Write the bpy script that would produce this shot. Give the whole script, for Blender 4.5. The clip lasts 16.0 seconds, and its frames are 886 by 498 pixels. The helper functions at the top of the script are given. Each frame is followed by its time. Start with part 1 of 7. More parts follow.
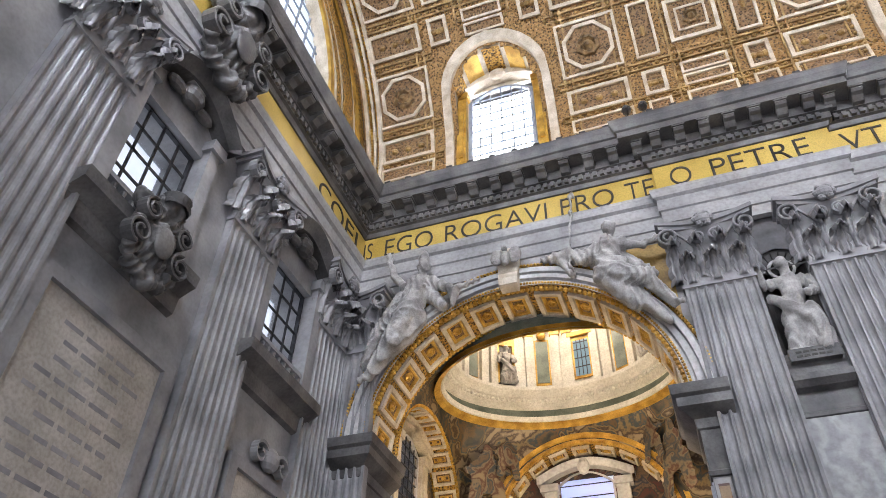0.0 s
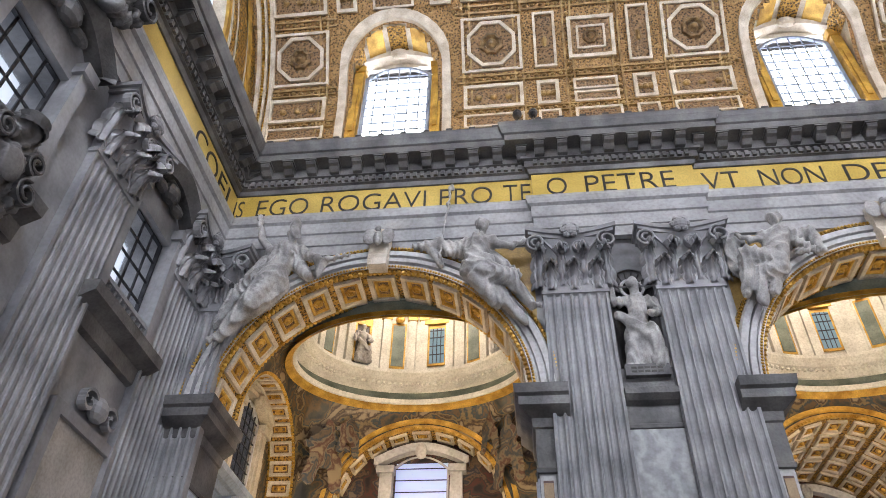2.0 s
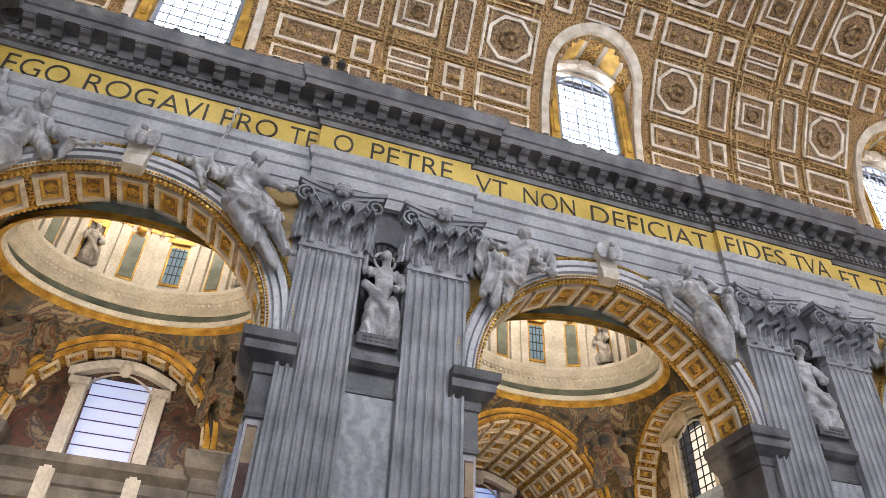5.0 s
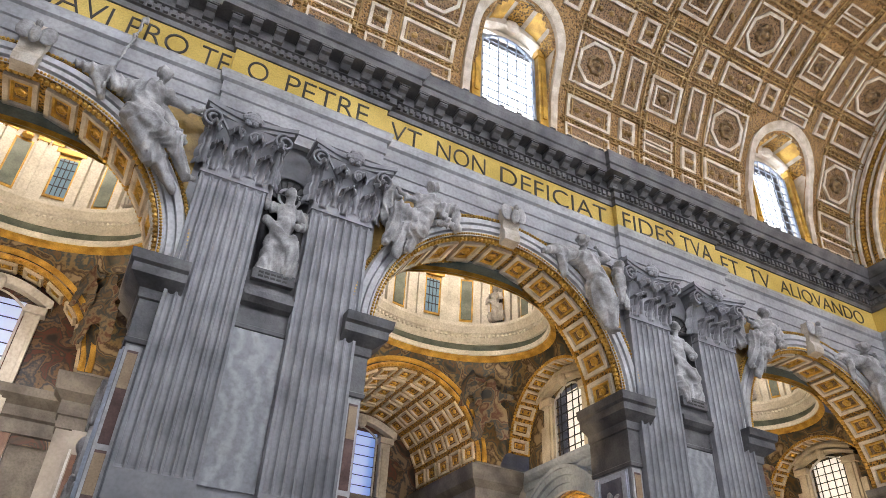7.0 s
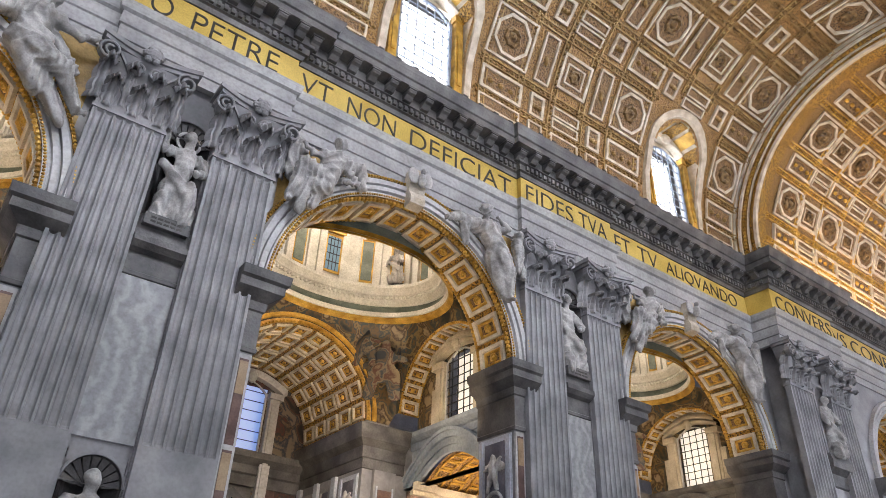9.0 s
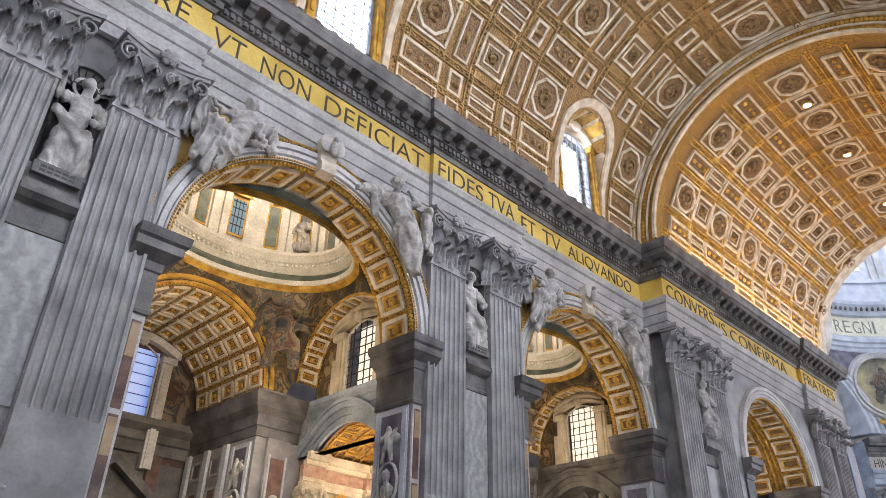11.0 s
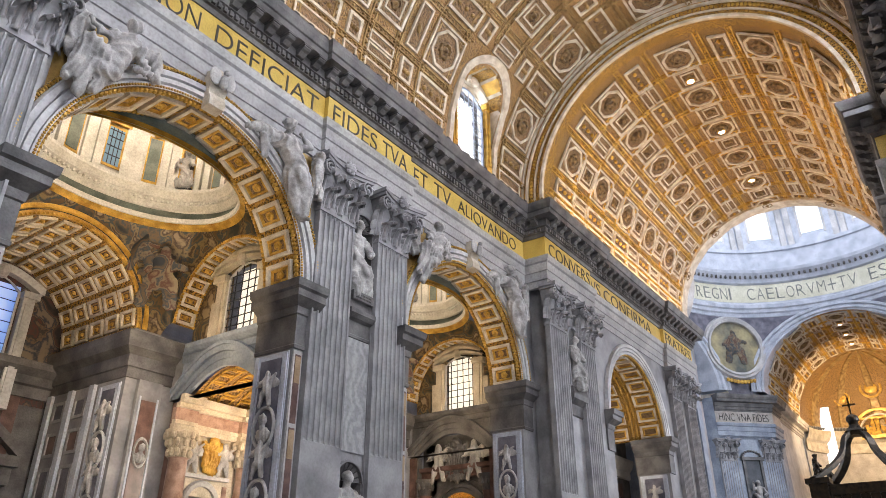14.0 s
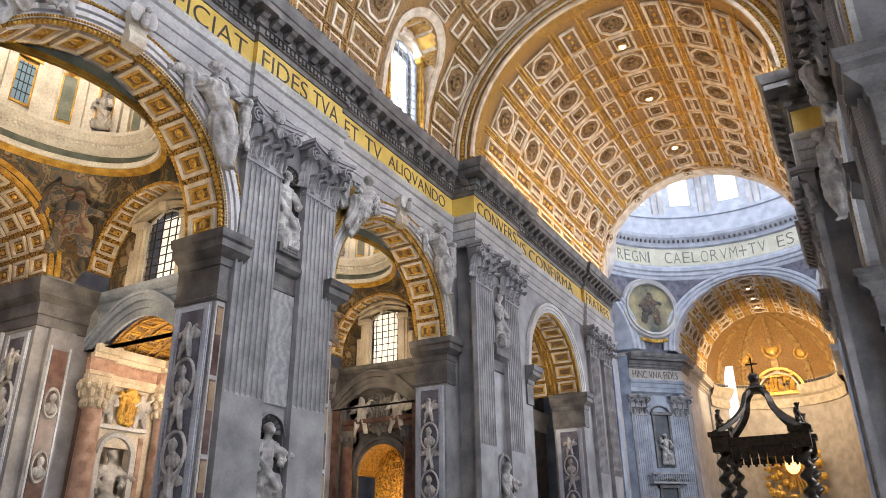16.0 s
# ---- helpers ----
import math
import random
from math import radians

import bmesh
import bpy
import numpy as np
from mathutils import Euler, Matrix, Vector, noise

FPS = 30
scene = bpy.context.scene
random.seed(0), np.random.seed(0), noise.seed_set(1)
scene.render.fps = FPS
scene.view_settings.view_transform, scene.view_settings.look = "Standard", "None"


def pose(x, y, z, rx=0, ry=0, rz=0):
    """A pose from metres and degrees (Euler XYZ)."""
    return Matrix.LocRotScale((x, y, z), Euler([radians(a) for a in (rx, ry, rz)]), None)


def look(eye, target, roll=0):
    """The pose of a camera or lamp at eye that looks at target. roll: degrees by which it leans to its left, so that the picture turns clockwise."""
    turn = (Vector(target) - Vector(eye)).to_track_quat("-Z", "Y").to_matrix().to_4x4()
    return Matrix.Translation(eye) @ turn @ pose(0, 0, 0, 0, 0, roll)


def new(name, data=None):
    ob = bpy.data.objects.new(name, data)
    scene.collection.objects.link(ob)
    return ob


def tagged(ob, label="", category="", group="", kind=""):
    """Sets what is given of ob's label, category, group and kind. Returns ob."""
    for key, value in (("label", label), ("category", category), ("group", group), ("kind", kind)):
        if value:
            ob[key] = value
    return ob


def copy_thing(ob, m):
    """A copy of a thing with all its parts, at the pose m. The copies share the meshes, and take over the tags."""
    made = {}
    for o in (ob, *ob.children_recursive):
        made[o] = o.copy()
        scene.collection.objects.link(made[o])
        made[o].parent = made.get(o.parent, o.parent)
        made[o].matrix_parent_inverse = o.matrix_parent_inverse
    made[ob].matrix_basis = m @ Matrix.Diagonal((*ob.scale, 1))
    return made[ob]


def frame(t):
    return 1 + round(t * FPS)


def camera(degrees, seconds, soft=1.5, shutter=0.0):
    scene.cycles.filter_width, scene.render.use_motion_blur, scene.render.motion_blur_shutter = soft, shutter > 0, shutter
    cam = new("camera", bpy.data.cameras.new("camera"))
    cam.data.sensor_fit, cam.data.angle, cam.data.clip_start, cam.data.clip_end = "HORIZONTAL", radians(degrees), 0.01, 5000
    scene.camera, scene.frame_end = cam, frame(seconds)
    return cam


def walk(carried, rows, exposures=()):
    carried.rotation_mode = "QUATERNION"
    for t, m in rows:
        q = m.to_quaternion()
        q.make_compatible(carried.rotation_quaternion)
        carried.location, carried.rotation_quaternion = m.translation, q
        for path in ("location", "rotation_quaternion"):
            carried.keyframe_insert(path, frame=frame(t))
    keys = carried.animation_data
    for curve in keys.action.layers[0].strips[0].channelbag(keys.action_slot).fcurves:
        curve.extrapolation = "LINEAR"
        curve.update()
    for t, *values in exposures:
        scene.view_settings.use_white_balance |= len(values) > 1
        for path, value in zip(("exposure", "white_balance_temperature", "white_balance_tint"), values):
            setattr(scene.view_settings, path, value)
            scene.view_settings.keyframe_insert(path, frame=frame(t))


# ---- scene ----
cam = camera(63.52, 16.0, soft=0.85)
EYE = (14.75, -11.27, 1.65)
# seconds and the camera's turn in degrees; it pans where it stands
ROWS = [
    (0.0, 132.24, -1.48, 19.97),
    (0.5, 131.95, -1.37, 16.88),
    (1.0, 131.64, -1.41, 13.49),
    (1.5, 131.31, -1.44, 10.05),
    (2.0, 131.02, -1.48, 6.38),
    (2.5, 130.71, -1.54, 2.30),
    (3.0, 130.39, -1.58, -2.14),
    (3.5, 130.04, -1.64, -6.76),
    (4.0, 129.62, -1.71, -11.19),
    (4.5, 129.05, -1.84, -15.10),
    (5.0, 128.28, -2.10, -18.42),
    (7.5, 123.83, -2.41, -30.38),
    (8.0, 123.14, -2.04, -32.52),
    (8.5, 122.48, -2.01, -34.92),
    (9.0, 121.96, -1.83, -37.03),
    (11.5, 119.57, -0.99, -46.97),
    (12.0, 119.11, -0.89, -48.64),
    (12.5, 118.59, -0.76, -50.18),
    (13.0, 117.94, -0.58, -51.64),
    (13.5, 117.10, -0.29, -53.07),
    (14.0, 116.14, 0.01, -54.56),
    (14.5, 115.13, 0.22, -56.11),
    (15.0, 114.19, 0.42, -57.66),
    (15.5, 113.33, 0.50, -59.17),
    (16.0, 112.58, 0.64, -60.54),
]
walk(cam, [(t, pose(*EYE, rx, ry, rz)) for t, rx, ry, rz in ROWS],
     [(0.0, 0.2, 6450, 18), (2.5, 0.02, 6350, 18), (5.0, -0.06, 6350, 18), (9.0, 0.0, 6400, 18), (16.0, 0.17, 6550, 18)])

# ---- world and light ----
world = bpy.data.worlds.new("world")
scene.world = world
world.use_nodes = True
wn = world.node_tree
sky = wn.nodes.new("ShaderNodeTexSky")
sky.sky_type = 'NISHITA'
sky.sun_disc = False
sky.sun_elevation = radians(40)
sky.sun_rotation = radians(200)
wn.links.new(sky.outputs[0], wn.nodes["Background"].inputs[0])
wn.nodes["Background"].inputs[1].default_value = 0.15


def area(name, place, target, sx, sy, power, colour):
    d = bpy.data.lights.new(name, 'AREA')
    d.shape, d.size, d.size_y, d.energy, d.color = 'RECTANGLE', sx, sy, power, colour
    ob = new(name, d)
    ob.matrix_world = look(place, target)
    return ob


DAY, WARM = (0.84, 0.93, 1.0), (1.0, 0.70, 0.38)
W, BACK, BAY, ARCH1 = 13.45, 13.86, 22.36, 8.42     # pilaster face, wall face, bay length, first arch
SPRING, AR = 15.9, 6.75                            # arch springing and radius
PIERS = [19.6, 41.96]
ARCHES = [8.42, 30.78, 53.14]
NECK, FB, FT, TOP = 20.54, 26.1, 27.86, 30.3
VZ, VR = 31.3, 13.5                                # nave vault springing and radius
END1, END2 = 62.0, 96.0
DX = 117.0                                         # crossing centre
# fill lamps added in the unseen north vault windows, aimed across the nave
for xc, tx in zip(ARCHES, (1.0, 27.0, 53.0)):
    area("north_window_fill", (xc, -13.9, 34.6), (tx, 7.0, 20.0), 4.2, 6.4, 6000, DAY)
# the rows of lamps on the cornices wash the vault
for s in (1, -1):
    for x0 in (15, 45):
        area("cornice_light", (x0, s * 12.6, 30.5), (x0, s * 4.0, 44.0), 28.0, 0.3, 260, WARM)
    area("cornice_light", (79, s * 11.2, 30.5), (79, s * 3.0, 43.0), 30.0, 0.3, 1900, (1.0, 0.68, 0.34))
# wide fill lamps added out of view in the right-hand arches
for xc in ARCHES:
    area("aisle_fill", (xc, -17.5, 9.0), (xc + 4, 10.0, 16.0), 10.0, 12.0, 1200, DAY)
# the dome's drum
area("dome_daylight", (DX, 0, 66.0), (DX, 0, 0), 30.0, 30.0, 11000, (0.80, 0.90, 1.0))
# added lamp hung before the apse, without a fixture
area("apse_fill", (150, 0, 30.0), (172, 0, 30.0), 16.0, 6.0, 6500, (1.0, 0.76, 0.44))
# fill lamps in place of unseen transept windows, lifting the dark far bays
area("transept_fill", (DX, -26.0, 24.0), (86, 8, 18.0), 20.0, 18.0, 16000, DAY)
area("transept_fill", (DX, 28.0, 24.0), (100, 0, 20.0), 14.0, 16.0, 3000, DAY)
# one more unseen fill lamp, for the western bay
area("aisle_fill", (78.7, -17.5, 9.0), (84, 10.0, 16.0), 9.0, 11.0, 2000, DAY)
# fill lamp without a fixture, brightens the wall beyond the western arch
area("aisle_bay_fill", (79.0, 13.0, 11.5), (79.0, 19.0, 15.0), 8.0, 1.0, 500, (1.0, 0.86, 0.62))


# ---- materials ----
def material(name, c1, c2, scale=1.0, rough=0.5, metal=0.0, bump=0.15, fine=12.0, kind="noise", spread=(0.35, 0.65), mott=0.55):
    m = bpy.data.materials.new(name)
    m.use_nodes = True
    t = m.node_tree
    N, L = t.nodes, t.links
    p = N["Principled BSDF"]
    tc = N.new("ShaderNodeTexCoord")
    geo = N.new("ShaderNodeNewGeometry")
    n1 = N.new("ShaderNodeTexNoise")
    n1.inputs["Scale"].default_value, n1.inputs["Detail"].default_value = scale, 6
    n2 = N.new("ShaderNodeTexNoise")
    n2.inputs["Scale"].default_value, n2.inputs["Detail"].default_value = scale * fine, 4
    for n in (n1, n2):
        L.new(geo.outputs["Position"], n.inputs["Vector"])
    src, hsrc = n1.outputs["Fac"], n2.outputs["Fac"]
    # ornament: hollows turn nearly black, crevice shade painted into the base colour
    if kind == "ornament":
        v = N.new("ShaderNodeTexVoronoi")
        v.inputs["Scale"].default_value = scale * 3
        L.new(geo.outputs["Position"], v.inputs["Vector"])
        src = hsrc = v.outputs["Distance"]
    elif kind == "vein":
        wv = N.new("ShaderNodeTexWave")
        wv.inputs["Scale"].default_value, wv.inputs["Distortion"].default_value = scale, 14
        wv.inputs["Detail"].default_value = 5
        L.new(geo.outputs["Position"], wv.inputs["Vector"])
        mxv = N.new("ShaderNodeMath")
        mxv.operation = 'MULTIPLY'
        L.new(wv.outputs["Fac"], mxv.inputs[0])
        L.new(n1.outputs["Fac"], mxv.inputs[1])
        src = mxv.outputs[0]
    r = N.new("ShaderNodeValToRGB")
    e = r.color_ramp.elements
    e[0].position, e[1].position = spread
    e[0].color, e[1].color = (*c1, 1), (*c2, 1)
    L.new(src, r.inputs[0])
    mix = N.new("ShaderNodeMix")
    mix.data_type, mix.blend_type = 'RGBA', 'MULTIPLY'
    mix.inputs["Factor"].default_value = mott
    r2 = N.new("ShaderNodeValToRGB")
    r2.color_ramp.elements[0].position, r2.color_ramp.elements[1].position = 0.3, 0.6
    r2.color_ramp.elements[0].color = (0.55, 0.53, 0.5, 1)
    L.new(n2.outputs["Fac"], r2.inputs[0])
    L.new(r.outputs[0], mix.inputs["A"])
    L.new(r2.outputs[0], mix.inputs["B"])
    L.new(mix.outputs["Result"], p.inputs["Base Color"])
    p.inputs["Roughness"].default_value, p.inputs["Metallic"].default_value = rough, metal
    b = N.new("ShaderNodeBump")
    b.inputs["Strength"].default_value, b.inputs["Distance"].default_value = bump, 0.06
    L.new(hsrc, b.inputs["Height"])
    L.new(b.outputs[0], p.inputs["Normal"])
    return m


GREY = material("grey_marble", (0.18, 0.178, 0.188), (0.34, 0.333, 0.343), 0.6, 0.42, 0, 0.05, mott=0.3)
PALE = material("pale_marble", (0.40, 0.395, 0.40), (0.62, 0.61, 0.605), 0.5, 0.4, 0, 0.1)
VEIN = material("veined_marble", (0.30, 0.305, 0.315), (0.42, 0.42, 0.43), 0.5, 0.35, 0, 0.05, kind="vein", spread=(0.1, 0.5))
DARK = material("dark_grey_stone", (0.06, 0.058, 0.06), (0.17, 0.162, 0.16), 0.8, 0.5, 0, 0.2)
STATUE = material("statue_marble", (0.26, 0.25, 0.245), (0.56, 0.545, 0.53), 1.2, 0.5, 0, 0.15)
GOLDF = material("gold_mosaic_frieze", (0.55, 0.37, 0.07), (0.76, 0.55, 0.14), 0.5, 0.4, 0.1, 0.1, 30)
# first colour is painted shade between the reliefs, second the gilding
GOLD = material("shaded_gilded_stucco", (0.022, 0.011, 0.004), (0.40, 0.235, 0.085), 2.6, 0.42, 0.25, 1.0, 4, "ornament", (0.12, 0.55))
# gilding for arches, relief shade painted in as near-black
ARCHGOLD = material("shaded_arch_gilding", (0.014, 0.007, 0.002), (0.54, 0.30, 0.05), 2.6, 0.4, 0.2, 1.0, 4, "ornament", (0.2, 0.68))
ROSE = material("rosette_gilding", (0.10, 0.06, 0.03), (0.36, 0.24, 0.11), 3.0, 0.45, 0.2, 0.5)
GILD = material("gilding", (0.40, 0.215, 0.03), (0.80, 0.50, 0.10), 1.5, 0.35, 0.3, 0.3)
VGILD = material("dull_gilding", (0.22, 0.13, 0.045), (0.50, 0.34, 0.14), 1.5, 0.4, 0.25, 0.3)
STUCCO = material("white_gold_stucco", (0.50, 0.42, 0.31), (0.76, 0.69, 0.58), 1.4, 0.5, 0, 0.3)
# coffer grounds have their recess shade in the dark first colour
COFFER = material("shaded_coffer_ground", (0.022, 0.012, 0.006), (0.29, 0.175, 0.08), 2.4, 0.5, 0.15, 1.0, 4, "ornament", (0.12, 0.55))
# brown darkened to hold the shade of the soffit recesses
BROWN = material("shaded_brown_stucco", (0.04, 0.022, 0.01), (0.26, 0.155, 0.065), 3.0, 0.55, 0, 0.7, 4, "ornament", (0.1, 0.6))
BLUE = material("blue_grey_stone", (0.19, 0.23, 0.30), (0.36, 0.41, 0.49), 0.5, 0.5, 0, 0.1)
RED = material("red_marble", (0.22, 0.10, 0.08), (0.45, 0.28, 0.22), 1.2, 0.3, 0, 0.05, kind="vein", spread=(0.1, 0.5))
INK = material("black_lettering", (0.015, 0.013, 0.012), (0.035, 0.03, 0.025), 2, 0.5)
IRON = material("dark_iron", (0.03, 0.03, 0.035), (0.07, 0.07, 0.075), 3, 0.5, 0.5)
BRONZE = material("dark_bronze", (0.02, 0.018, 0.015), (0.07, 0.05, 0.03), 2, 0.35, 0.7)
SLAB = material("inscribed_slab", (0.36, 0.33, 0.29), (0.52, 0.48, 0.44), 0.7, 0.45)
ARCHIT = material("light_grey_marble", (0.29, 0.288, 0.295), (0.46, 0.455, 0.46), 0.5, 0.4, 0, 0.08)
# blue of the daylight on the arch jambs is mixed into these two marbles
SLATE = material("slate_marble", (0.085, 0.085, 0.115), (0.21, 0.205, 0.25), 0.9, 0.35, 0, 0.05)
PALEBLUE = material("blue_tinted_pale_marble", (0.40, 0.44, 0.52), (0.58, 0.62, 0.70), 0.7, 0.4, 0, 0.05)
UMBER = material("umber_marble", (0.07, 0.035, 0.03), (0.19, 0.11, 0.09), 1.3, 0.3, 0, 0.05)
TAN = material("tan_marble", (0.28, 0.18, 0.10), (0.46, 0.33, 0.20), 1.3, 0.35, 0, 0.05)
ROSEM = material("rose_marble", (0.26, 0.15, 0.11), (0.50, 0.34, 0.27), 1.6, 0.3, 0, 0.05)
FLOORM = material("floor_marble", (0.32, 0.30, 0.28), (0.50, 0.47, 0.43), 0.4, 0.25)


def picture(name, stops, scale, warp):
    m = bpy.data.materials.new(name)
    m.use_nodes = True
    N, L = m.node_tree.nodes, m.node_tree.links
    geo = N.new("ShaderNodeNewGeometry")
    n1 = N.new("ShaderNodeTexNoise")
    n1.inputs["Scale"].default_value, n1.inputs["Detail"].default_value, n1.inputs["Distortion"].default_value = scale, 1.5, warp
    n2 = N.new("ShaderNodeTexNoise")
    n2.inputs["Scale"].default_value = scale * 9
    add = N.new("ShaderNodeMath")
    add.operation = 'MULTIPLY_ADD'
    add.inputs[1].default_value = 0.12
    r = N.new("ShaderNodeValToRGB")
    r.color_ramp.interpolation = 'EASE'
    e = r.color_ramp.elements
    e[0].position, e[0].color = stops[0][0], (*stops[0][1], 1)
    e[1].position, e[1].color = stops[-1][0], (*stops[-1][1], 1)
    for p, c in stops[1:-1]:
        k = e.new(p)
        k.color = (*c, 1)
    L.new(geo.outputs["Position"], n1.inputs["Vector"])
    L.new(geo.outputs["Position"], n2.inputs["Vector"])
    L.new(n2.outputs["Fac"], add.inputs[0])
    L.new(n1.outputs["Fac"], add.inputs[2])
    L.new(add.outputs[0], r.inputs[0])
    L.new(r.outputs[0], N["Principled BSDF"].inputs["Base Color"])
    N["Principled BSDF"].inputs["Roughness"].default_value = 0.5
    return m


MOSAIC = picture("mosaic_picture", [(0.345, (0.012, 0.016, 0.018)), (0.425, (0.045, 0.042, 0.03)), (0.485, (0.12, 0.07, 0.025)), (0.535, (0.03, 0.045, 0.05)), (0.585, (0.20, 0.14, 0.06)), (0.645, (0.05, 0.028, 0.016)), (0.725, (0.30, 0.23, 0.14))], 0.8, 0.9)
DRUMW = material("cream_drum_stucco", (0.58, 0.56, 0.50), (0.80, 0.78, 0.72), 0.8, 0.5, 0, 0.15)
SPANGOLD = material("spandrel_gold", (0.20, 0.12, 0.035), (0.52, 0.34, 0.10), 0.9, 0.45, 0.1, 0.2)
GLASS = bpy.data.materials.new("window_glass")
GLASS.use_nodes = True
GLASS.node_tree.nodes["Principled BSDF"].inputs["Transmission Weight"].default_value = 1.0
GLASS.node_tree.nodes["Principled BSDF"].inputs["Roughness"].default_value = 0.2
GLASS.node_tree.nodes["Principled BSDF"].inputs["IOR"].default_value = 1.05
SKYCARD = bpy.data.materials.new("daylight_sky")
SKYCARD.use_nodes = True
SKYCARD.node_tree.nodes["Principled BSDF"].inputs["Emission Color"].default_value = (0.74, 0.87, 1.0, 1)
SKYCARD.node_tree.nodes["Principled BSDF"].inputs["Emission Strength"].default_value = 0.95
VAULTSKY = SKYCARD.copy()
VAULTSKY.name = "bright_daylight_sky"
VAULTSKY.node_tree.nodes["Principled BSDF"].inputs["Emission Color"].default_value = (0.86, 0.94, 1.0, 1)
VAULTSKY.node_tree.nodes["Principled BSDF"].inputs["Emission Strength"].default_value = 8.0
LAMPM = bpy.data.materials.new("lamp_glow")
LAMPM.use_nodes = True
LAMPM.node_tree.nodes["Principled BSDF"].inputs["Emission Color"].default_value = (1.0, 0.88, 0.62, 1)
LAMPM.node_tree.nodes["Principled BSDF"].inputs["Emission Strength"].default_value = 14.0


# ---- mesh helpers ----
class Geo:
    def __init__(self):
        self.v, self.f, self.m, self.smooth = [], [], [], False

    def add(self, verts, faces, mat=0):
        o = len(self.v)
        self.v += [tuple(p) for p in verts]
        self.f += [tuple(i + o for i in q) for q in faces]
        self.m += [mat] * len(faces)

    def box(self, x0, y0, z0, x1, y1, z1, mat=0):
        self.add([(x, y, z) for z in (z0, z1) for y in (y0, y1) for x in (x0, x1)],
                 [(0, 2, 3, 1), (4, 5, 7, 6), (0, 1, 5, 4), (2, 6, 7, 3), (0, 4, 6, 2), (1, 3, 7, 5)], mat)

    def grid(self, rows, mat=0, closed=False):
        """rows: lists of points of equal length, joined by quads."""
        n = len(rows[0])
        self.add([p for r in rows for p in r],
                 [(i * n + j, i * n + (j + 1) % n, (i + 1) * n + (j + 1) % n, (i + 1) * n + j)
                  for i in range(len(rows) - 1) for j in range(n if closed else n - 1)], mat)

    def sweep(self, path, profile, mat=0):
        """A moulding: profile of (out, z) along a plan path of (x, y); out is to the right of the way."""
        rows = []
        for i, p in enumerate(path):
            a = Vector(path[max(i - 1, 0)])
            b, c = Vector(p), Vector(path[min(i + 1, len(path) - 1)])
            d1 = (b - a).normalized() if i else (c - b).normalized()
            d2 = (c - b).normalized() if i < len(path) - 1 else d1
            n1, n2 = Vector((d1.y, -d1.x)), Vector((d2.y, -d2.x))
            m = (n1 + n2) / max(1 + n1.dot(n2), 0.2)
            rows.append([(b.x + m.x * o, b.y + m.y * o, z) for o, z in profile])
        self.grid(rows, mat)
        k = len(profile)
        self.add(rows[0], [tuple(range(k))], mat)
        self.add(rows[-1], [tuple(range(k))], mat)

    def arc(self, cx, cz, profile, a0=0.0, a1=math.pi, n=40, mat=0, closed=True, rx=1.0):
        """A moulding of (radius, y) round an arch in the xz plane."""
        rows = []
        for i in range(n + 1):
            a = a0 + (a1 - a0) * i / n
            rows.append([(cx + r * rx * math.cos(a), y, cz + r * math.sin(a)) for r, y in profile])
        self.grid(rows, mat, closed)

    def lathe(self, cx, cy, profile, n=24, mat=0, a0=0.0, a1=2 * math.pi, ex=1.0, ey=1.0):
        rows = []
        for i in range(n + 1):
            a = a0 + (a1 - a0) * i / n
            rows.append([(cx + r * ex * math.cos(a), cy + r * ey * math.sin(a), z) for r, z in profile])
        self.grid(rows, mat)

    def ball(self, c, r, n=8, mat=0):
        rows = []
        for i in range(n + 1):
            t = math.pi * i / n
            rows.append([(c[0] + r[0] * math.sin(t) * math.cos(a), c[1] + r[1] * math.sin(t) * math.sin(a), c[2] + r[2] * math.cos(t))
                         for a in [2 * math.pi * j / (2 * n) for j in range(2 * n)]])
        self.grid(rows, mat, True)

    def rings(self, mp, rings, mat=0, fill=None):
        """Stepped frame: rings of (u, v, h) points laid on a surface by mp."""
        rows = [[mp(*p) for p in r] for r in rings]
        self.grid(rows, mat, True)
        if fill is not None:
            self.add(rows[-1], [tuple(range(len(rows[-1])))], fill)

    def mesh(self, name, mats):
        me = bpy.data.meshes.new(name)
        me.from_pydata(self.v, [], self.f)
        for m in mats:
            me.materials.append(m)
        me.polygons.foreach_set("material_index", self.m)
        if self.smooth:
            me.polygons.foreach_set("use_smooth", [True] * len(self.f))
        me.update()
        bm = bmesh.new()
        bm.from_mesh(me)
        bmesh.ops.recalc_face_normals(bm, faces=bm.faces)
        bm.to_mesh(me)
        bm.free()
        return me


def part(name, geo, mats, parent=None, label=""):
    me = geo if isinstance(geo, bpy.types.Mesh) else geo.mesh(name, mats if isinstance(mats, (list, tuple)) else [mats])
    ob = new(name, me)
    ob.parent = parent
    if label:
        ob["label"] = label
    return ob


def thing(name, label, category, group="", kind="", at=(0, 0, 0)):
    ob = new(name)
    ob.location = at
    return tagged(ob, label, category, group, kind)


def structure(name, geo, mats, label, category="wall"):
    return tagged(part(name, geo, mats), label, category, kind="structure")


def ring(u0, u1, v0, v1, h):
    return [(u0, v0, h), (u1, v0, h), (u1, v1, h), (u0, v1, h)]


def octring(u, v, ru, rv, h):
    return [(u + ru * math.cos(a) / 0.924, v + rv * math.sin(a) / 0.924, h) for a in [math.pi * (k + 0.5) / 4 for k in range(8)]]


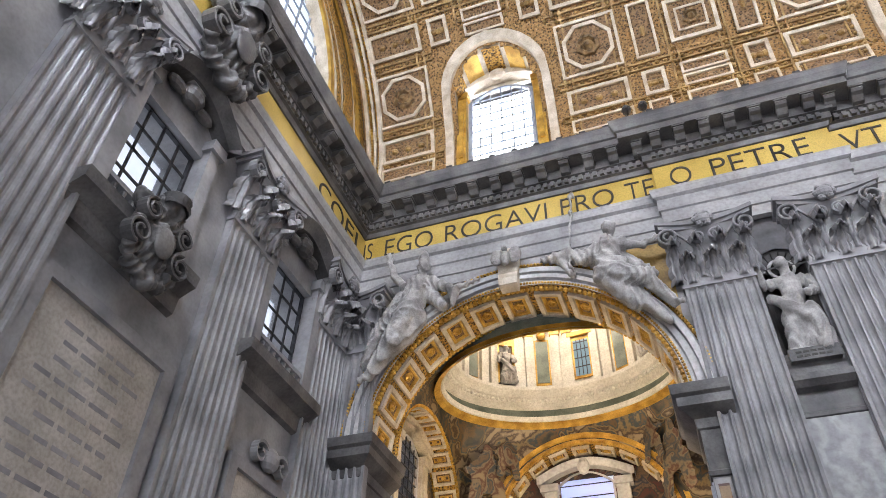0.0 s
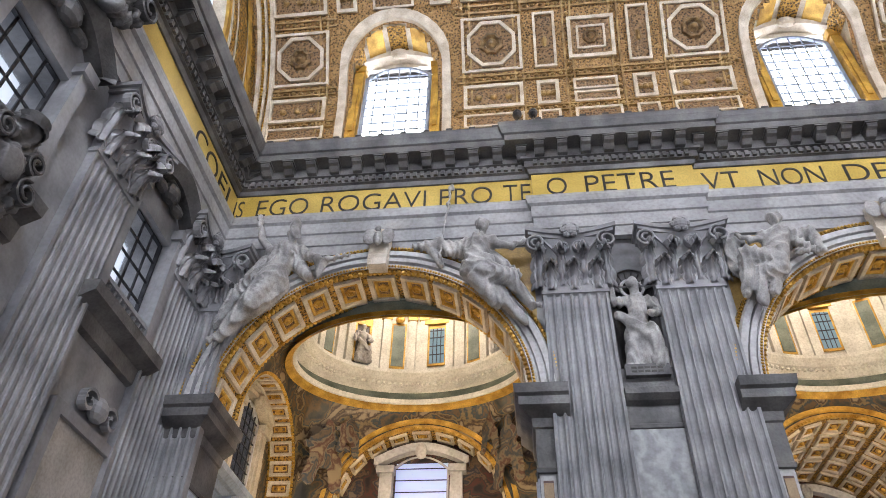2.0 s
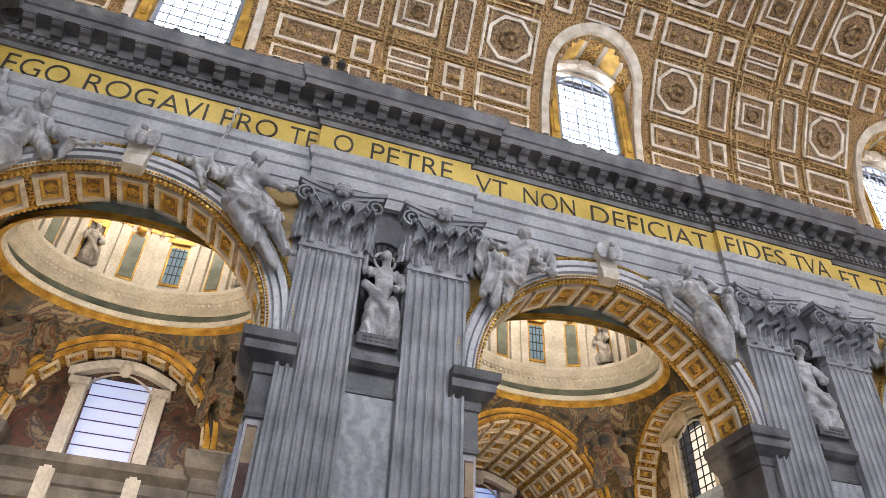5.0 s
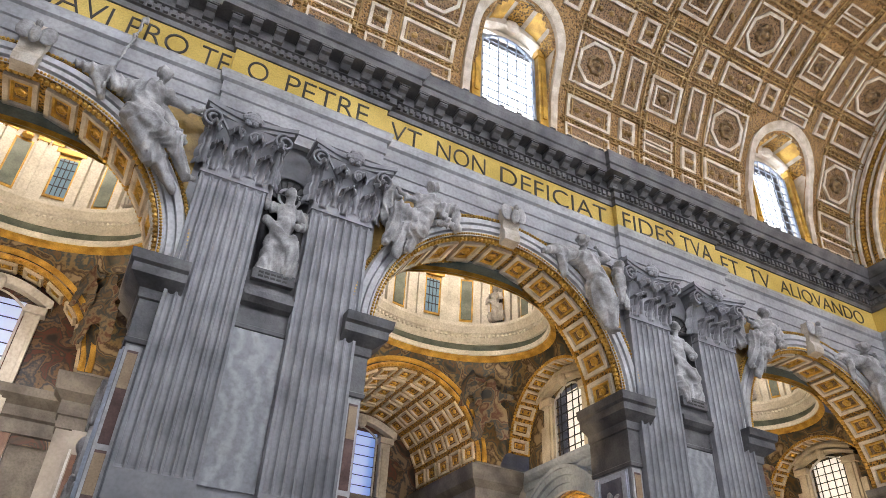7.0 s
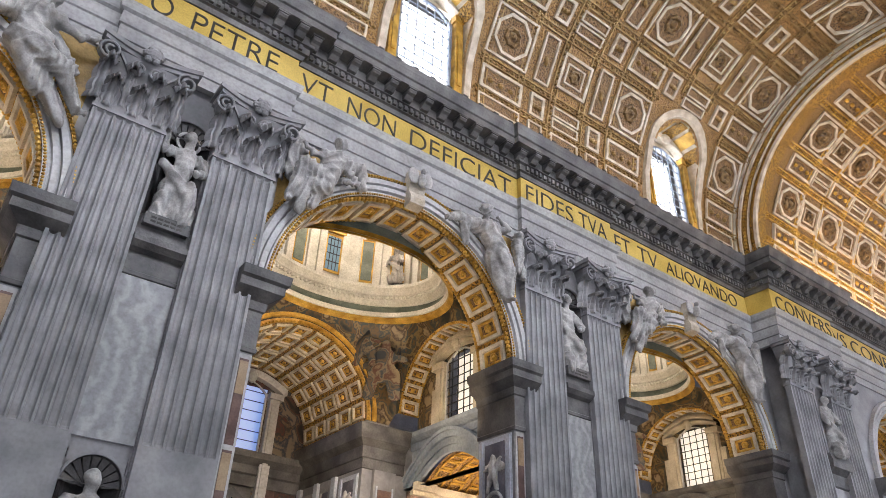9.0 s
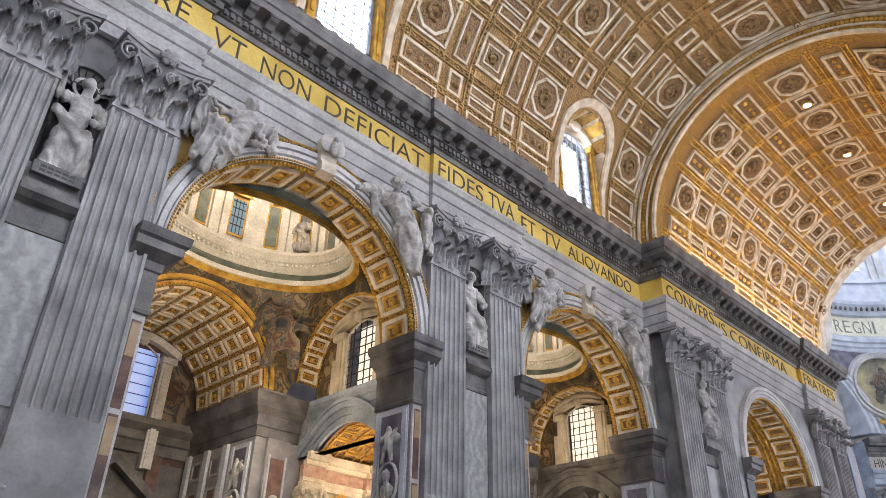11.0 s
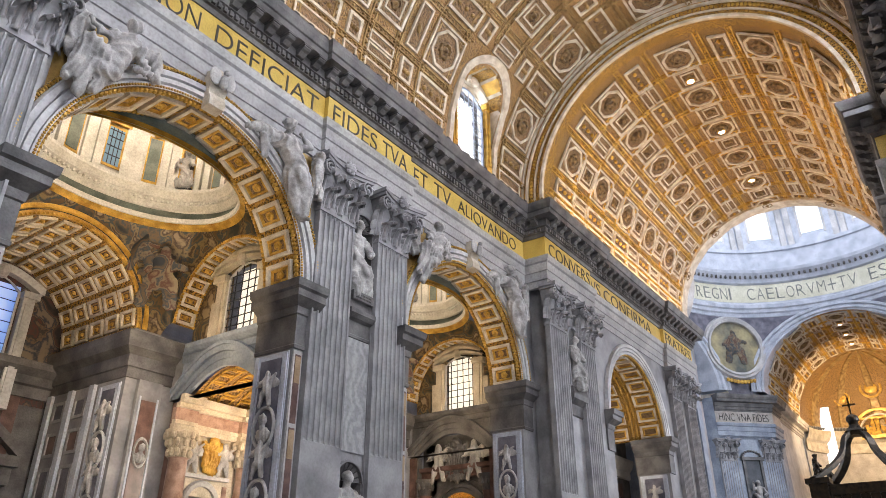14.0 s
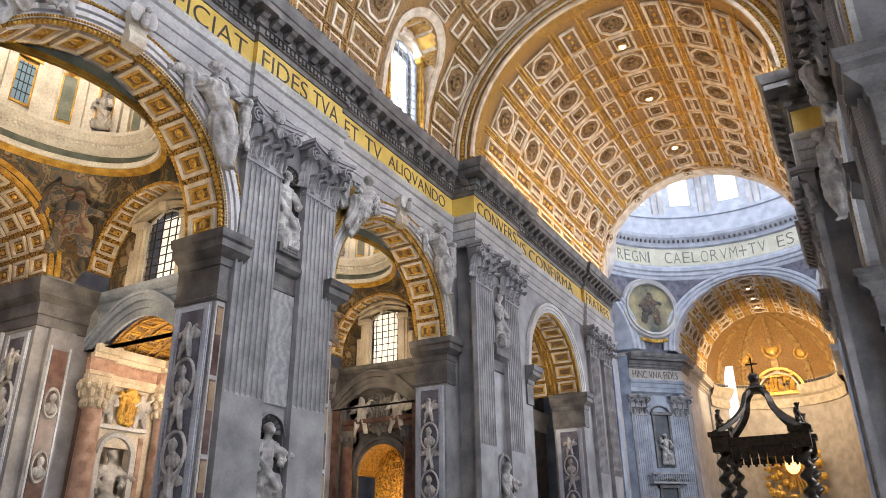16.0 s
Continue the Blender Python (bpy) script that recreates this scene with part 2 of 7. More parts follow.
def coffer(g, mp, u, v, ru, rv, w=0.22, h=0.22, oct=False):
    """Frame 0, ground 1, rosette 2."""
    f = octring if oct else (lambda u, v, ru, rv, h: ring(u - ru, u + ru, v - rv, v + rv, h))
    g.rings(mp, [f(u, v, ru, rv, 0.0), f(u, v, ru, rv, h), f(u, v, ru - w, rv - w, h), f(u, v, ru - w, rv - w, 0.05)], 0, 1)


def rosette(g, mp, u, v, r, h=0.35, n=8, mat=2):
    prof = [(1.0, 0.05), (0.95, 0.6), (0.7, 0.8), (0.55, 0.35), (0.38, 0.6), (0.2, 1.0), (0.02, 1.05)]
    rows = []
    for k, (q, z) in enumerate(prof):
        rows.append([mp(u + r * q * (1 + (0.16 if k < 3 and j % 2 else 0)) * math.cos(a), v + r * q * (1 + (0.16 if k < 3 and j % 2 else 0)) * math.sin(a), h * z)
                     for j, a in enumerate([2 * math.pi * j / (2 * n) for j in range(2 * n)])])
    g.grid(rows, mat, True)


# ---- floor and shell ----
g = Geo()
g.box(-6, -40, -0.3, 190, 40, 0)
structure("floor", g, FLOORM, "polished grey marble floor of the basilica", "floor")


def arched_wall(g, arches, x0, x1, y0, y1, top, r=AR, spring=SPRING):
    """A wall between y0 and y1 with round-headed openings."""
    xs = x0
    n = 40
    s = 1 if y1 > y0 else -1
    for xc in list(arches) + [None]:
        xe = x1 if xc is None else xc - r
        pier = [p for p in PIERS if xs < p < xe]
        if pier and spring == SPRING:
            p = pier[0]
            g.box(xs, y0, 0, p - 0.95, y1, top)
            g.box(p + 0.95, y0, 0, xe, y1, top)
            for z0, z1, d in ((0, 3.2, 0), (3.2, 7.9, 1.2), (7.9, 16.8, 0), (16.8, 21.9, 1.2), (21.9, top, 0)):
                g.box(p - 0.95, y0 + s * d, z0, p + 0.95, y1, z1)
        else:
            g.box(xs, y0, 0, xe, y1, top)
        if xc is None:
            break
        pts = [(xc - r * math.cos(math.pi * i / n), spring + r * math.sin(math.pi * i / n)) for i in range(n + 1)]
        for y in (y0, y1):
            g.grid([[(x, y, z) for x, z in pts], [(x, y, top) for x, z in pts]])
        g.grid([[(x, y0, z) for x, z in pts], [(x, y1, z) for x, z in pts]])
        xs = xc + r


ARCH4, AR4 = 78.7, 6.6
for s, nm in ((1, "wall_south"), (-1, "wall_north")):
    g = Geo()
    lo, hi = (BACK, BACK + 2.6)
    arched_wall(g, ARCHES, -1.5, END1, s * lo, s * hi, VZ - 0.1)
    structure(nm, g, GREY, "grey marble nave wall with round arches")
    g = Geo()
    arched_wall(g, [ARCH4], END1 + 0.004, END2 + 4, s * 12.2, s * 15.4, VZ - 0.1, AR4, 15.91)
    structure(nm + "_2", g, GREY, "grey marble nave wall of the narrower western bay")

# ---- pilasters ----
def pilaster_mesh(w, z0, z1, depth, flutes=7, plain=8.3):
    """Fluted pilaster shaft, face towards -y at y = 0, centred on x = 0."""
    g = Geo()
    def row(z, dep):
        pts = [(-w / 2, depth, z), (-w / 2, 0, z)]
        pitch = (w - 0.16) / flutes
        for k in range(flutes):
            c = -w / 2 + 0.08 + pitch * (k + 0.5)
            for j in range(7):
                a = math.pi * j / 6
                pts.append((c - 0.40 * pitch * math.cos(a), dep * math.sin(a), z))
        return pts + [(w / 2, 0, z), (w / 2, depth, z)]
    d = 0.13
    rows = [row(z0, 0.0), row(plain, 0.0), row(plain + 0.05, d * 0.5), row(plain + 0.15, d), row(z1 - 0.35, d), row(z1 - 0.2, d * 0.7), row(z1 - 0.1, 0.0), row(z1, 0.0)]
    g.grid(rows)
    return g.mesh("shaft", [GREY])


def leaf_mesh(w, h, out):
    """A curling acanthus leaf rising from z = 0 at y = 0, leaning towards -y, with scalloped lobes."""
    g = Geo()
    rows = []
    n = 15
    for i in range(n):
        t = i / (n - 1)
        if t < 0.7:
            q = t / 0.7
            z, y = h * 0.9 * q, -out * (0.12 + 0.30 * q ** 2)
        else:
            b = (t - 0.7) / 0.3 * 3.4
            z, y = h * 0.9 + 0.17 * h * math.sin(b), -out * 0.42 - out * 0.34 * (1 - math.cos(b))
        lobe = 0.78 + 0.22 * abs(math.cos(t * 11))
        ww = w * 0.52 * lobe * (1 - 0.35 * t ** 3)
        rows.append([(ww * k, y + 0.32 * out * abs(k) ** 1.5 - 0.10 * (1 if abs(k) < 0.1 else 0) + 0.05 * math.cos(k * 14), z - 0.1 * h * abs(k) * t) for k in (-1, -0.8, -0.6, -0.4, -0.2, -0.05, 0.05, 0.2, 0.4, 0.6, 0.8, 1)])
    g.grid(rows)
    g.grid([[(x, y + 0.1, z) for x, y, z in r] for r in rows])
    return g.mesh("leaf", [GREY])


def scroll(g, c, r, w, turns=1.6, flip=1):
    rows = []
    for i in range(27):
        t = i / 26
        a = flip * (math.pi * 0.5 + t * turns * 2 * math.pi)
        q = r * (1 - 0.8 * t)
        rows.append([(c[0] + (q + d) * math.cos(a), c[1] + y, c[2] + (q + d) * math.sin(a)) for d, y in ((0, -w), (0.05, -w * 1.15), (0.1, -w), (0.1, w), (0, w))])
    g.grid(rows, 0, True)


def capital_parts(parent, w, h):
    """Corinthian pilaster capital from z = 0 to h, face towards -y."""
    g = Geo()
    g.box(-w / 2 - 0.06, -0.06, -0.12, w / 2 + 0.06, 0.5, 0.06)
    rows = []
    for i in range(9):
        t = i / 8
        q = w / 2 * (1.0 + 0.28 * t ** 3)
        y = -0.04 - 0.45 * t ** 3
        rows.append([(-q, 0.5, h * 0.86 * t), (-q, y, h * 0.86 * t), (q, y, h * 0.86 * t), (q, 0.5, h * 0.86 * t)])
    g.grid(rows)
    part("bell", g, GREY, parent)
    g = Geo()
    n = 16
    for z0, z1, o in ((0.87, 0.93, 0.0), (0.93, 1.0, 0.12)):
        q = w / 2 * 1.36 + o
        front = [(-q + 2 * q * i / n, -0.85 - o + 0.42 * math.cos((i / n - 0.5) * math.pi)) for i in range(n + 1)]
        pl = [(-q, 0.5)] + front + [(q, 0.5)]
        g.grid([[(x, y, h * z0) for x, y in pl], [(x, y, h * z1) for x, y in pl]], 0, True)
        for zz in (z0, z1):
            g.add([(x, y, h * zz) for x, y in pl], [tuple(range(len(pl)))])
    part("abacus", g, GREY, parent)
    for k, x in enumerate((-0.36, 0, 0.36)):
        ob = part("leaf", LEAF, None, parent)
        ob.matrix_basis = Matrix.LocRotScale((x * w, -0.06, 0.05), None, (w / 2.75, 1.1, h / 3.3))
    for x in (-0.52, -0.18, 0.18, 0.52):
        ob = part("leaf", LEAF, None, parent)
        ob.matrix_basis = Matrix.LocRotScale((x * w, 0.02, 0.3), None, (w / 2.75, 1.05, 1.75 * h / 3.3))
    for s in (-1, 1):
        g = Geo()
        scroll(g, (s * w * 0.56, -0.62, h * 0.74), 0.40, 0.16, flip=s)
        g.grid([[(s * w * (0.16 + 0.4 * t), -0.22 - 0.42 * t ** 2 + d, h * (0.5 + 0.36 * math.sin(t * 1.5)) + z) for d, z in ((-0.1, 0), (0.1, 0), (0.1, 0.16), (-0.1, 0.16))] for t in [i / 8 for i in range(9)]], 0, True)
        part("volute", g, GREY, parent)
        g = Geo()
        scroll(g, (s * w * 0.13, -0.45, h * 0.70), 0.24, 0.12, flip=-s)
        part("inner_volute", g, GREY, parent)
    g = Geo()
    g.ball((0, -0.75, h * 0.95), (0.34, 0.2, 0.3), 6)
    for k in range(6):
        a = k * math.pi / 3
        g.ball((0.3 * math.cos(a), -0.72, h * 0.95 + 0.28 * math.sin(a)), (0.17, 0.14, 0.17), 4)
    part("flower", g, GREY, parent)


LEAF = leaf_mesh(0.86, 1.15, 0.8)
SHAFT = pilaster_mesh(2.75, 0.9, NECK, 0.42)
CAPH = 3.05


def base_mesh(w):
    g = Geo()
    g.sweep([(-w / 2, 0.45), (-w / 2, 0), (w / 2, 0), (w / 2, 0.45)], [(0, 0), (0.3, 0), (0.3, 0.4), (0.38, 0.5), (0.34, 0.65), (0.2, 0.7), (0.22, 0.85), (0.1, 0.9), (0, 0.92)])
    return g.mesh("base", [GREY])


BASE = base_mesh(2.75)
first = thing("pilaster", "tall fluted grey marble pilaster with a Corinthian capital", "pilaster", "giant pilasters of the nave")
part("shaft", SHAFT, None, first)
part("base", BASE, None, first)
cap = new("capital")
cap.parent = first
cap.location = (0, 0, NECK)
capital_parts(cap, 2.75, CAPH)


def put_pilasters():
    spots = []
    for px in PIERS:
        for dx in (-2.4, 2.4):
            spots += [(px + dx, W, 0), (px + dx, -W, 180)]
    for dx in (0.9, 6.2):
        spots += [(END1 - 0.4 + dx, 11.8, 0), (END1 - 0.4 + dx, -11.8, 180)]
    for x in (89.5, 94.2):
        spots += [(x, 11.8, 0), (x, -11.8, 180)]
    spots += [(0.55, W + 0.1, 0)]
    for y in (-3.4, 5.3, 12.2):
        spots.append((0.35, y, 90))
    first.matrix_basis = pose(*spots[0][:2], 0, 0, 0, spots[0][2])
    for x, y, rz in spots[1:]:
        copy_thing(first, pose(x, y, 0, 0, 0, rz))


put_pilasters()

# ---- entablature ----
PATHS = {}
for s in (1, -1):
    p = [(0.45, 0.0), (0.45, BACK - 0.12)]
    for px in PIERS:
        p += [(px - 3.86, BACK - 0.12), (px - 3.86, W - 0.02), (px + 3.86, W - 0.02), (px + 3.86, BACK - 0.12)]
    p += [(END1 - 0.9, BACK - 0.12), (END1 - 0.9, 11.75), (END1 + 7.6, 11.75), (END1 + 7.6, 12.1), (87.8, 12.1), (87.8, 11.75), (END2 + 1, 11.75), (END2 + 1, 15)]
    PATHS[s] = [(x, s * y) for x, y in p]
ARCHITRAVE = [(-0.3, 23.6), (0.0, 23.6), (0.0, 24.15), (0.08, 24.18), (0.08, 24.85), (0.16, 24.9), (0.16, 25.55), (0.30, 25.65), (0.38, 25.95), (0.38, FB), (-0.3, FB)]
FRIEZE = [(-0.3, FB), (0.02, FB), (0.02, FT), (-0.3, FT)]
CORNICE = [(-0.3, FT), (0.12, FT), (0.2, 28.1), (0.34, 28.15), (0.34, 28.55), (0.5, 28.6), (0.5, 29.15), (1.25, 29.2), (1.25, 29.6), (1.35, 29.65), (1.5, 30.0), (1.55, 30.2), (1.55, TOP), (0.0, TOP + 0.05), (-0.3, TOP + 0.05)]


def along(path, step, inset=0.35):
    """Places every step metres along each straight run: x, y and the way's angle."""
    for (ax, ay), (bx, by) in zip(path, path[1:]):
        d = math.hypot(bx - ax, by - ay)
        n = int((d - 2 * inset + 0.3) // step)
        if n < 1:
            continue
        for i in range(n + 1):
            t = (inset + (d - 2 * inset) * i / n) / d
            yield ax + (bx - ax) * t, ay + (by - ay) * t, math.atan2(by - ay, bx - ax)


def modillion_mesh():
    g = Geo()
    pts = [(0.0, 28.65), (0.0, 29.18), (0.66, 29.18), (0.7, 29.02), (0.6, 28.92), (0.42, 28.86), (0.2, 28.66)]
    g.grid([[(-0.24, -o, z) for o, z in pts], [(0.24, -o, z) for o, z in pts]], 0, True)
    for x in (-0.24, 0.24):
        g.add([(x, -o, z) for o, z in pts], [tuple(range(len(pts)))])
    g.box(-0.3, -0.74, 29.1, 0.3, 0, 29.19)
    return g.mesh("modillion", [DARK])


MOD = modillion_mesh()
for s, nm in ((1, "south"), (-1, "north")):
    path = PATHS[s] if s > 0 else [(x, y) for x, y in reversed(PATHS[s])]
    ent = thing("entablature", "grey stone entablature with a gold lettered frieze", "entablature", kind="structure")
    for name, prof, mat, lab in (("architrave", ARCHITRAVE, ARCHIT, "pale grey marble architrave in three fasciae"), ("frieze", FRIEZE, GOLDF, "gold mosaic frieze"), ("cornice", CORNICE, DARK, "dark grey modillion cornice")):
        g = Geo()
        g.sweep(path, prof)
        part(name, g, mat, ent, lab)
    g = Geo()
    for x, y, a in along(path, 0.36, 0.2):
        c, q = math.cos(a), math.sin(a)
        v = []
        for z in (28.2, 28.5):
            for o in (0.3, 0.48):
                for u in (-0.1, 0.1):
                    v.append((x + u * c + o * q, y + u * q - o * c, z))
        g.add(v, [(0, 2, 3, 1), (4, 5, 7, 6), (0, 1, 5, 4), (2, 6, 7, 3), (0, 4, 6, 2), (1, 3, 7, 5)])
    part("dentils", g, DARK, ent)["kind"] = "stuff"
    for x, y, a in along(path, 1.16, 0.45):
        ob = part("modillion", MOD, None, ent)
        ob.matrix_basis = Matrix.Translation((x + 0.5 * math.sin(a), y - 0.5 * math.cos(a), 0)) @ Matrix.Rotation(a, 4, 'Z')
    if s > 0:
        SOUTH_ENT = ent


def lettering(text, x0, x1, y, z, height, parent, m=None):
    cu = bpy.data.curves.new("lettering", 'FONT')
    cu.body, cu.size, cu.extrude, cu.space_word, cu.offset = text, 1.0, 0.02, 1.1, -0.012
    tmp = bpy.data.objects.new("lettering", cu)
    scene.collection.objects.link(tmp)
    bpy.context.view_layer.update()
    me = bpy.data.meshes.new_from_object(tmp.evaluated_get(bpy.context.evaluated_depsgraph_get()))
    bpy.data.objects.remove(tmp)
    xs = [v.co.x for v in me.vertices]
    ys = [v.co.y for v in me.vertices]
    sx, sy = (x1 - x0) / (max(xs) - min(xs)), height / (max(ys) - min(ys))
    for v in me.vertices:
        v.co = ((v.co.x - min(xs)) * sx, (v.co.y - min(ys)) * sy, v.co.z)
    me.materials.clear()
    me.materials.append(INK)
    ob = new("lettering", me)
    ob.parent = parent
    ob.matrix_basis = m if m else pose(x0, y, z, 90, 0, 0)
    return ob


LZ, LH = FB + 0.3, 1.15
for text, x0, x1, y in (("IS", 0.5, 1.0, BACK - 0.12), ("EGO", 1.73, 4.41, BACK - 0.12), ("ROGAVI", 5.1, 10.44, BACK - 0.12), ("PRO", 11.14, 13.74, BACK - 0.12), ("TE", 14.3, 15.65, BACK - 0.12),
                        ("O", 16.43, 17.39, W - 0.02), ("PETRE", 18.28, 22.5, W - 0.02), ("VT", 23.86, 25.6, BACK - 0.12), ("NON", 26.5, 29.43, BACK - 0.12), ("DEFICIAT", 30.38, 37.58, BACK - 0.12),
                        ("FIDES", 38.5, 42.39, W - 0.02), ("TVA", 42.94, 45.4, W - 0.02), ("ET", 46.55, 48.03, BACK - 0.12), ("TV", 48.8, 50.8, BACK - 0.12), ("ALIQVANDO", 51.7, 59.86, BACK - 0.12),
                        ("CONVERS", 61.7, 69.3, 11.75), ("VS", 70.2, 72.3, 12.1), ("CONFIRMA", 73.1, 84.9, 12.1), ("FRATRES", 88.3, 96.4, 11.75)):
    lettering(text, x0, x1, y - 0.03, LZ, LH, SOUTH_ENT)

# ---- archivolts, soffit coffers, imposts ----
def soffit_map(xc, r, zc, y0):
    return lambda u, v, h: (xc - (r - h) * math.cos(v), y0 + u, zc + (r - h) * math.sin(v))


for s, arches in ((1, ARCHES), (-1, ARCHES)):
    for xc in arches:
        g = Geo()
        g.arc(xc, SPRING, [(AR - 0.02, s * (BACK + 0.1)), (AR - 0.02, s * (BACK - 0.12)), (AR + 0.2, s * (BACK - 0.12)), (AR + 0.22, s * (BACK - 0.02)), (AR + 0.27, s * (BACK - 0.02)), (AR + 0.3, s * (BACK - 0.22)), (AR + 0.52, s * (BACK - 0.22)), (AR + 0.54, s * (BACK - 0.06)), (AR + 0.6, s * (BACK - 0.06)),
                             (AR + 0.62, s * (BACK - 0.28)), (AR + 0.86, s * (BACK - 0.32)), (AR + 0.95, s * (BACK - 0.2)), (AR + 0.95, s * (BACK + 0.1))])
        arch = thing("archivolt", "pale moulded marble archivolt round a nave arch", "archivolt", "nave arches", "structure")
        part("moulding", g, PALE, arch)
        g = Geo()
        g.arc(xc, SPRING, [(AR + 0.95, s * (BACK + 0.1)), (AR + 0.97, s * (BACK - 0.24)), (AR + 1.12, s * (BACK - 0.2)), (AR + 1.18, s * (BACK + 0.1))])
        part("outer_rim", g, ARCHGOLD, arch, "gilded carved rim")
        g = Geo()
        for k in range(150):
            v = math.pi * (k + 0.5) / 150
            for q in (AR + 1.05, AR + 0.06):
                g.ball((xc + q * math.cos(v), s * (BACK - 0.24 if q > 7 else BACK - 0.13), SPRING + q * math.sin(v)), (0.07, 0.07, 0.07), 3)
        part("rim_beads", g, GILD, arch)["kind"] = "stuff"
        if s < 0:
            continue
        g = Geo()
        mp = soffit_map(xc, AR, SPRING, BACK)
        g.grid([[mp(u, math.pi * i / 48, 0.03) for u in (-0.1, 2.65)] for i in range(49)], 3)
        n = 13
        for k in range(n):
            v = math.pi * (k + 0.5) / n
            rv, ru = 0.098, 0.92
            f = lambda q, h: [(1.3 - ru + q, v - rv + q / AR, h), (1.3 + ru - q, v - rv + q / AR, h), (1.3 + ru - q, v + rv - q / AR, h), (1.3 - ru + q, v + rv - q / AR, h)]
            gc = Geo()
            gc.rings(mp, [f(0, 0.03), f(0, 0.22), f(0.2, 0.22), f(0.24, 0.1)], 0)
            gc.rings(mp, [f(0.24, 0.1), f(0.3, 0.16), f(0.38, 0.16), f(0.42, 0.05)], 1, 2)
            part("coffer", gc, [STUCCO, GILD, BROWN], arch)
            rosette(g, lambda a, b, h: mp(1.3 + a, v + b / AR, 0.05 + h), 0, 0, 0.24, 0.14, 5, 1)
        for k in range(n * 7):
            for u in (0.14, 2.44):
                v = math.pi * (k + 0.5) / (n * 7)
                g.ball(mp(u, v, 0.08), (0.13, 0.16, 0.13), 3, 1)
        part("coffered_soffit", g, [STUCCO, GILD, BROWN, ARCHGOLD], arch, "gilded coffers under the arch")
    # imposts on the arch jambs
    for xc in arches:
        for d in (-1, 1):
            g = Geo()
            x = xc + d * AR
            prof = [(-0.2, 12.6), (0.06, 12.6), (0.09, 12.75), (0.04, 12.8), (0.04, 14.3), (0.12, 14.35), (0.16, 14.7), (0.3, 14.8), (0.62, 15.05), (0.62, 15.4), (0.75, 15.5), (0.8, 15.88), (-0.2, 15.88)]
            w = 1.3
            path = [(x + d * w, s * (BACK - 0.1)), (x, s * (BACK - 0.1)), (x, s * (BACK + 2.7))]
            if d * s > 0:
                path = path[::-1]
            g.sweep(path, prof)
            tagged(part("impost", g, DARK), "dark grey moulded impost cornice on an arch jamb", "impost", "arch imposts", "structure")

# ---- vaults ----
def vault(name, x0, x1, vz, vr, cols, windows):
    base, orn = Geo(), Geo()
    mp = lambda u, v, h: (u, (vr - h) * math.cos(v), vz + (vr - h) * math.sin(v))
    def inside(x, z):
        for xc in windows:
            q = abs(x - xc)
            if q < 2.7 and (z < 36.5 or (q ** 2 + (z - 36.5) ** 2 * 1.1) < 2.7 ** 2):
                return True
        return False
    nx, nv = int((x1 - x0) / 0.35), 130
    rows = [[mp(x0 + (x1 - x0) * i / nx, math.pi * j / nv, 0) for j in range(nv + 1)] for i in range(nx + 1)]
    o = [p for r in rows for p in r]
    fs = []
    for i in range(nx):
        for j in range(nv):
            c = [(rows[i + a][j + b]) for a in (0, 1) for b in (0, 1)]
            if all(inside(p[0], p[2]) for p in c):
                continue
            k = i * (nv + 1) + j
            fs.append((k, k + 1, k + nv + 2, k + nv + 1))
    base.add(o, fs)
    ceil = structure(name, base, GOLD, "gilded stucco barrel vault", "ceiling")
    L = math.pi * vr
    # rows by arc length: centre, half height, kind
    rws = [(1.0, 0.5, 0), (2.75, 0.85, 1), (6.3, 1.75, 2), (9.9, 0.85, 1), (13.4, 1.75, 2), (17.0, 0.85, 1)]
    rws = [(a * vr / 13.5, b * vr / 13.5, k) for a, b, k in rws]
    rws += [(L - a, b, k) for a, b, k in rws] + [(L / 2, 1.75 * vr / 13.5, 2)]
    for xc, kind in cols:
        for sv, hv, k in rws:
            v = sv / vr
            m2 = lambda a, b, h: mp(xc + a, v + b / vr, h)
            z = vz + vr * math.sin(v)
            ru = {"oct": 1.65, "mid": 1.25, "slim": 0.6}[kind]
            if any(abs(xc - w) - ru < 3.0 for w in windows) and z < 39.9:
                continue
            if k == 2:
                if kind == "oct":
                    coffer(orn, m2, 0, 0, 1.7, hv, 0.16, 0.16)
                    coffer(orn, lambda a, b, h: m2(a, b, h + 0.05), 0, 0, 1.38, hv * 0.82, 0.2, 0.2, True)
                    rosette(orn, lambda a, b, h: m2(a, b, h + 0.08), 0, 0, 0.62, 0.4, 8, 3)
                elif kind == "mid":
                    coffer(orn, m2, 0, 0, 1.3, hv * 0.75, 0.2, 0.2)
                    coffer(orn, lambda a, b, h: m2(a, b, h + 0.05), 0, 0, 0.8, hv * 0.42, 0.12, 0.12)
                    rosette(orn, lambda a, b, h: m2(a, b, h + 0.08), 0, 0, 0.42, 0.3, 8, 3)
                else:
                    coffer(orn, m2, 0, 0, 0.62, hv, 0.14, 0.2)
                    orn.ball(m2(0, 0, 0.1), (0.18, 0.2, 0.6), 4, 2)
            elif k == 1:
                if kind == "mid":
                    for q in (-0.5, 0.5):
                        coffer(orn, m2, 0, q * hv * 1.05, 1.2, hv * 0.45, 0.13, 0.18)
                else:
                    coffer(orn, m2, 0, 0, ru, hv, 0.2, 0.22)
                    for q in (-0.5, 0, 0.5):
                        orn.ball(m2(q * ru, 0, 0.1), (0.22, 0.18, 0.2), 4, 2)
            else:
                coffer(orn, m2, 0, 0, ru, hv, 0.14, 0.16)
    # gilded bands between columns and rows, with beads
    edges = []
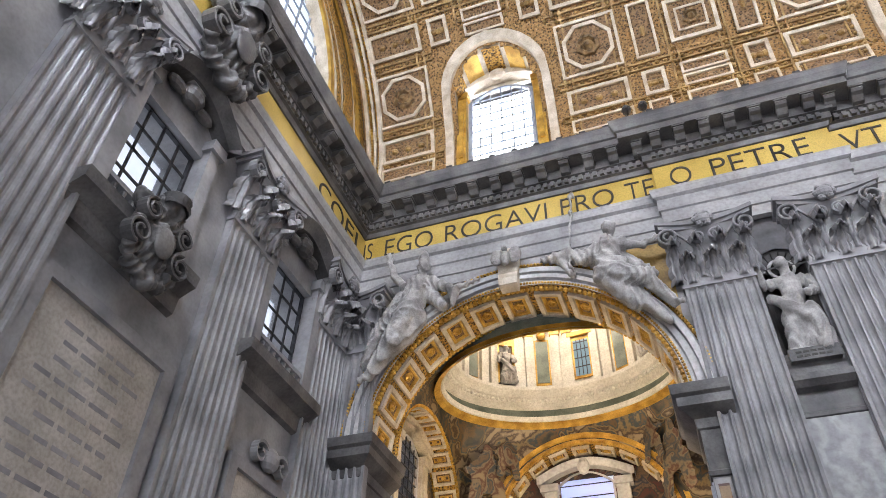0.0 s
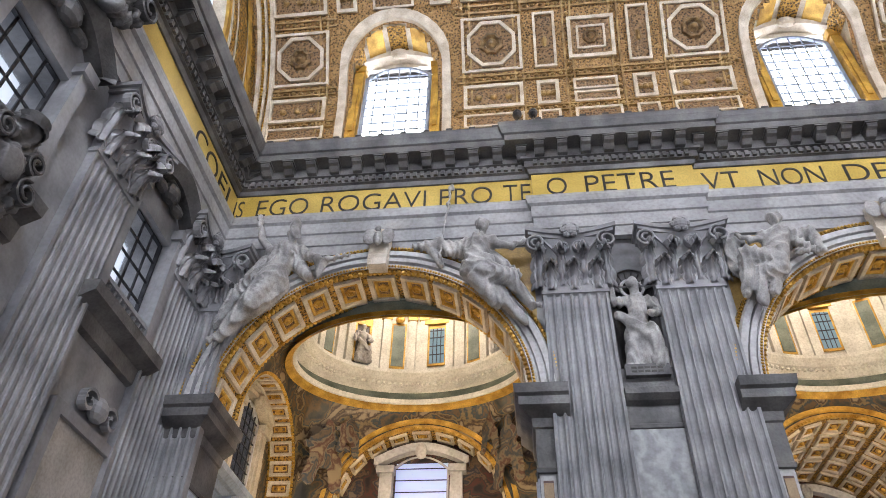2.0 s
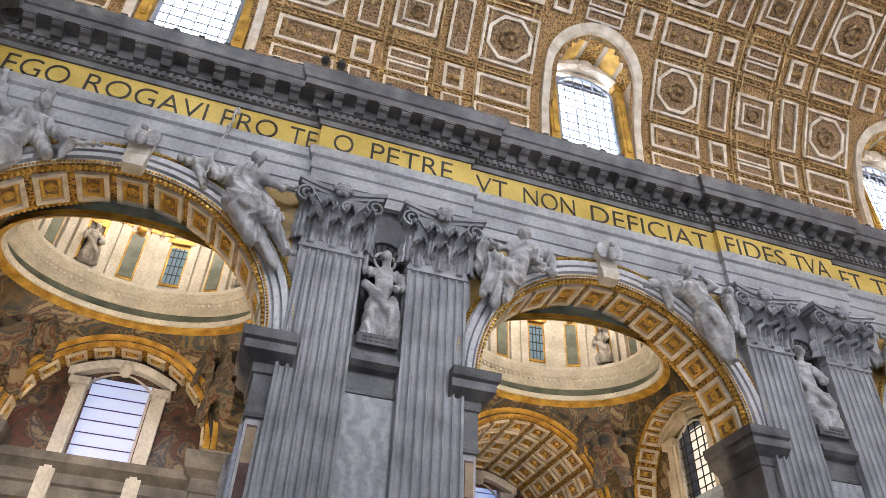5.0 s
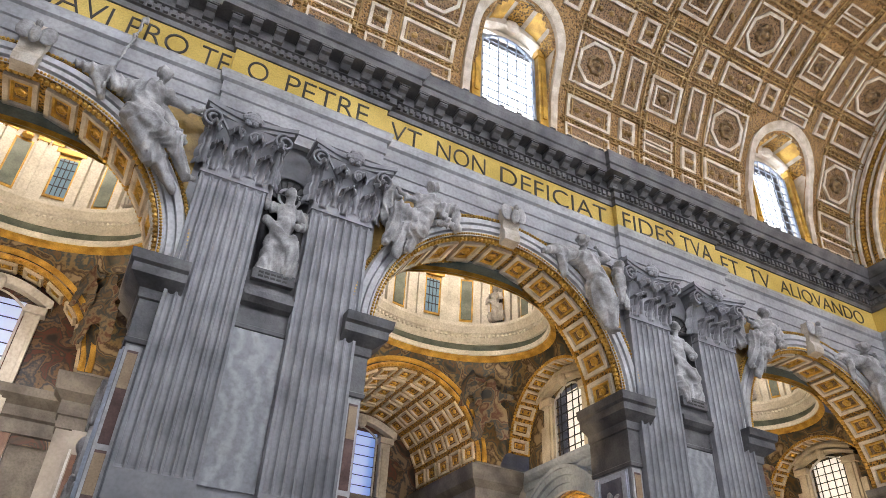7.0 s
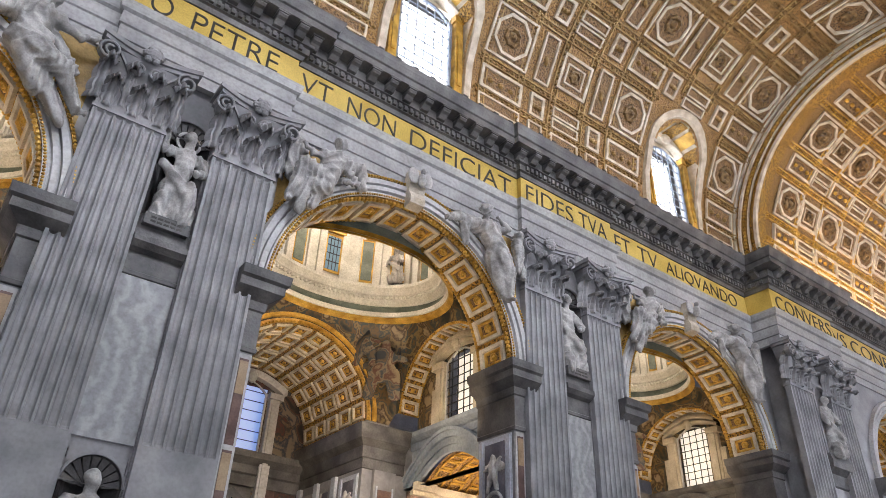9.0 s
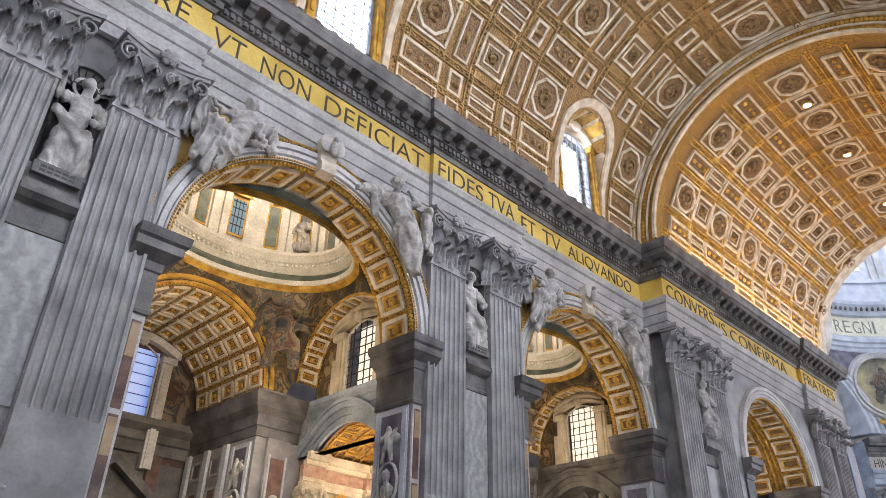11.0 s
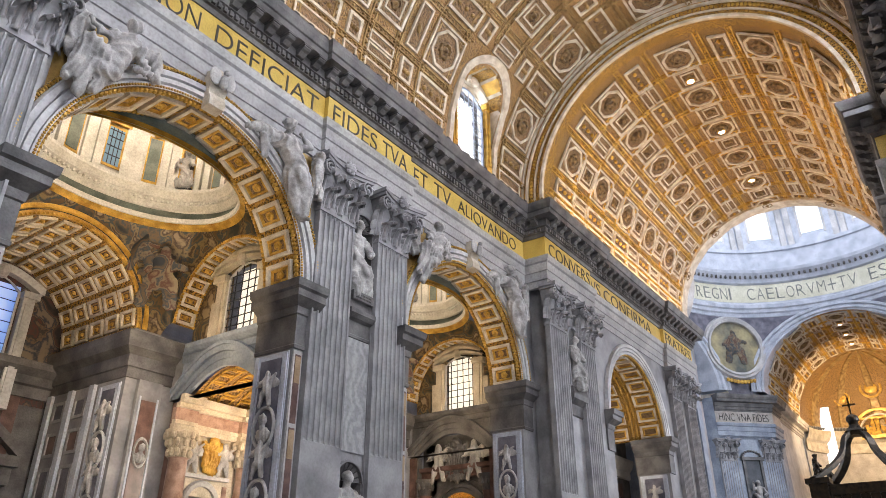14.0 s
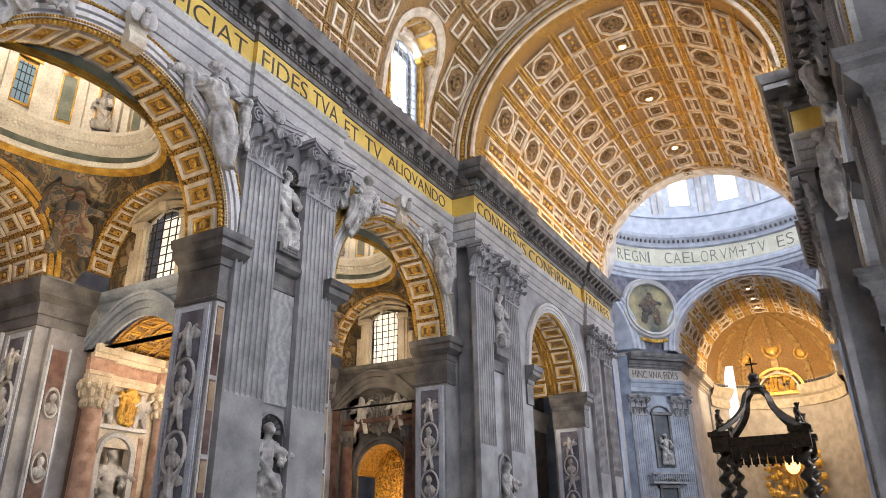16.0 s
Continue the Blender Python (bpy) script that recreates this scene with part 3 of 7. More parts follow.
    for (a, ka), (b, kb) in zip(cols, cols[1:]):
        if b - a < 6:
            edges.append((a + b) / 2)
    near = lambda x, v: any(abs(x - w) < 3.4 for w in windows) and vz + vr * math.sin(v) < 40.0
    for xe in edges:
        for j in range(int(L / 0.45)):
            v = 0.45 * (j + 0.5) / vr
            if near(xe, v):
                continue
            orn.ball(mp(xe, v, 0.08), (0.13, 0.13, 0.13), 3, 2)
        for d in (-0.22, 0.22):
            orn.grid([[mp(xe + d - 0.05, math.pi * j / 90, 0), mp(xe + d - 0.05, math.pi * j / 90, 0.12), mp(xe + d + 0.05, math.pi * j / 90, 0.12), mp(xe + d + 0.05, math.pi * j / 90, 0)] for j in range(91) if not near(xe, math.pi * j / 90) and (j < 45 or not windows)], 2)
            if windows:
                orn.grid([[mp(xe + d - 0.05, math.pi * j / 90, 0), mp(xe + d - 0.05, math.pi * j / 90, 0.12), mp(xe + d + 0.05, math.pi * j / 90, 0.12), mp(xe + d + 0.05, math.pi * j / 90, 0)] for j in range(44, 91) if not near(xe, math.pi * j / 90)], 2)
    lines = [1.7, 4.08, 8.55, 11.2, 15.65, 18.65]
    for q in lines + [L * 13.5 / vr - q for q in lines]:
        v = q / 13.5
        for j in range(int((x1 - x0) / 0.45)):
            x = x0 + 0.45 * (j + 0.5)
            if not near(x, v):
                orn.ball(mp(x, v, 0.08), (0.13, 0.11, 0.11), 3, 2)
        for d in (-0.2, 0.2):
            run = []
            for j in range(int((x1 - x0) / 0.5) + 1):
                x = x0 + 0.5 * j
                if near(x, v):
                    if len(run) > 1:
                        orn.grid(run, 2)
                    run = []
                else:
                    run.append([mp(x, v + (d + e) / vr, h) for e, h in ((-0.05, 0), (-0.05, 0.12), (0.05, 0.12), (0.05, 0))])
            if len(run) > 1:
                orn.grid(run, 2)
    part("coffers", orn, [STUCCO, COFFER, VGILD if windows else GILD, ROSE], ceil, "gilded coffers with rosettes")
    return ceil


COLS = []
for px in [-2.76] + PIERS:
    for d, k in ((-5.6, "oct"), (-2.6, "slim"), (0, "mid"), (2.6, "slim"), (5.6, "oct")):
        if px + d > 1.2:
            COLS.append((px + d, k))
COLS += [(64.32 - 5.6, "oct")]
for xc in ARCHES:
    COLS += [(xc - 2.75, "slim"), (xc, "mid"), (xc + 2.75, "slim")]
COLS.sort()
vault("ceiling", 0.0, END1 - 0.6, VZ, VR, COLS, ARCHES)
COLS2 = [(END1 + 3.0 + 3.05 * k, ("oct", "slim", "oct", "mid")[k % 4] if k % 4 != 1 else "mid") for k in range(11)]
vault("ceiling_2", END1 - 0.6, END2, VZ, 11.75, [(x, "oct" if i % 2 == 0 else "mid") for i, (x, k) in enumerate(COLS2)], [])
# transverse arch where the nave narrows, and at the crossing
def arch_yz(g, x0, x1, zc, r0, r1, mat=0, n=64):
    rows = []
    for i in range(n + 1):
        a = math.pi * i / n
        rows.append([(x, r * math.cos(a), zc + r * math.sin(a)) for x, r in ((x0, r0), (x1, r0), (x1, r1), (x0, r1))])
    g.grid(rows, mat, True)


g = Geo()
arch_yz(g, END1 - 0.9, END1 + 0.3, VZ, 11.6, 13.9)
rib = structure("trim", g, ARCHGOLD, "gilded and stuccoed arch between the two vaults", "arch")
for r0, r1, d in ((11.55, 11.8, 0.25), (12.25, 12.4, 0.12), (12.95, 13.15, 0.2), (13.4, 13.6, 0.3)):
    g = Geo()
    arch_yz(g, END1 - 0.9 - d, END1 - 0.85, VZ, r0, r1)
    part("rib_moulding", g, STUCCO, rib)
g = Geo()
for k in range(120):
    a = math.pi * (k + 0.5) / 120
    g.ball((END1 - 0.95, 12.68 * math.cos(a), VZ + 12.68 * math.sin(a)), (0.1, 0.15, 0.15), 3)
part("rib_beads", g, GILD, rib)["kind"] = "stuff"
g = Geo()
arch_yz(g, END2 - 1.0, END2 + 0.8, VZ, 11.4, 12.6)
structure("trim_2", g, STUCCO, "coffered stucco arch opening on the crossing", "arch")

# ---- entrance wall ----
g = Geo()
for y0, y1, z0, z1 in ((-14, -1.5, 0, 31.2), (1.75, 7.1, 0, 31.2), (10.35, 16.5, 0, 31.2), (-1.5, 1.75, 0, 16.5), (-1.5, 1.75, 21.6, 31.2), (7.1, 10.35, 0, 16.5), (7.1, 10.35, 21.6, 31.2)):
    g.box(-1.6, y0, z0, 0, y1, z1)
structure("wall_east", g, GREY, "grey marble entrance wall with tall windows")
g = Geo()
EWZ, EWR = 33.6, 8.6
outer = [(14 * math.cos(math.pi * i / 48), 31.0 + 14.2 * math.sin(math.pi * i / 48)) for i in range(49)]
inner = [(EWR * math.cos(math.pi * i / 48), EWZ + EWR * math.sin(math.pi * i / 48)) for i in range(49)]
g.grid([[(-0.2, y, z) for y, z in outer], [(-0.2, y, z) for y, z in inner], [(-1.0, y, z) for y, z in inner]])
g.box(-1.0, -14, 30.0, -0.2, 14, EWZ)
lun = structure("wall_east_2", g, STUCCO, "pale stucco lunette wall above the entrance with a great arched window")
for r0, r1, mat in ((8.6, 8.95, GILD), (9.2, 9.35, STUCCO), (9.5, 9.9, ARCHGOLD), (10.1, 10.25, STUCCO), (10.4, 11.6, ARCHGOLD), (11.8, 12.0, STUCCO), (12.2, 12.7, GILD), (12.9, 13.4, ARCHGOLD)):
    g = Geo()
    zc = EWZ + (VZ - EWZ) * (r0 - EWR) / 4.9
    rows = []
    for i in range(65):
        a = math.pi * i / 64
        rows.append([(x, r * math.cos(a), zc + r * math.sin(a)) for x, r in ((-0.2, r0), (-0.02, r0), (-0.02, r1), (-0.2, r1))])
    g.grid(rows, 0, True)
    part("lunette_moulding", g, mat, lun)
g = Geo()
for k in range(-8, 9):
    h = math.sqrt(max(EWR ** 2 - (k * 1.05) ** 2, 0.01))
    g.box(-0.95, k * 1.05 - 0.05, EWZ, -0.85, k * 1.05 + 0.05, EWZ + h)
for k in range(1, 9):
    h = math.sqrt(max(EWR ** 2 - (k * 1.0) ** 2, 0.01))
    g.box(-0.94, -h, EWZ + k - 0.05, -0.86, h, EWZ + k + 0.05)
part("glazing_bars", g, BLUE, lun)
g = Geo()
g.add([(-1.6, -9.5, 33), (-1.6, 9.5, 33), (-1.6, 9.5, 43), (-1.6, -9.5, 43)], [(0, 1, 2, 3)])
part("sky_behind", g, SKYCARD, lun)
# richly moulded arch bands at the vault's eastern end
g = Geo()
for x, w, h in ((0.35, 0.1, 0.3), (0.75, 0.07, 0.2), (1.15, 0.1, 0.3)):
    rows = []
    for i in range(65):
        a = math.pi * i / 64
        rows.append([(xx, r * math.cos(a), VZ + r * math.sin(a)) for xx, r in ((x - w, VR), (x - w, VR - h), (x + w, VR - h), (x + w, VR))])
    g.grid(rows, 0)
for k in range(190):
    a = math.pi * (k + 0.5) / 190
    for x in (0.55, 0.95):
        g.ball((x, (VR - 0.06) * math.cos(a), VZ + (VR - 0.06) * math.sin(a)), (0.11, 0.11, 0.11), 3, 1)
structure("trim_4", g, [STUCCO, GILD], "white and gilt moulded end bands of the vault", "arch")
# unseen wall behind the apse, added to close the place
g = Geo()
g.box(190, -40, 0, 190.5, 40, 60)
structure("wall_sky_blocker_3", g, STUCCO, "added unseen stucco wall that closes the far end")


# ---- windows ----
def grid_window(name, label, w, h, nx, nz, arched=True, parent_m=None, fr=0.12, bar=0.05, barmat=None, sky=None):
    """A glazed window facing -y, sill at z = 0, centred on x = 0."""
    th = thing(name, label, "window", "windows", "structure")
    r = w / 2
    rise = 0.45 * r if arched else 0.0
    top = lambda x: h + (rise * (1 - (x / r) ** 2) if arched else 0.0)
    g = Geo()
    n = 12
    out = [(-r, 0)] + [(-r + w * i / n, top(-r + w * i / n)) for i in range(n + 1)] + [(r, 0)]
    inn = [(x * (1 - fr / r), z * (1 - fr / h) + (fr * 0.5)) for x, z in out]
    g.grid([[(x, 0.08, z) for x, z in out], [(x, -0.08, z) for x, z in out], [(x, -0.08, z) for x, z in inn], [(x, 0.08, z) for x, z in inn]], 0, True)
    part("frame", g, PALE if barmat is None else barmat, th)
    g = Geo()
    for i in range(1, nx):
        x = -r + w * i / nx
        g.box(x - bar / 2, -0.03, 0, x + bar / 2, 0.03, top(x))
    for k in range(1, nz + 1):
        z = h * k / nz
        if k < nz or arched:
            g.box(-r, -0.03, z - bar / 2, r, 0.03, z + bar / 2)
    part("glazing_bars", g, IRON if barmat is None else barmat, th)
    g = Geo()
    g.add([(x, 0.05, z) for x, z in out], [tuple(range(len(out)))])
    ob = part("pane", g, GLASS, th)
    ob.visible_shadow = False
    g = Geo()
    g.add([(-r * 1.5, 1.2, -0.1), (r * 1.5, 1.2, -0.1), (r * 1.5, 1.2, h * 1.3), (-r * 1.5, 1.2, h * 1.3)], [(0, 1, 2, 3)])
    part("sky_behind", g, sky or SKYCARD, th)
    th.matrix_basis = parent_m
    return th


VW = grid_window("vault_window", "tall arched window with white glazing bars in the vault", 3.9, 5.6, 6, 8, True, pose(ARCHES[0], 13.55, 31.6), 0.2, 0.06, BLUE, VAULTSKY)
for xc in ARCHES[1:]:
    copy_thing(VW, pose(xc, 13.55, 31.6))
for xc in ARCHES:
    copy_thing(VW, pose(xc, -13.55, 31.6, 0, 0, 180))
# reveals, frames and hoods of the vault windows
def hood(s, xc):
    th = thing("window_hood", "gilded stucco window surround with an arched hood", "window surround", "vault windows", "structure")
    yv = lambda z: math.sqrt(max(VR ** 2 - (z - VZ) ** 2, 1))
    prof = [(-2.75, 31.2), (-2.75, 34.0), (-2.75, 36.5)] + [(2.75 * math.sin(a), 36.5 + 2.62 * math.cos(a)) for a in [math.pi * (i / 14 - 0.5) for i in range(1, 14)]] + [(2.75, 36.5), (2.75, 34.0), (2.75, 31.2)]
    g = Geo()
    g.grid([[(xc + x, s * 13.75, z) for x, z in prof], [(xc + x, s * (yv(z) - 0.25), z) for x, z in prof], [(xc + x * 1.17, s * (yv(z + (0.45 if abs(x) < 2.74 else 0)) - 0.25), z + (0.45 if abs(x) < 2.74 else 0)) for x, z in prof],
            [(xc + x * 1.17, s * (yv(z) + 0.3), z + (0.45 if abs(x) < 2.74 else 0)) for x, z in prof]])
    part("reveal", g, STUCCO, th, "pale stucco reveal with a rounded rim")
    for d in (-1, 1):
        g = Geo()
        g.box(xc + d * 2.05, s * 13.2, 31.4, xc + d * 2.6, s * 13.74, 37.5)
        g.box(xc + d * 1.95, s * 13.1, 37.4, xc + d * 2.7, s * 13.74, 37.9)
        g.box(xc + d * 2.2, s * 13.1, 32.0, xc + d * 2.45, s * 13.2, 35.9)
        part("jamb", g, GILD, th)
    g = Geo()
    pts = [(-2.75, 37.9), (-2.75, 38.1)] + [(-2.5 + 5.0 * i / 12, 38.1 + 0.95 * math.sin(math.pi * i / 12)) for i in range(13)] + [(2.75, 38.1), (2.75, 37.9)]
    low = [(-2.75, 37.84), (-2.75, 37.86)] + [(-2.5 + 5.0 * i / 12, 37.86 + 0.8 * math.sin(math.pi * i / 12)) for i in range(13)] + [(2.75, 37.86), (2.75, 37.84)]
    g.grid([[(xc + x, s * 13.74, z) for x, z in low], [(xc + x, s * 13.0, z) for x, z in low], [(xc + x, s * 12.9, z + 0.15) for x, z in pts], [(xc + x, s * 13.74, z + 0.15) for x, z in pts]])
    g.ball((xc, s * 13.0, 38.75), (0.55, 0.3, 0.4), 5)
    part("pediment", g, STUCCO, th)
    g = Geo()
    for x, z, w, h in ((-2.4, 0, 0.45, 6.6), (2.4, 0, 0.45, 6.6)):
        g.box(xc + x - w, s * 13.62, 31.2, xc + x + w, s * 13.9, 39.2)
    g.box(xc - 2.8, s * 13.64, 38.2, xc + 2.8, s * 13.9, 39.6)
    part("wall_panel", g, STUCCO, th)
    for k in range(5):
        a0, a1 = math.pi * (0.1 + 0.165 * k), math.pi * (0.1 + 0.165 * k + 0.13)
        g = Geo()
        rows = []
        for i in range(7):
            a = a0 + (a1 - a0) * i / 6
            x, z = 2.66 * math.cos(a), 36.5 + 2.52 * math.sin(a)
            ye = yv(z) - 0.1
            rows.append([(xc + x, s * (13.6 - (13.6 - ye) * q), z) for q in (0.1, 0.9)])
        g.grid(rows)
        part("reveal_panel", g, ARCHGOLD if k % 2 == 0 else GILD, th, "gilded carved panel")


for xc in ARCHES:
    for s in (1, -1):
        hood(s, xc)
# added shell outside, out of view: roofs and walls keep sky light out
g = Geo()
for s in (1, -1):
    g.box(-6, s * 39, 0, 135, s * 39.5, 46)
    g.box(-6, s * 14.8, 45, 96, s * 39, 45.3)
    g.box(-6, s * 16.6, 0, -5.5, s * 39, 45)
structure("wall_sky_blocker", g, GREY, "added unseen walls and roofs that keep sky light out of the aisles")
# unseen wall added beyond the entrance against the open sky
g = Geo()
g.box(-6.5, -33, 0, -6, 33, 60)
structure("wall_sky_blocker_2", g, GREY, "added unseen wall that blocks sky light beyond the entrance")

# ---- statues: one plain mesh each ----
def soup_mesh(name, blobs, voxel, folds=0.05, mat=None):
    """Ellipsoids and limbs fused into one carved surface."""
    bm = bmesh.new()
    for b in blobs:
        if len(b) == 3:
            (p, q, r) = b
            p, q = Vector(p), Vector(q)
            r0, r1 = r if isinstance(r, tuple) else (r, r)
            d = (q - p).length
            n = max(int(d / (0.5 * min(r0, r1))), 2)
            for i in range(n + 1):
                t = i / n
                rr = r0 + (r1 - r0) * t
                bmesh.ops.create_icosphere(bm, subdivisions=2, radius=rr, matrix=Matrix.Translation(p.lerp(q, t)))
        else:
            c, r = b
            bmesh.ops.create_icosphere(bm, subdivisions=2, radius=1.0, matrix=Matrix.Translation(c) @ Matrix.Diagonal((*r, 1)))
    me = bpy.data.meshes.new(name)
    bm.to_mesh(me)
    bm.free()
    tmp = bpy.data.objects.new(name, me)
    scene.collection.objects.link(tmp)
    md = tmp.modifiers.new("fuse", 'REMESH')
    md.mode, md.voxel_size = 'VOXEL', voxel
    bpy.context.view_layer.update()
    out = bpy.data.meshes.new_from_object(tmp.evaluated_get(bpy.context.evaluated_depsgraph_get()))
    bpy.data.objects.remove(tmp)
    for v in out.vertices:
        c = v.co
        k = noise.noise((c.x * 0.6, c.y * 0.6, c.z * 0.5))
        fold = (1 - abs(math.sin(c.x * 7.5 + c.y * 5.0 + 9.0 * k + c.z * 1.6)) * 2) * folds * 1.0 + noise.noise(c * 5.0) * folds * 0.6
        v.co = c + v.normal * fold
    out.materials.clear()
    out.materials.append(mat or STATUE)
    for p in out.polygons:
        p.use_smooth = True
    return out


def standing(lean=0.15, arm=1):
    """About 4.3 m high, facing -y."""
    return [((-0.35, 0.05, 0.1), (-0.2, 0, 1.7), (0.3, 0.34)), ((0.35, -0.1, 0.1), (0.18, 0, 1.7), (0.28, 0.34)), ((0, 0, 1.5), (lean, 0, 2.6), (0.42, 0.38)),
            ((lean, 0, 2.6), (lean, 0, 3.1), (0.42, 0.42)), ((lean - 0.42, 0, 3.2), (lean + 0.42, 0, 3.2), 0.24), ((lean, -0.05, 3.3), (lean, -0.08, 3.7), 0.2), ((lean, -0.12, 3.95), (0.26, 0.3, 0.36)),
            ((lean + 0.6, 0, 3.15), (lean + 0.85, -0.3, 2.5), (0.24, 0.2)), ((lean + 0.85, -0.3, 2.5), (lean + 0.4, -0.6, 2.2), (0.2, 0.14)),
            ((lean - 0.6, 0, 3.15), (lean - 0.9, -0.25, 3.0 if arm else 2.3), (0.24, 0.19)), ((lean - 0.9, -0.25, 3.0 if arm else 2.3), (lean - 0.95, -0.5, 3.9 if arm else 1.9), (0.18, 0.12)),
            ((-0.6, -0.2, 2.4), (0.5, -0.35, 1.2), (0.22, 0.3)), ((0.5, -0.3, 1.6), (0.75, -0.2, 0.2), (0.28, 0.3)), ((-0.5, -0.1, 0.1), (0.6, -0.1, 0.1), 0.25)]


NICHE_A = soup_mesh("niche_statue", standing(0.12, 1) + [((0.55, -0.45, 0.1), (0.5, -0.45, 1.3), (0.28, 0.25)), ((0.5, -0.48, 1.65), (0.2, 0.22, 0.26))], 0.06)
NICHE_B = soup_mesh("niche_statue", standing(-0.1, 0) + [((-0.5, -0.4, 0.0), (-0.55, -0.4, 0.5), 0.34)], 0.06)
NICHE_C = soup_mesh("niche_statue", standing(0.05, 0) + [((0.6, -0.2, 3.0), (1.3, -0.6, 2.7), (0.22, 0.13))], 0.06)
SPAN_A = soup_mesh("spandrel_statue", [((4.9, -0.85, 24.2), (0.3, 0.33, 0.4)), ((4.75, -0.75, 24.4), (0.3, 0.3, 0.22)), ((4.85, -0.7, 23.85), (4.75, -0.65, 23.5), 0.2), ((4.1, -0.6, 23.3), (5.3, -0.6, 23.3), 0.34), ((4.7, -0.6, 23.2), (4.5, -0.65, 21.9), (0.6, 0.55)),
                   ((4.4, -0.65, 21.7), (5.0, -0.8, 21.4), 0.6), ((4.8, -0.9, 21.4), (6.0, -1.0, 20.9), (0.5, 0.4)), ((6.0, -1.0, 20.9), (6.9, -0.65, 19.6), (0.34, 0.19)), ((6.9, -0.65, 19.6), (7.1, -0.9, 19.45), 0.16),
                   ((4.6, -0.5, 21.5), (5.7, -0.5, 20.2), (0.5, 0.38)), ((5.7, -0.5, 20.2), (6.5, -0.45, 19.0), (0.32, 0.2)), ((5.3, -0.6, 23.3), (6.1, -0.75, 22.9), (0.25, 0.19)), ((6.1, -0.75, 22.9), (6.9, -0.75, 23.2), (0.16, 0.11)),
                   ((4.1, -0.6, 23.3), (3.4, -0.7, 22.7), (0.25, 0.19)), ((3.4, -0.7, 22.7), (3.0, -0.7, 23.6), (0.16, 0.11)), ((4.0, -0.4, 23.0), (2.7, -0.35, 23.5), (0.45, 0.34)), ((2.7, -0.35, 23.5), (1.6, -0.3, 23.6), (0.38, 0.14)), ((2.6, -0.3, 23.3), (2.9, -0.3, 22.4), (0.3, 0.16)),
                   ((4.6, -0.75, 21.2), (5.4, -0.6, 19.9), (0.45, 0.28)), ((4.2, -0.85, 22.6), (5.2, -0.95, 22.0), (0.18, 0.2)), ((5.2, -0.3, 22.6), (6.3, -0.25, 21.7), (0.4, 0.25)), ((2.9, -0.72, 22.5), (3.35, -0.72, 26.9), 0.075), ((3.36, -0.72, 26.9), (0.16, 0.12, 0.24))], 0.06, 0.055)
SPAN_B = soup_mesh("spandrel_statue", [((4.07, -0.85, 24.35), (0.3, 0.33, 0.4)), ((4.1, -0.85, 24.85), (0.26, 0.28, 0.4)), ((4.15, -0.7, 24.0), (4.25, -0.65, 23.6), 0.2), ((3.7, -0.6, 23.45), (5.0, -0.6, 23.4), 0.34), ((4.4, -0.6, 23.3), (4.7, -0.65, 21.9), (0.62, 0.58)),
                   ((5.0, -0.6, 23.4), (5.7, -0.65, 24.2), (0.26, 0.2)), ((5.7, -0.65, 24.2), (6.1, -0.7, 25.8), (0.19, 0.11)), ((3.7, -0.6, 23.4), (2.5, -0.75, 22.6), (0.28, 0.2)), ((2.5, -0.75, 22.6), (1.3, -0.75, 22.9), (0.18, 0.1)),
                   ((4.7, -0.7, 21.8), (5.4, -0.9, 20.2), (0.62, 0.48)), ((5.4, -0.9, 20.2), (6.5, -0.6, 18.8), (0.46, 0.27)), ((6.5, -0.6, 18.8), (6.8, -0.8, 18.5), 0.17), ((4.5, -0.5, 21.6), (5.0, -0.5, 20.7), (0.55, 0.48)), ((5.0, -0.5, 20.7), (6.2, -0.5, 19.4), (0.45, 0.28)),
                   ((5.2, -0.35, 22.8), (6.4, -0.3, 21.2), (0.5, 0.38)), ((6.4, -0.3, 21.2), (7.0, -0.3, 19.6), (0.38, 0.18)), ((3.9, -0.4, 22.9), (3.2, -0.35, 22.1), (0.4, 0.25)), ((4.0, -0.9, 23.0), (5.3, -0.95, 21.6), (0.16, 0.22)), ((2.6, -0.6, 22.5), (2.7, -0.5, 21.9), (0.25, 0.12))], 0.06, 0.055)
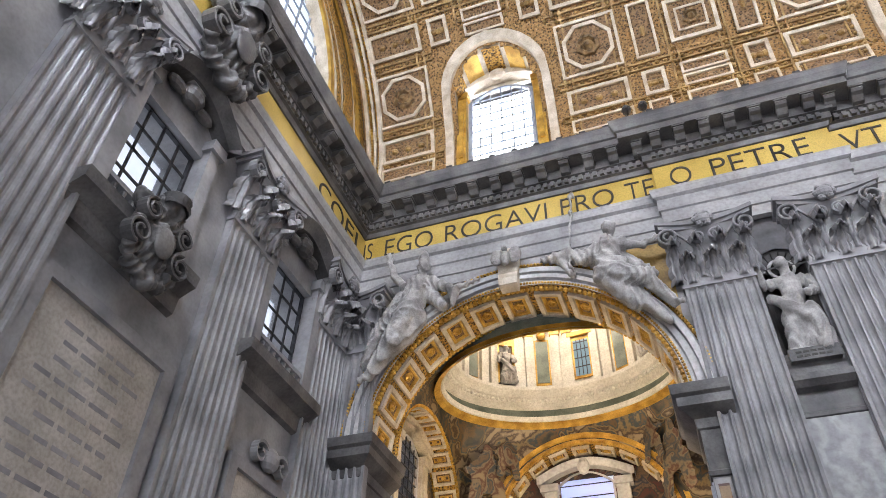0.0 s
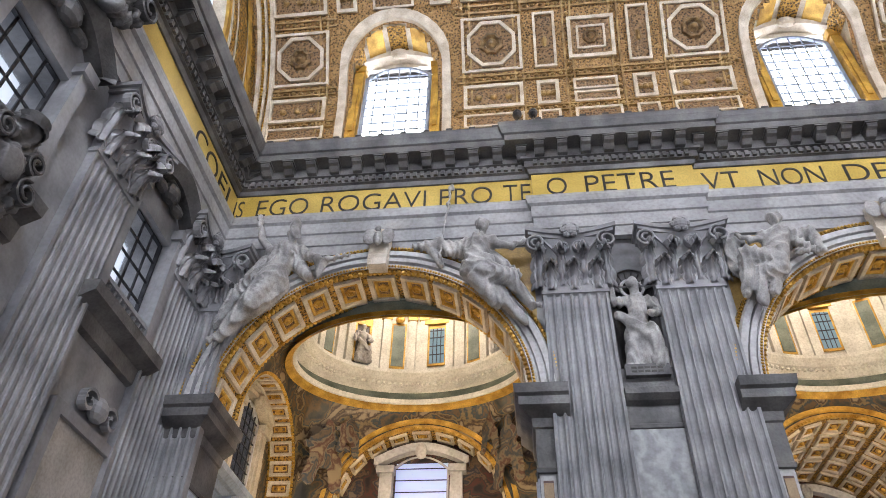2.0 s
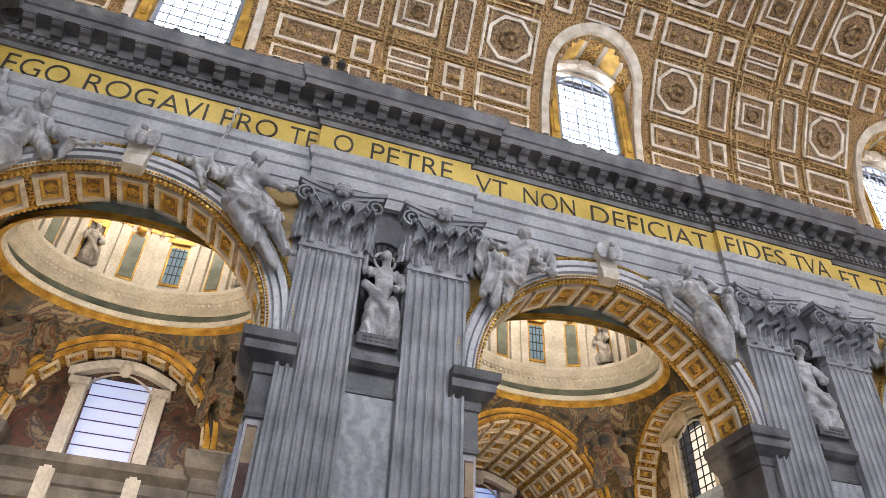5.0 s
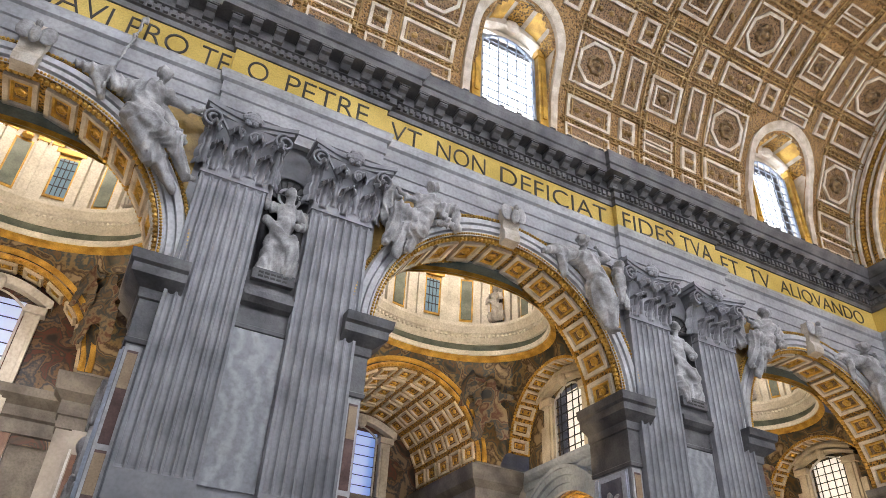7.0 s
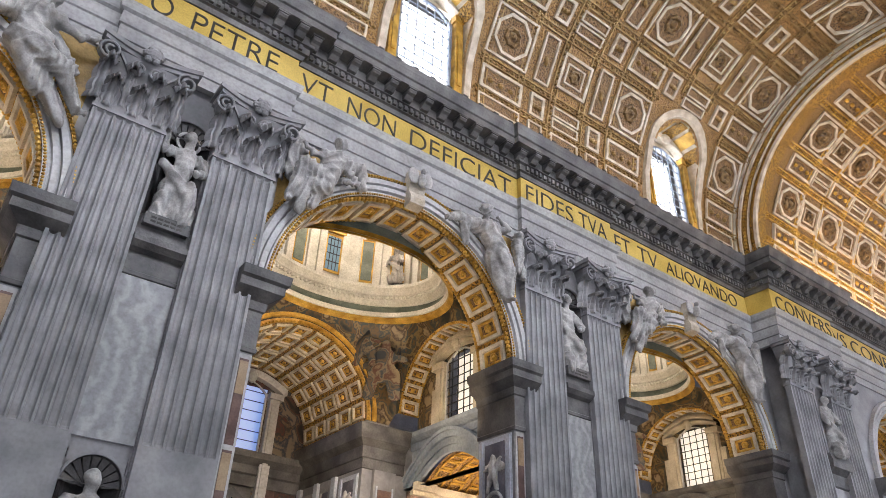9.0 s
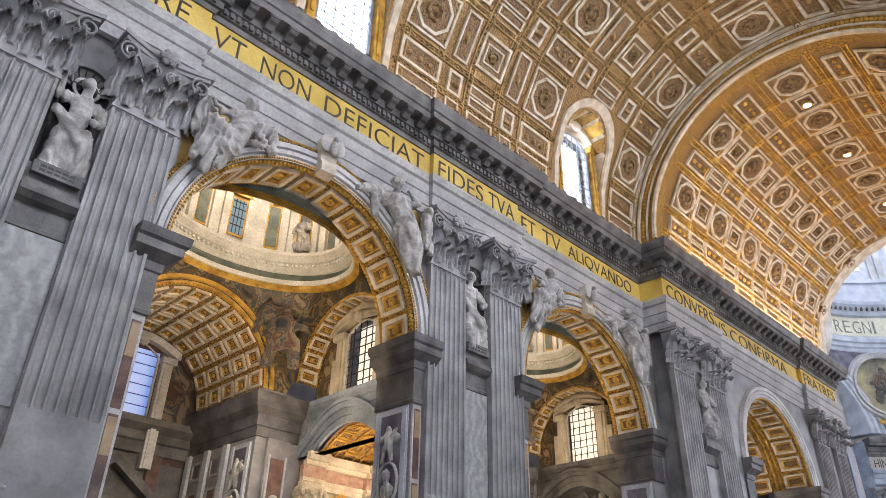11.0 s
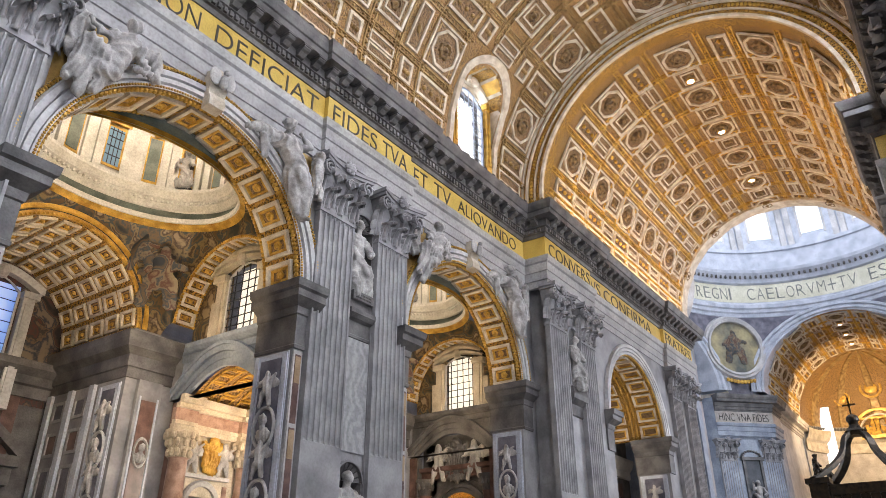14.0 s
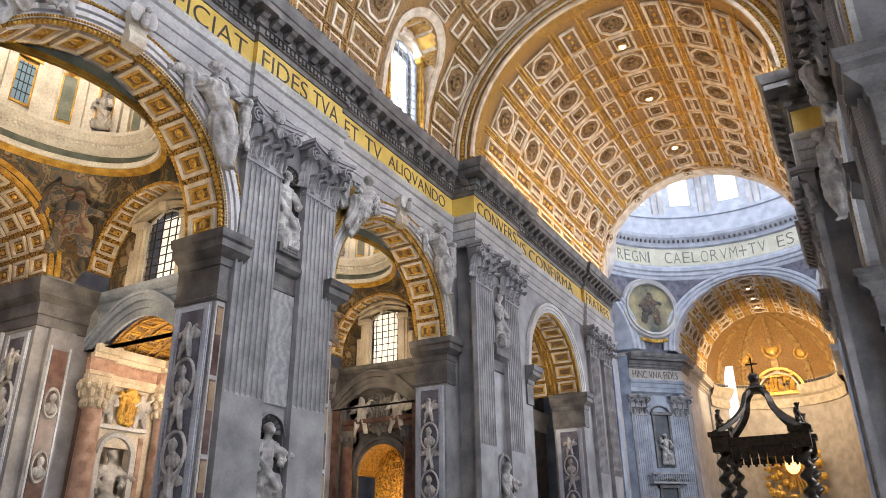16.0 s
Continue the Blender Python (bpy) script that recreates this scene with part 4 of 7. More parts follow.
SPAN_C = soup_mesh("spandrel_statue", [((4.71, -0.85, 23.55), (0.3, 0.33, 0.38)), ((4.75, -0.7, 23.75), (0.3, 0.3, 0.22)), ((4.72, -0.7, 23.25), (4.75, -0.65, 22.95), 0.2), ((4.2, -0.6, 22.75), (5.3, -0.6, 22.75), 0.33), ((4.75, -0.6, 22.7), (5.2, -0.65, 21.4), (0.58, 0.55)),
                   ((5.2, -0.7, 21.3), (6.4, -1.0, 21.5), (0.5, 0.4)), ((6.4, -1.0, 21.5), (6.75, -0.7, 19.7), (0.36, 0.2)), ((6.75, -0.7, 19.7), (6.9, -0.95, 19.5), 0.15), ((5.2, -0.6, 21.0), (6.1, -0.8, 20.6), (0.5, 0.38)), ((6.1, -0.8, 20.6), (6.2, -0.6, 19.3), (0.34, 0.2)),
                   ((4.3, -0.3, 22.8), (3.2, -0.25, 23.2), (0.5, 0.28)), ((3.2, -0.25, 23.2), (3.0, -0.3, 22.1), (0.34, 0.2)), ((4.2, -0.6, 22.6), (3.6, -0.75, 21.8), (0.24, 0.18)), ((3.6, -0.75, 21.8), (4.4, -0.95, 21.5), (0.17, 0.12)), ((5.3, -0.6, 22.7), (6.0, -0.85, 22.4), (0.22, 0.17)),
                   ((6.0, -0.85, 22.4), (6.6, -0.9, 22.7), (0.15, 0.1)), ((6.5, -0.3, 22.9), (0.5, 0.35, 0.5)), ((6.7, -0.3, 22.6), (6.7, -0.3, 21.2), (0.42, 0.3)), ((4.9, -0.95, 22.1), (6.2, -1.0, 21.1), (0.15, 0.2)), ((5.3, -0.5, 20.9), (5.6, -0.5, 19.9), (0.4, 0.22))], 0.06, 0.055)
SPAN_D = soup_mesh("spandrel_statue", [((4.23, -0.9, 23.8), (0.3, 0.33, 0.38)), ((4.2, -0.75, 24.0), (0.3, 0.3, 0.2)), ((4.3, -0.7, 23.5), (4.4, -0.65, 23.1), 0.2), ((3.9, -0.6, 22.9), (5.1, -0.6, 22.9), 0.33), ((4.5, -0.6, 22.8), (5.2, -0.65, 21.6), (0.58, 0.55)),
                   ((5.2, -0.7, 21.5), (5.7, -0.8, 20.4), (0.56, 0.45)), ((5.7, -0.8, 20.4), (5.95, -0.6, 19.2), (0.42, 0.24)), ((5.95, -0.6, 19.2), (6.1, -0.85, 19.05), 0.15), ((5.0, -0.5, 21.4), (5.3, -0.55, 20.2), (0.48, 0.38)), ((5.3, -0.55, 20.2), (5.6, -0.5, 19.3), (0.34, 0.2)),
                   ((4.2, -0.25, 22.9), (2.9, -0.2, 23.2), (0.5, 0.34)), ((2.9, -0.2, 23.2), (2.1, -0.2, 22.8), (0.34, 0.14)), ((3.2, -0.2, 22.8), (3.4, -0.2, 21.8), (0.34, 0.18)), ((5.1, -0.6, 22.9), (5.8, -0.85, 23.2), (0.22, 0.17)), ((5.8, -0.85, 23.2), (4.9, -1.0, 23.5), (0.15, 0.1)),
                   ((6.65, -0.75, 23.2), (0.27, 0.28, 0.3)), ((6.65, -0.6, 22.8), (6.7, -0.6, 21.9), (0.33, 0.3)), ((6.6, -0.65, 21.8), (6.5, -0.8, 20.8), (0.2, 0.12)), ((6.8, -0.65, 21.8), (7.0, -0.7, 20.7), (0.2, 0.12)), ((4.6, -0.95, 22.2), (5.6, -1.0, 21.2), (0.15, 0.22)), ((5.6, -0.4, 21.5), (6.4, -0.35, 20.3), (0.4, 0.2))], 0.06, 0.055)
for k, xc in enumerate(ARCHES):
    for d in (-1, 1):
        me = ((SPAN_B, SPAN_A), (SPAN_C, SPAN_D), (SPAN_C, SPAN_D))[k][d > 0]
        for s in (1, -1):
            ob = part("spandrel_statue", me, None)
            ob.matrix_basis = Matrix.Translation((xc, s * (BACK - 0.05), 0)) @ Matrix.Diagonal((d, s * 1.1, 1, 1))
            tagged(ob, "reclining draped marble figure resting on an arch", "statue", "spandrel statues")
    # gilded spandrel panels and the carved keystone
    for s in (1, -1):
        g = Geo()
        for d in (-1, 1):
            pts = [(d * 7.78 * math.cos(a), SPRING + 7.78 * math.sin(a)) for a in [math.pi * 0.5 * (0.27 + 0.65 * i / 12) for i in range(13)]]
            g.grid([[(xc + x, s * (BACK - 0.03), z) for x, z in pts], [(xc + x, s * (BACK - 0.03), 23.5) for i, (x, z) in enumerate(pts)]])
        tagged(part("spandrel_panel", g, SPANGOLD), "gold mosaic spandrel panel beside an arch", "panel", "spandrel panels", "structure")
        g = Geo()
        pts = [(0.0, 22.35), (0.55, 22.45), (0.6, 22.8), (0.42, 23.2), (0.5, 23.7), (0.75, 24.05), (0.75, 24.4), (0.0, 24.4)]
        y = s * (BACK - 0.1)
        g.grid([[(xc - 0.42 - 0.1 * (z - 22.3) / 2, y - s * o, z) for o, z in pts], [(xc + 0.42 + 0.1 * (z - 22.3) / 2, y - s * o, z) for o, z in pts]], 0, True)
        for q in (-1, 1):
            g.add([(xc + q * (0.42 + 0.1 * (z - 22.3) / 2), y - s * o, z) for o, z in pts], [tuple(range(len(pts)))])
        key = thing("keystone", "carved gilt and marble console keystone with a dove", "keystone", "arch keystones")
        part("console", g, STUCCO, key)
        g = Geo()
        g.ball((xc, y - s * 0.85, 23.75), (0.22, 0.25, 0.42), 6)
        for q in (-1, 1):
            g.ball((xc + q * 0.42, y - s * 0.7, 24.0), (0.34, 0.14, 0.5), 6)
        g.ball((xc, y - s * 0.95, 24.25), (0.15, 0.18, 0.17), 5)
        part("dove", g, STATUE, key)

# ---- pier panels with niches ----
def niche(px, s, z0, z1, parent):
    g = Geo()
    r, spring = 0.93, z1 - 0.95
    y = s * (BACK - 0.02)
    n = 14
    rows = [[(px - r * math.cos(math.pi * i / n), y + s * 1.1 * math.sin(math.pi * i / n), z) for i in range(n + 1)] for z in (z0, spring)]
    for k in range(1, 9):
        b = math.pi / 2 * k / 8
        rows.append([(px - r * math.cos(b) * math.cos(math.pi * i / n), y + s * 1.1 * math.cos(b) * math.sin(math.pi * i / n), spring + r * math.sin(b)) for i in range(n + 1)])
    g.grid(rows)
    # shade of the hollow is put into the shell's dark colour
    part("niche_shell", g, DARK, parent, "shell-headed niche coloured dark for its shade")
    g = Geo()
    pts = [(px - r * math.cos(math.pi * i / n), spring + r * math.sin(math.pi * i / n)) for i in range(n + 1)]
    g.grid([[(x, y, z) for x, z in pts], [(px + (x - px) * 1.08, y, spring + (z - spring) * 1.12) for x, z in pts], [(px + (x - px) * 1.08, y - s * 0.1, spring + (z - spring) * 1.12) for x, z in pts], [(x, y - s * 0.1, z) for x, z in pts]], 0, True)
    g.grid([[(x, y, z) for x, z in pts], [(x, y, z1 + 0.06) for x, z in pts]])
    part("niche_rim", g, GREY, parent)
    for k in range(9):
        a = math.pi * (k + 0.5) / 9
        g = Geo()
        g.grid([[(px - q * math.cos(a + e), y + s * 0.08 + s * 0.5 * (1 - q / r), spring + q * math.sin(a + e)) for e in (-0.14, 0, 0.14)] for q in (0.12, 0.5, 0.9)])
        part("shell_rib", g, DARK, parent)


for s in (1, -1):
    for k, px in enumerate(PIERS):
        pier = thing("pier_front", "veined marble pier panel with two statue niches", "pier", "nave piers", "structure")
        niche(px, s, 16.8, 21.85, pier)
        niche(px, s, 3.2, 7.85, pier)
        y = s * BACK
        g = Geo()
        g.box(px - 0.98, y - s * 0.1, 8.3, px + 0.98, y - s * 0.004, 14.2)
        part("panel", g, VEIN, pier, "pale veined marble panel")
        for q in (-1, 1):
            g = Geo()
            g.box(px + q * 1.0, y - s * 0.16, 0, px + q * 1.08, y - s * 0.004, 16.5)
            part("edge_strip", g, GREY, pier)
        g = Geo()
        g.sweep([(px - 1.0, y), (px + 1.0, y)] if s > 0 else [(px + 1.0, y), (px - 1.0, y)], [(0, 14.2), (0.12, 14.25), (0.12, 14.4), (0.06, 14.45), (0.06, 15.2), (0.3, 15.3), (0.5, 15.5), (0.5, 15.75), (0.2, 15.85), (0.2, 16.75), (0, 16.8)])
        part("bracket_cornice", g, DARK, pier, "dark moulded bracket cornice")
        g = Geo()
        g.box(px - 0.85, y - s * 0.45, 16.3, px + 0.85, y + s * 0.3, 16.8)
        part("plinth", g, DARK, pier)
        g = Geo()
        for q in range(2):
            for w in range(5):
                g.box(px - 0.62 + w * 0.25, y - s * 0.462, 16.42 + q * 0.17, px - 0.62 + w * 0.25 + 0.2, y - s * 0.45, 16.5 + q * 0.17)
        part("plinth_lettering", g, INK, pier)
        for z0, me in ((16.75, (NICHE_A, NICHE_B)[k]), (3.2, NICHE_C)):
            ob = part("niche_statue", me, None)
            ob.matrix_basis = Matrix.Translation((px, s * (BACK + 0.2), z0)) @ Matrix.Diagonal((1.05, s * 1.05, 1.12 if z0 > 5 else 1.0, 1))
            tagged(ob, "standing draped marble statue in a pier niche", "statue", "niche statues")
        if k == 0:
            g = Geo()
            g.arc(px + 0.1, 21.05, [(0.42, s * (BACK + 0.3)), (0.42, s * (BACK + 0.22)), (0.54, s * (BACK + 0.22)), (0.54, s * (BACK + 0.3))], 0, 2 * math.pi, 24)
            tagged(part("halo", g, STATUE), "stone ring halo behind the head of a niche statue", "halo")
        # inlaid strips between pilaster and arch
        for q in (-1, 1):
            st = thing("inlay_strip", "strip of red and cream inlaid marble in a white border", "inlay", "pier inlays", "structure")
            x0, x1 = px + q * 3.84, px + q * 4.40
            g = Geo()
            g.box(x0, y - s * 0.1, 1.5, x1, y - s * 0.004, 12.5)
            part("border", g, PALE, st)
            for j in range(3):
                z = 2.0 + j * 3.5
                g = Geo()
                g.box(x0 + q * 0.1, y - s * 0.12, z, x1 - q * 0.1, y - s * 0.1, z + 3.3)
                part("red_panel", g, UMBER, st)
                g = Geo()
                xm = (x0 + x1) / 2
                g.box(xm - 0.17, y - s * 0.14, z + 1.9, xm + 0.17, y - s * 0.12, z + 3.2)
                part("cream_panel", g, TAN, st)

wp = thing("pier_front", "grey marble pier front of the narrow bay with two statues", "pier", "nave piers", "structure")
for z0, z1 in ((16.4, 21.4), (3.2, 7.9)):
    g = Geo()
    g.arc(65.55, z1 - 1.0, [(0.98, 12.2), (0.98, 11.95), (1.18, 11.95), (1.18, 12.2)])
    g.box(64.37, 11.95, z0, 64.57, 12.2, z1 - 1.0)
    g.box(66.53, 11.95, z0, 66.73, 12.2, z1 - 1.0)
    part("niche_rim", g, GREY, wp)
    # flat dark sheet on the wall, painting the shade of a niche
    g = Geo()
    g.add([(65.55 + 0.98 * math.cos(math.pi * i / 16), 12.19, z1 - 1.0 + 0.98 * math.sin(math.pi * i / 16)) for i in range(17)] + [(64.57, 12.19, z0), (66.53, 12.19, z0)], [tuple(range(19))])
    part("niche_shade_sheet", g, DARK, wp)
    g = Geo()
    g.sweep([(64.3, 12.2), (66.8, 12.2)], [(0, z0 - 2.2), (0.1, z0 - 2.1), (0.1, z0 - 1.3), (0.45, z0 - 0.9), (0.5, z0 - 0.5), (0.4, z0), (0, z0 + 0.02)])
    part("bracket_cornice", g, DARK, wp)
    ob = part("niche_statue", NICHE_B if z0 > 5 else NICHE_C, None)
    ob.matrix_basis = Matrix.Translation((65.55, 11.95, z0))
    tagged(ob, "standing draped marble statue in a pier niche", "statue", "niche statues")

# ---- jamb panels with relief medallions ----
PUTTO = soup_mesh("relief", [((0, -0.1, 0.9), (0.2, 0.14, 0.24)), ((0, -0.05, 0.1), (0, -0.08, 0.7), (0.26, 0.22)), ((-0.15, -0.1, 0.1), (-0.35, -0.15, -0.6), (0.17, 0.1)), ((0.15, -0.1, 0.1), (0.3, -0.12, -0.55), (0.17, 0.1)),
                  ((0.2, -0.1, 0.6), (0.6, -0.12, 0.9), (0.12, 0.08)), ((-0.2, -0.1, 0.6), (-0.6, -0.12, 0.4), (0.12, 0.08)), ((-0.4, 0, 0.6), (0.35, 0.08, 0.2)), ((0.45, 0, 0.5), (0.35, 0.08, 0.25))], 0.05, 0.02)
BUST = soup_mesh("relief", [((0, -0.15, 0.35), (0.24, 0.2, 0.32)), ((0, -0.05, -0.35), (0.5, 0.18, 0.4)), ((0, -0.1, 0.0), (0, -0.1, 0.2), 0.15)], 0.05, 0.02)


def jamb(xf, side, y0, y1, s):
    """Panelled face of an arch jamb; the face looks along side (+-x)."""
    th = thing("jamb_panel", "arch jamb tinted blue-grey for the daylight on it, with white relief medallions held by cherubs", "jamb", "arch jambs", "structure")
    M = Matrix.Translation((xf, s * (y0 + y1) / 2, 0)) @ Matrix.Rotation(math.radians(90 if side > 0 else -90), 4, 'Z')
    hw = (y1 - y0) / 2
    g = Geo()
    g.box(-hw, -0.05, 0.5, hw, 0.1, 12.5)
    part("ground", g, PALEBLUE, th)
    for q in (-1, 1):
        g = Geo()
        g.box(q * (hw - 0.05), -0.12, 0.6, q * (hw - 0.3), -0.05, 12.4)
        part("border", g, PALEBLUE, th)
    g = Geo()
    g.box(-hw + 0.45, -0.09, 0.8, hw - 0.45, -0.05, 12.2)
    part("inner_panel", g, SLATE, th)
    for z in (2.3, 5.6, 8.9):
        g = Geo()
        rows = []
        for i in range(29):
            a = 2 * math.pi * i / 28
            rows.append([(r * 0.72 * math.cos(a), y, z + r * math.sin(a)) for r, y in ((0.86, -0.06), (0.9, -0.2), (1.0, -0.22), (1.06, -0.06))])
        g.grid(rows)
        part("oval_frame", g, PALE, th)
        ob = part("relief_bust", BUST, None, th)
        ob.location = (0, -0.08, z)
        ob = part("relief_cherub", PUTTO, None, th)
        ob.location = (0, -0.1, z + 1.6)
    th.matrix_basis = M


for xc in ARCHES:
    jamb(xc + AR - 0.004, -1, BACK + 0.15, BACK + 2.5, 1)
jamb(ARCHES[0] - AR + 0.004, 1, BACK + 0.15, BACK + 2.5, 1)

LETTERBAND = material("inscription_band", (0.62, 0.60, 0.46), (0.76, 0.74, 0.60), 0.4, 0.5)
GREYLETTER = material("grey_lettering", (0.16, 0.17, 0.15), (0.26, 0.27, 0.24), 0.8, 0.6)
# near-black colour standing in for the shade inside the crossing pier niches
NICHESHADE = material("painted_niche_shade", (0.05, 0.06, 0.07), (0.10, 0.11, 0.13), 0.8, 0.6)
GOLDPIC = material("round_mosaic", (0.10, 0.11, 0.10), (0.42, 0.36, 0.20), 0.25, 0.45, 0, 0.05, 10, spread=(0.35, 0.6))
AMBER = bpy.data.materials.new("amber_glass")
AMBER.use_nodes = True
AMBER.node_tree.nodes["Principled BSDF"].inputs["Emission Color"].default_value = (1.0, 0.45, 0.08, 1)
AMBER.node_tree.nodes["Principled BSDF"].inputs["Emission Strength"].default_value = 2.0
ROBE = picture("painted_robe", [(0.345, (0.02, 0.026, 0.035)), (0.445, (0.10, 0.07, 0.04)), (0.505, (0.03, 0.04, 0.05)), (0.565, (0.16, 0.125, 0.08)), (0.625, (0.08, 0.03, 0.02)), (0.725, (0.22, 0.17, 0.10))], 0.9, 1.0)
SEATED = soup_mesh("medallion_figure", [((0, 0, 3.6), (0.35, 0.4, 0.45)), ((0, 0, 1.8), (0, 0, 3.0), (0.75, 0.6)), ((-0.6, 0, 1.6), (-0.9, 0, 0.3), (0.45, 0.4)), ((0.6, 0, 1.6), (0.8, 0, 0.2), (0.5, 0.4)), ((-0.6, 0, 2.8), (-1.2, 0, 2.2), 0.25), ((0.6, 0, 2.8), (1.3, 0, 2.6), 0.25)], 0.12, 0.06, ROBE)
BRONZE_FIG = NICHE_A.copy()
BRONZE_FIG.materials.clear()
BRONZE_FIG.materials.append(BRONZE)

# ---- aisle bays ----
ZR, SP2 = 21.7, 15.6
RX, RY, CY = 6.35, 4.5, 20.5
YC, HW = 21.3, 3.4                                 # centre and half width of the aisle passages


def passage(xl, bay):
    """Barrel-vaulted passage to the next bay, with a marble wall monument."""
    x1, yw = xl + 5.9, YC + HW
    seg = [(HW * (i / 12 - 1), 12.0 + 1.6 * math.cos(math.pi / 2 * (i / 12 - 1))) for i in range(25)]
    g = Geo()
    g.grid([[(x, YC + y, z) for y, z in seg] for x in (xl + 0.3, x1)])
    part("passage_vault", g, GOLD, bay, "bright gilded passage vault")
    g = Geo()
    for i in range(4):
        for j in range(9):
            u, v = xl + 1.0 + i * 1.4, -2.8 + j * 0.7
            zc = lambda y: 12.0 + 1.6 * math.cos(math.pi / 2 * y / HW) - 0.06
            pts = [(u - 0.5, v - 0.3), (u + 0.5, v - 0.3), (u + 0.5, v + 0.3), (u - 0.5, v + 0.3)]
            inn = [(u + (a - u) * 0.75, v + (b - v) * 0.7) for a, b in pts]
            g.grid([[(a, YC + b, zc(b) - e) for a, b in q] for q, e in ((pts, 0), (pts, 0.06), (inn, 0.06), (inn, 0))], 0, True)
    part("passage_coffers", g, GILD, bay)
    g = Geo()
    g.box(xl, yw, 0, 40.55 + xl - 39.48, yw + 0.5, 12.2)
    g.box(42.45 + xl - 39.48, yw, 0, x1, yw + 0.5, 12.2)
    g.box(40.55 + xl - 39.48, yw, 6.9, 42.45 + xl - 39.48, yw + 0.5, 12.2)
    g.box(xl, yw + 0.9, 0, x1, yw + 1.0, 8)
    part("monument_wall", g, CREAM, bay, "cream marble monument wall with a niche")
    g = Geo()
    g.box(xl, YC - HW - 0.2, 0, x1, YC - HW, 12.2)
    part("side_wall", g, GREY, bay)
    for z0, z1, o, mat in ((10.2, 10.5, 0.3, CREAM), (10.5, 10.72, 0.4, CREAM), (10.72, 11.4, 0.33, ROSEM), (11.4, 11.65, 0.6, CREAM), (11.65, 12.1, 0.9, CREAM)):
        g = Geo()
        g.sweep([(xl - 0.3, yw), (x1, yw)], [(0, z0), (o, z0), (o + 0.02, z1), (0, z1)])
        for x in (xl - 0.1, xl + 4.6):
            g.box(x - 0.75, yw - o - 0.35, z0 + 0.003, x + 0.75, yw - o, z1 - 0.003)
        part("monument_entablature", g, mat, bay)
    for x in (xl - 0.1, xl + 4.6):
        g = Geo()
        g.lathe(x, yw - 0.45, [(0.75, 0), (0.75, 0.6), (0.58, 0.8), (0.58, 4), (0.5, 8.6), (0.58, 8.7)], 20)
        g.smooth = True
        part("column", g, ROSEM, bay, "polished rose marble column")
        g = Geo()
        g.lathe(x, yw - 0.45, [(0.5, 8.6), (0.56, 9.0), (0.72, 9.7), (0.9, 10.0), (0.9, 10.2), (0, 10.2)], 12)
        for zr, rr in ((8.95, 0.58), (9.5, 0.7), (9.9, 0.85)):
            for k in range(10):
                an = k * math.pi / 5 + zr
                g.ball((x + rr * math.cos(an), yw - 0.45 + rr * math.sin(an), zr), (0.16, 0.16, 0.26), 4)
        part("column_capital", g, CREAM, bay, "carved Corinthian capital")
    xn = xl + 2.0
    g = Geo()
    g.arc(xn, 6.5, [(0.95, yw + 0.1), (0.95, yw - 0.2), (1.2, yw - 0.25), (1.3, yw - 0.1), (1.3, yw)])
    g.box(xn - 1.3, yw - 0.2, 0, xn - 0.95, yw, 6.5)
    g.box(xn + 0.95, yw - 0.2, 0, xn + 1.3, yw, 6.5)
    g.box(xn - 1.6, yw - 0.4, 7.85, xn + 1.6, yw, 8.05)
    part("niche_frame", g, PALE, bay)
    for e in (-1, 1):
        g = Geo()
        g.box(xn + e * 1.45, yw - 0.06, 2, xn + e * 1.75, yw, 7.6)
        part("inset_panel", g, ROSEM, bay)
        ob = part("relief_cherub", PUTTO, None, bay)
        ob.matrix_basis = Matrix.Translation((xn + e * 1.1, yw - 0.2, 8.75)) @ Matrix.Scale(1.1, 4)
    ob = part("shield", CREST, None, bay, "gilded coat-of-arms shield")
    ob.matrix_basis = Matrix.Translation((xn + 0.3, yw - 0.1, 9.0)) @ Matrix.Scale(0.6, 4)
    ob = part("monument_statue", NICHE_C, None)
    ob.matrix_basis = Matrix.Translation((xn, yw + 0.3, 2.6))
    tagged(ob, "white marble statue in the niche of a wall monument", "statue", "monument statues")


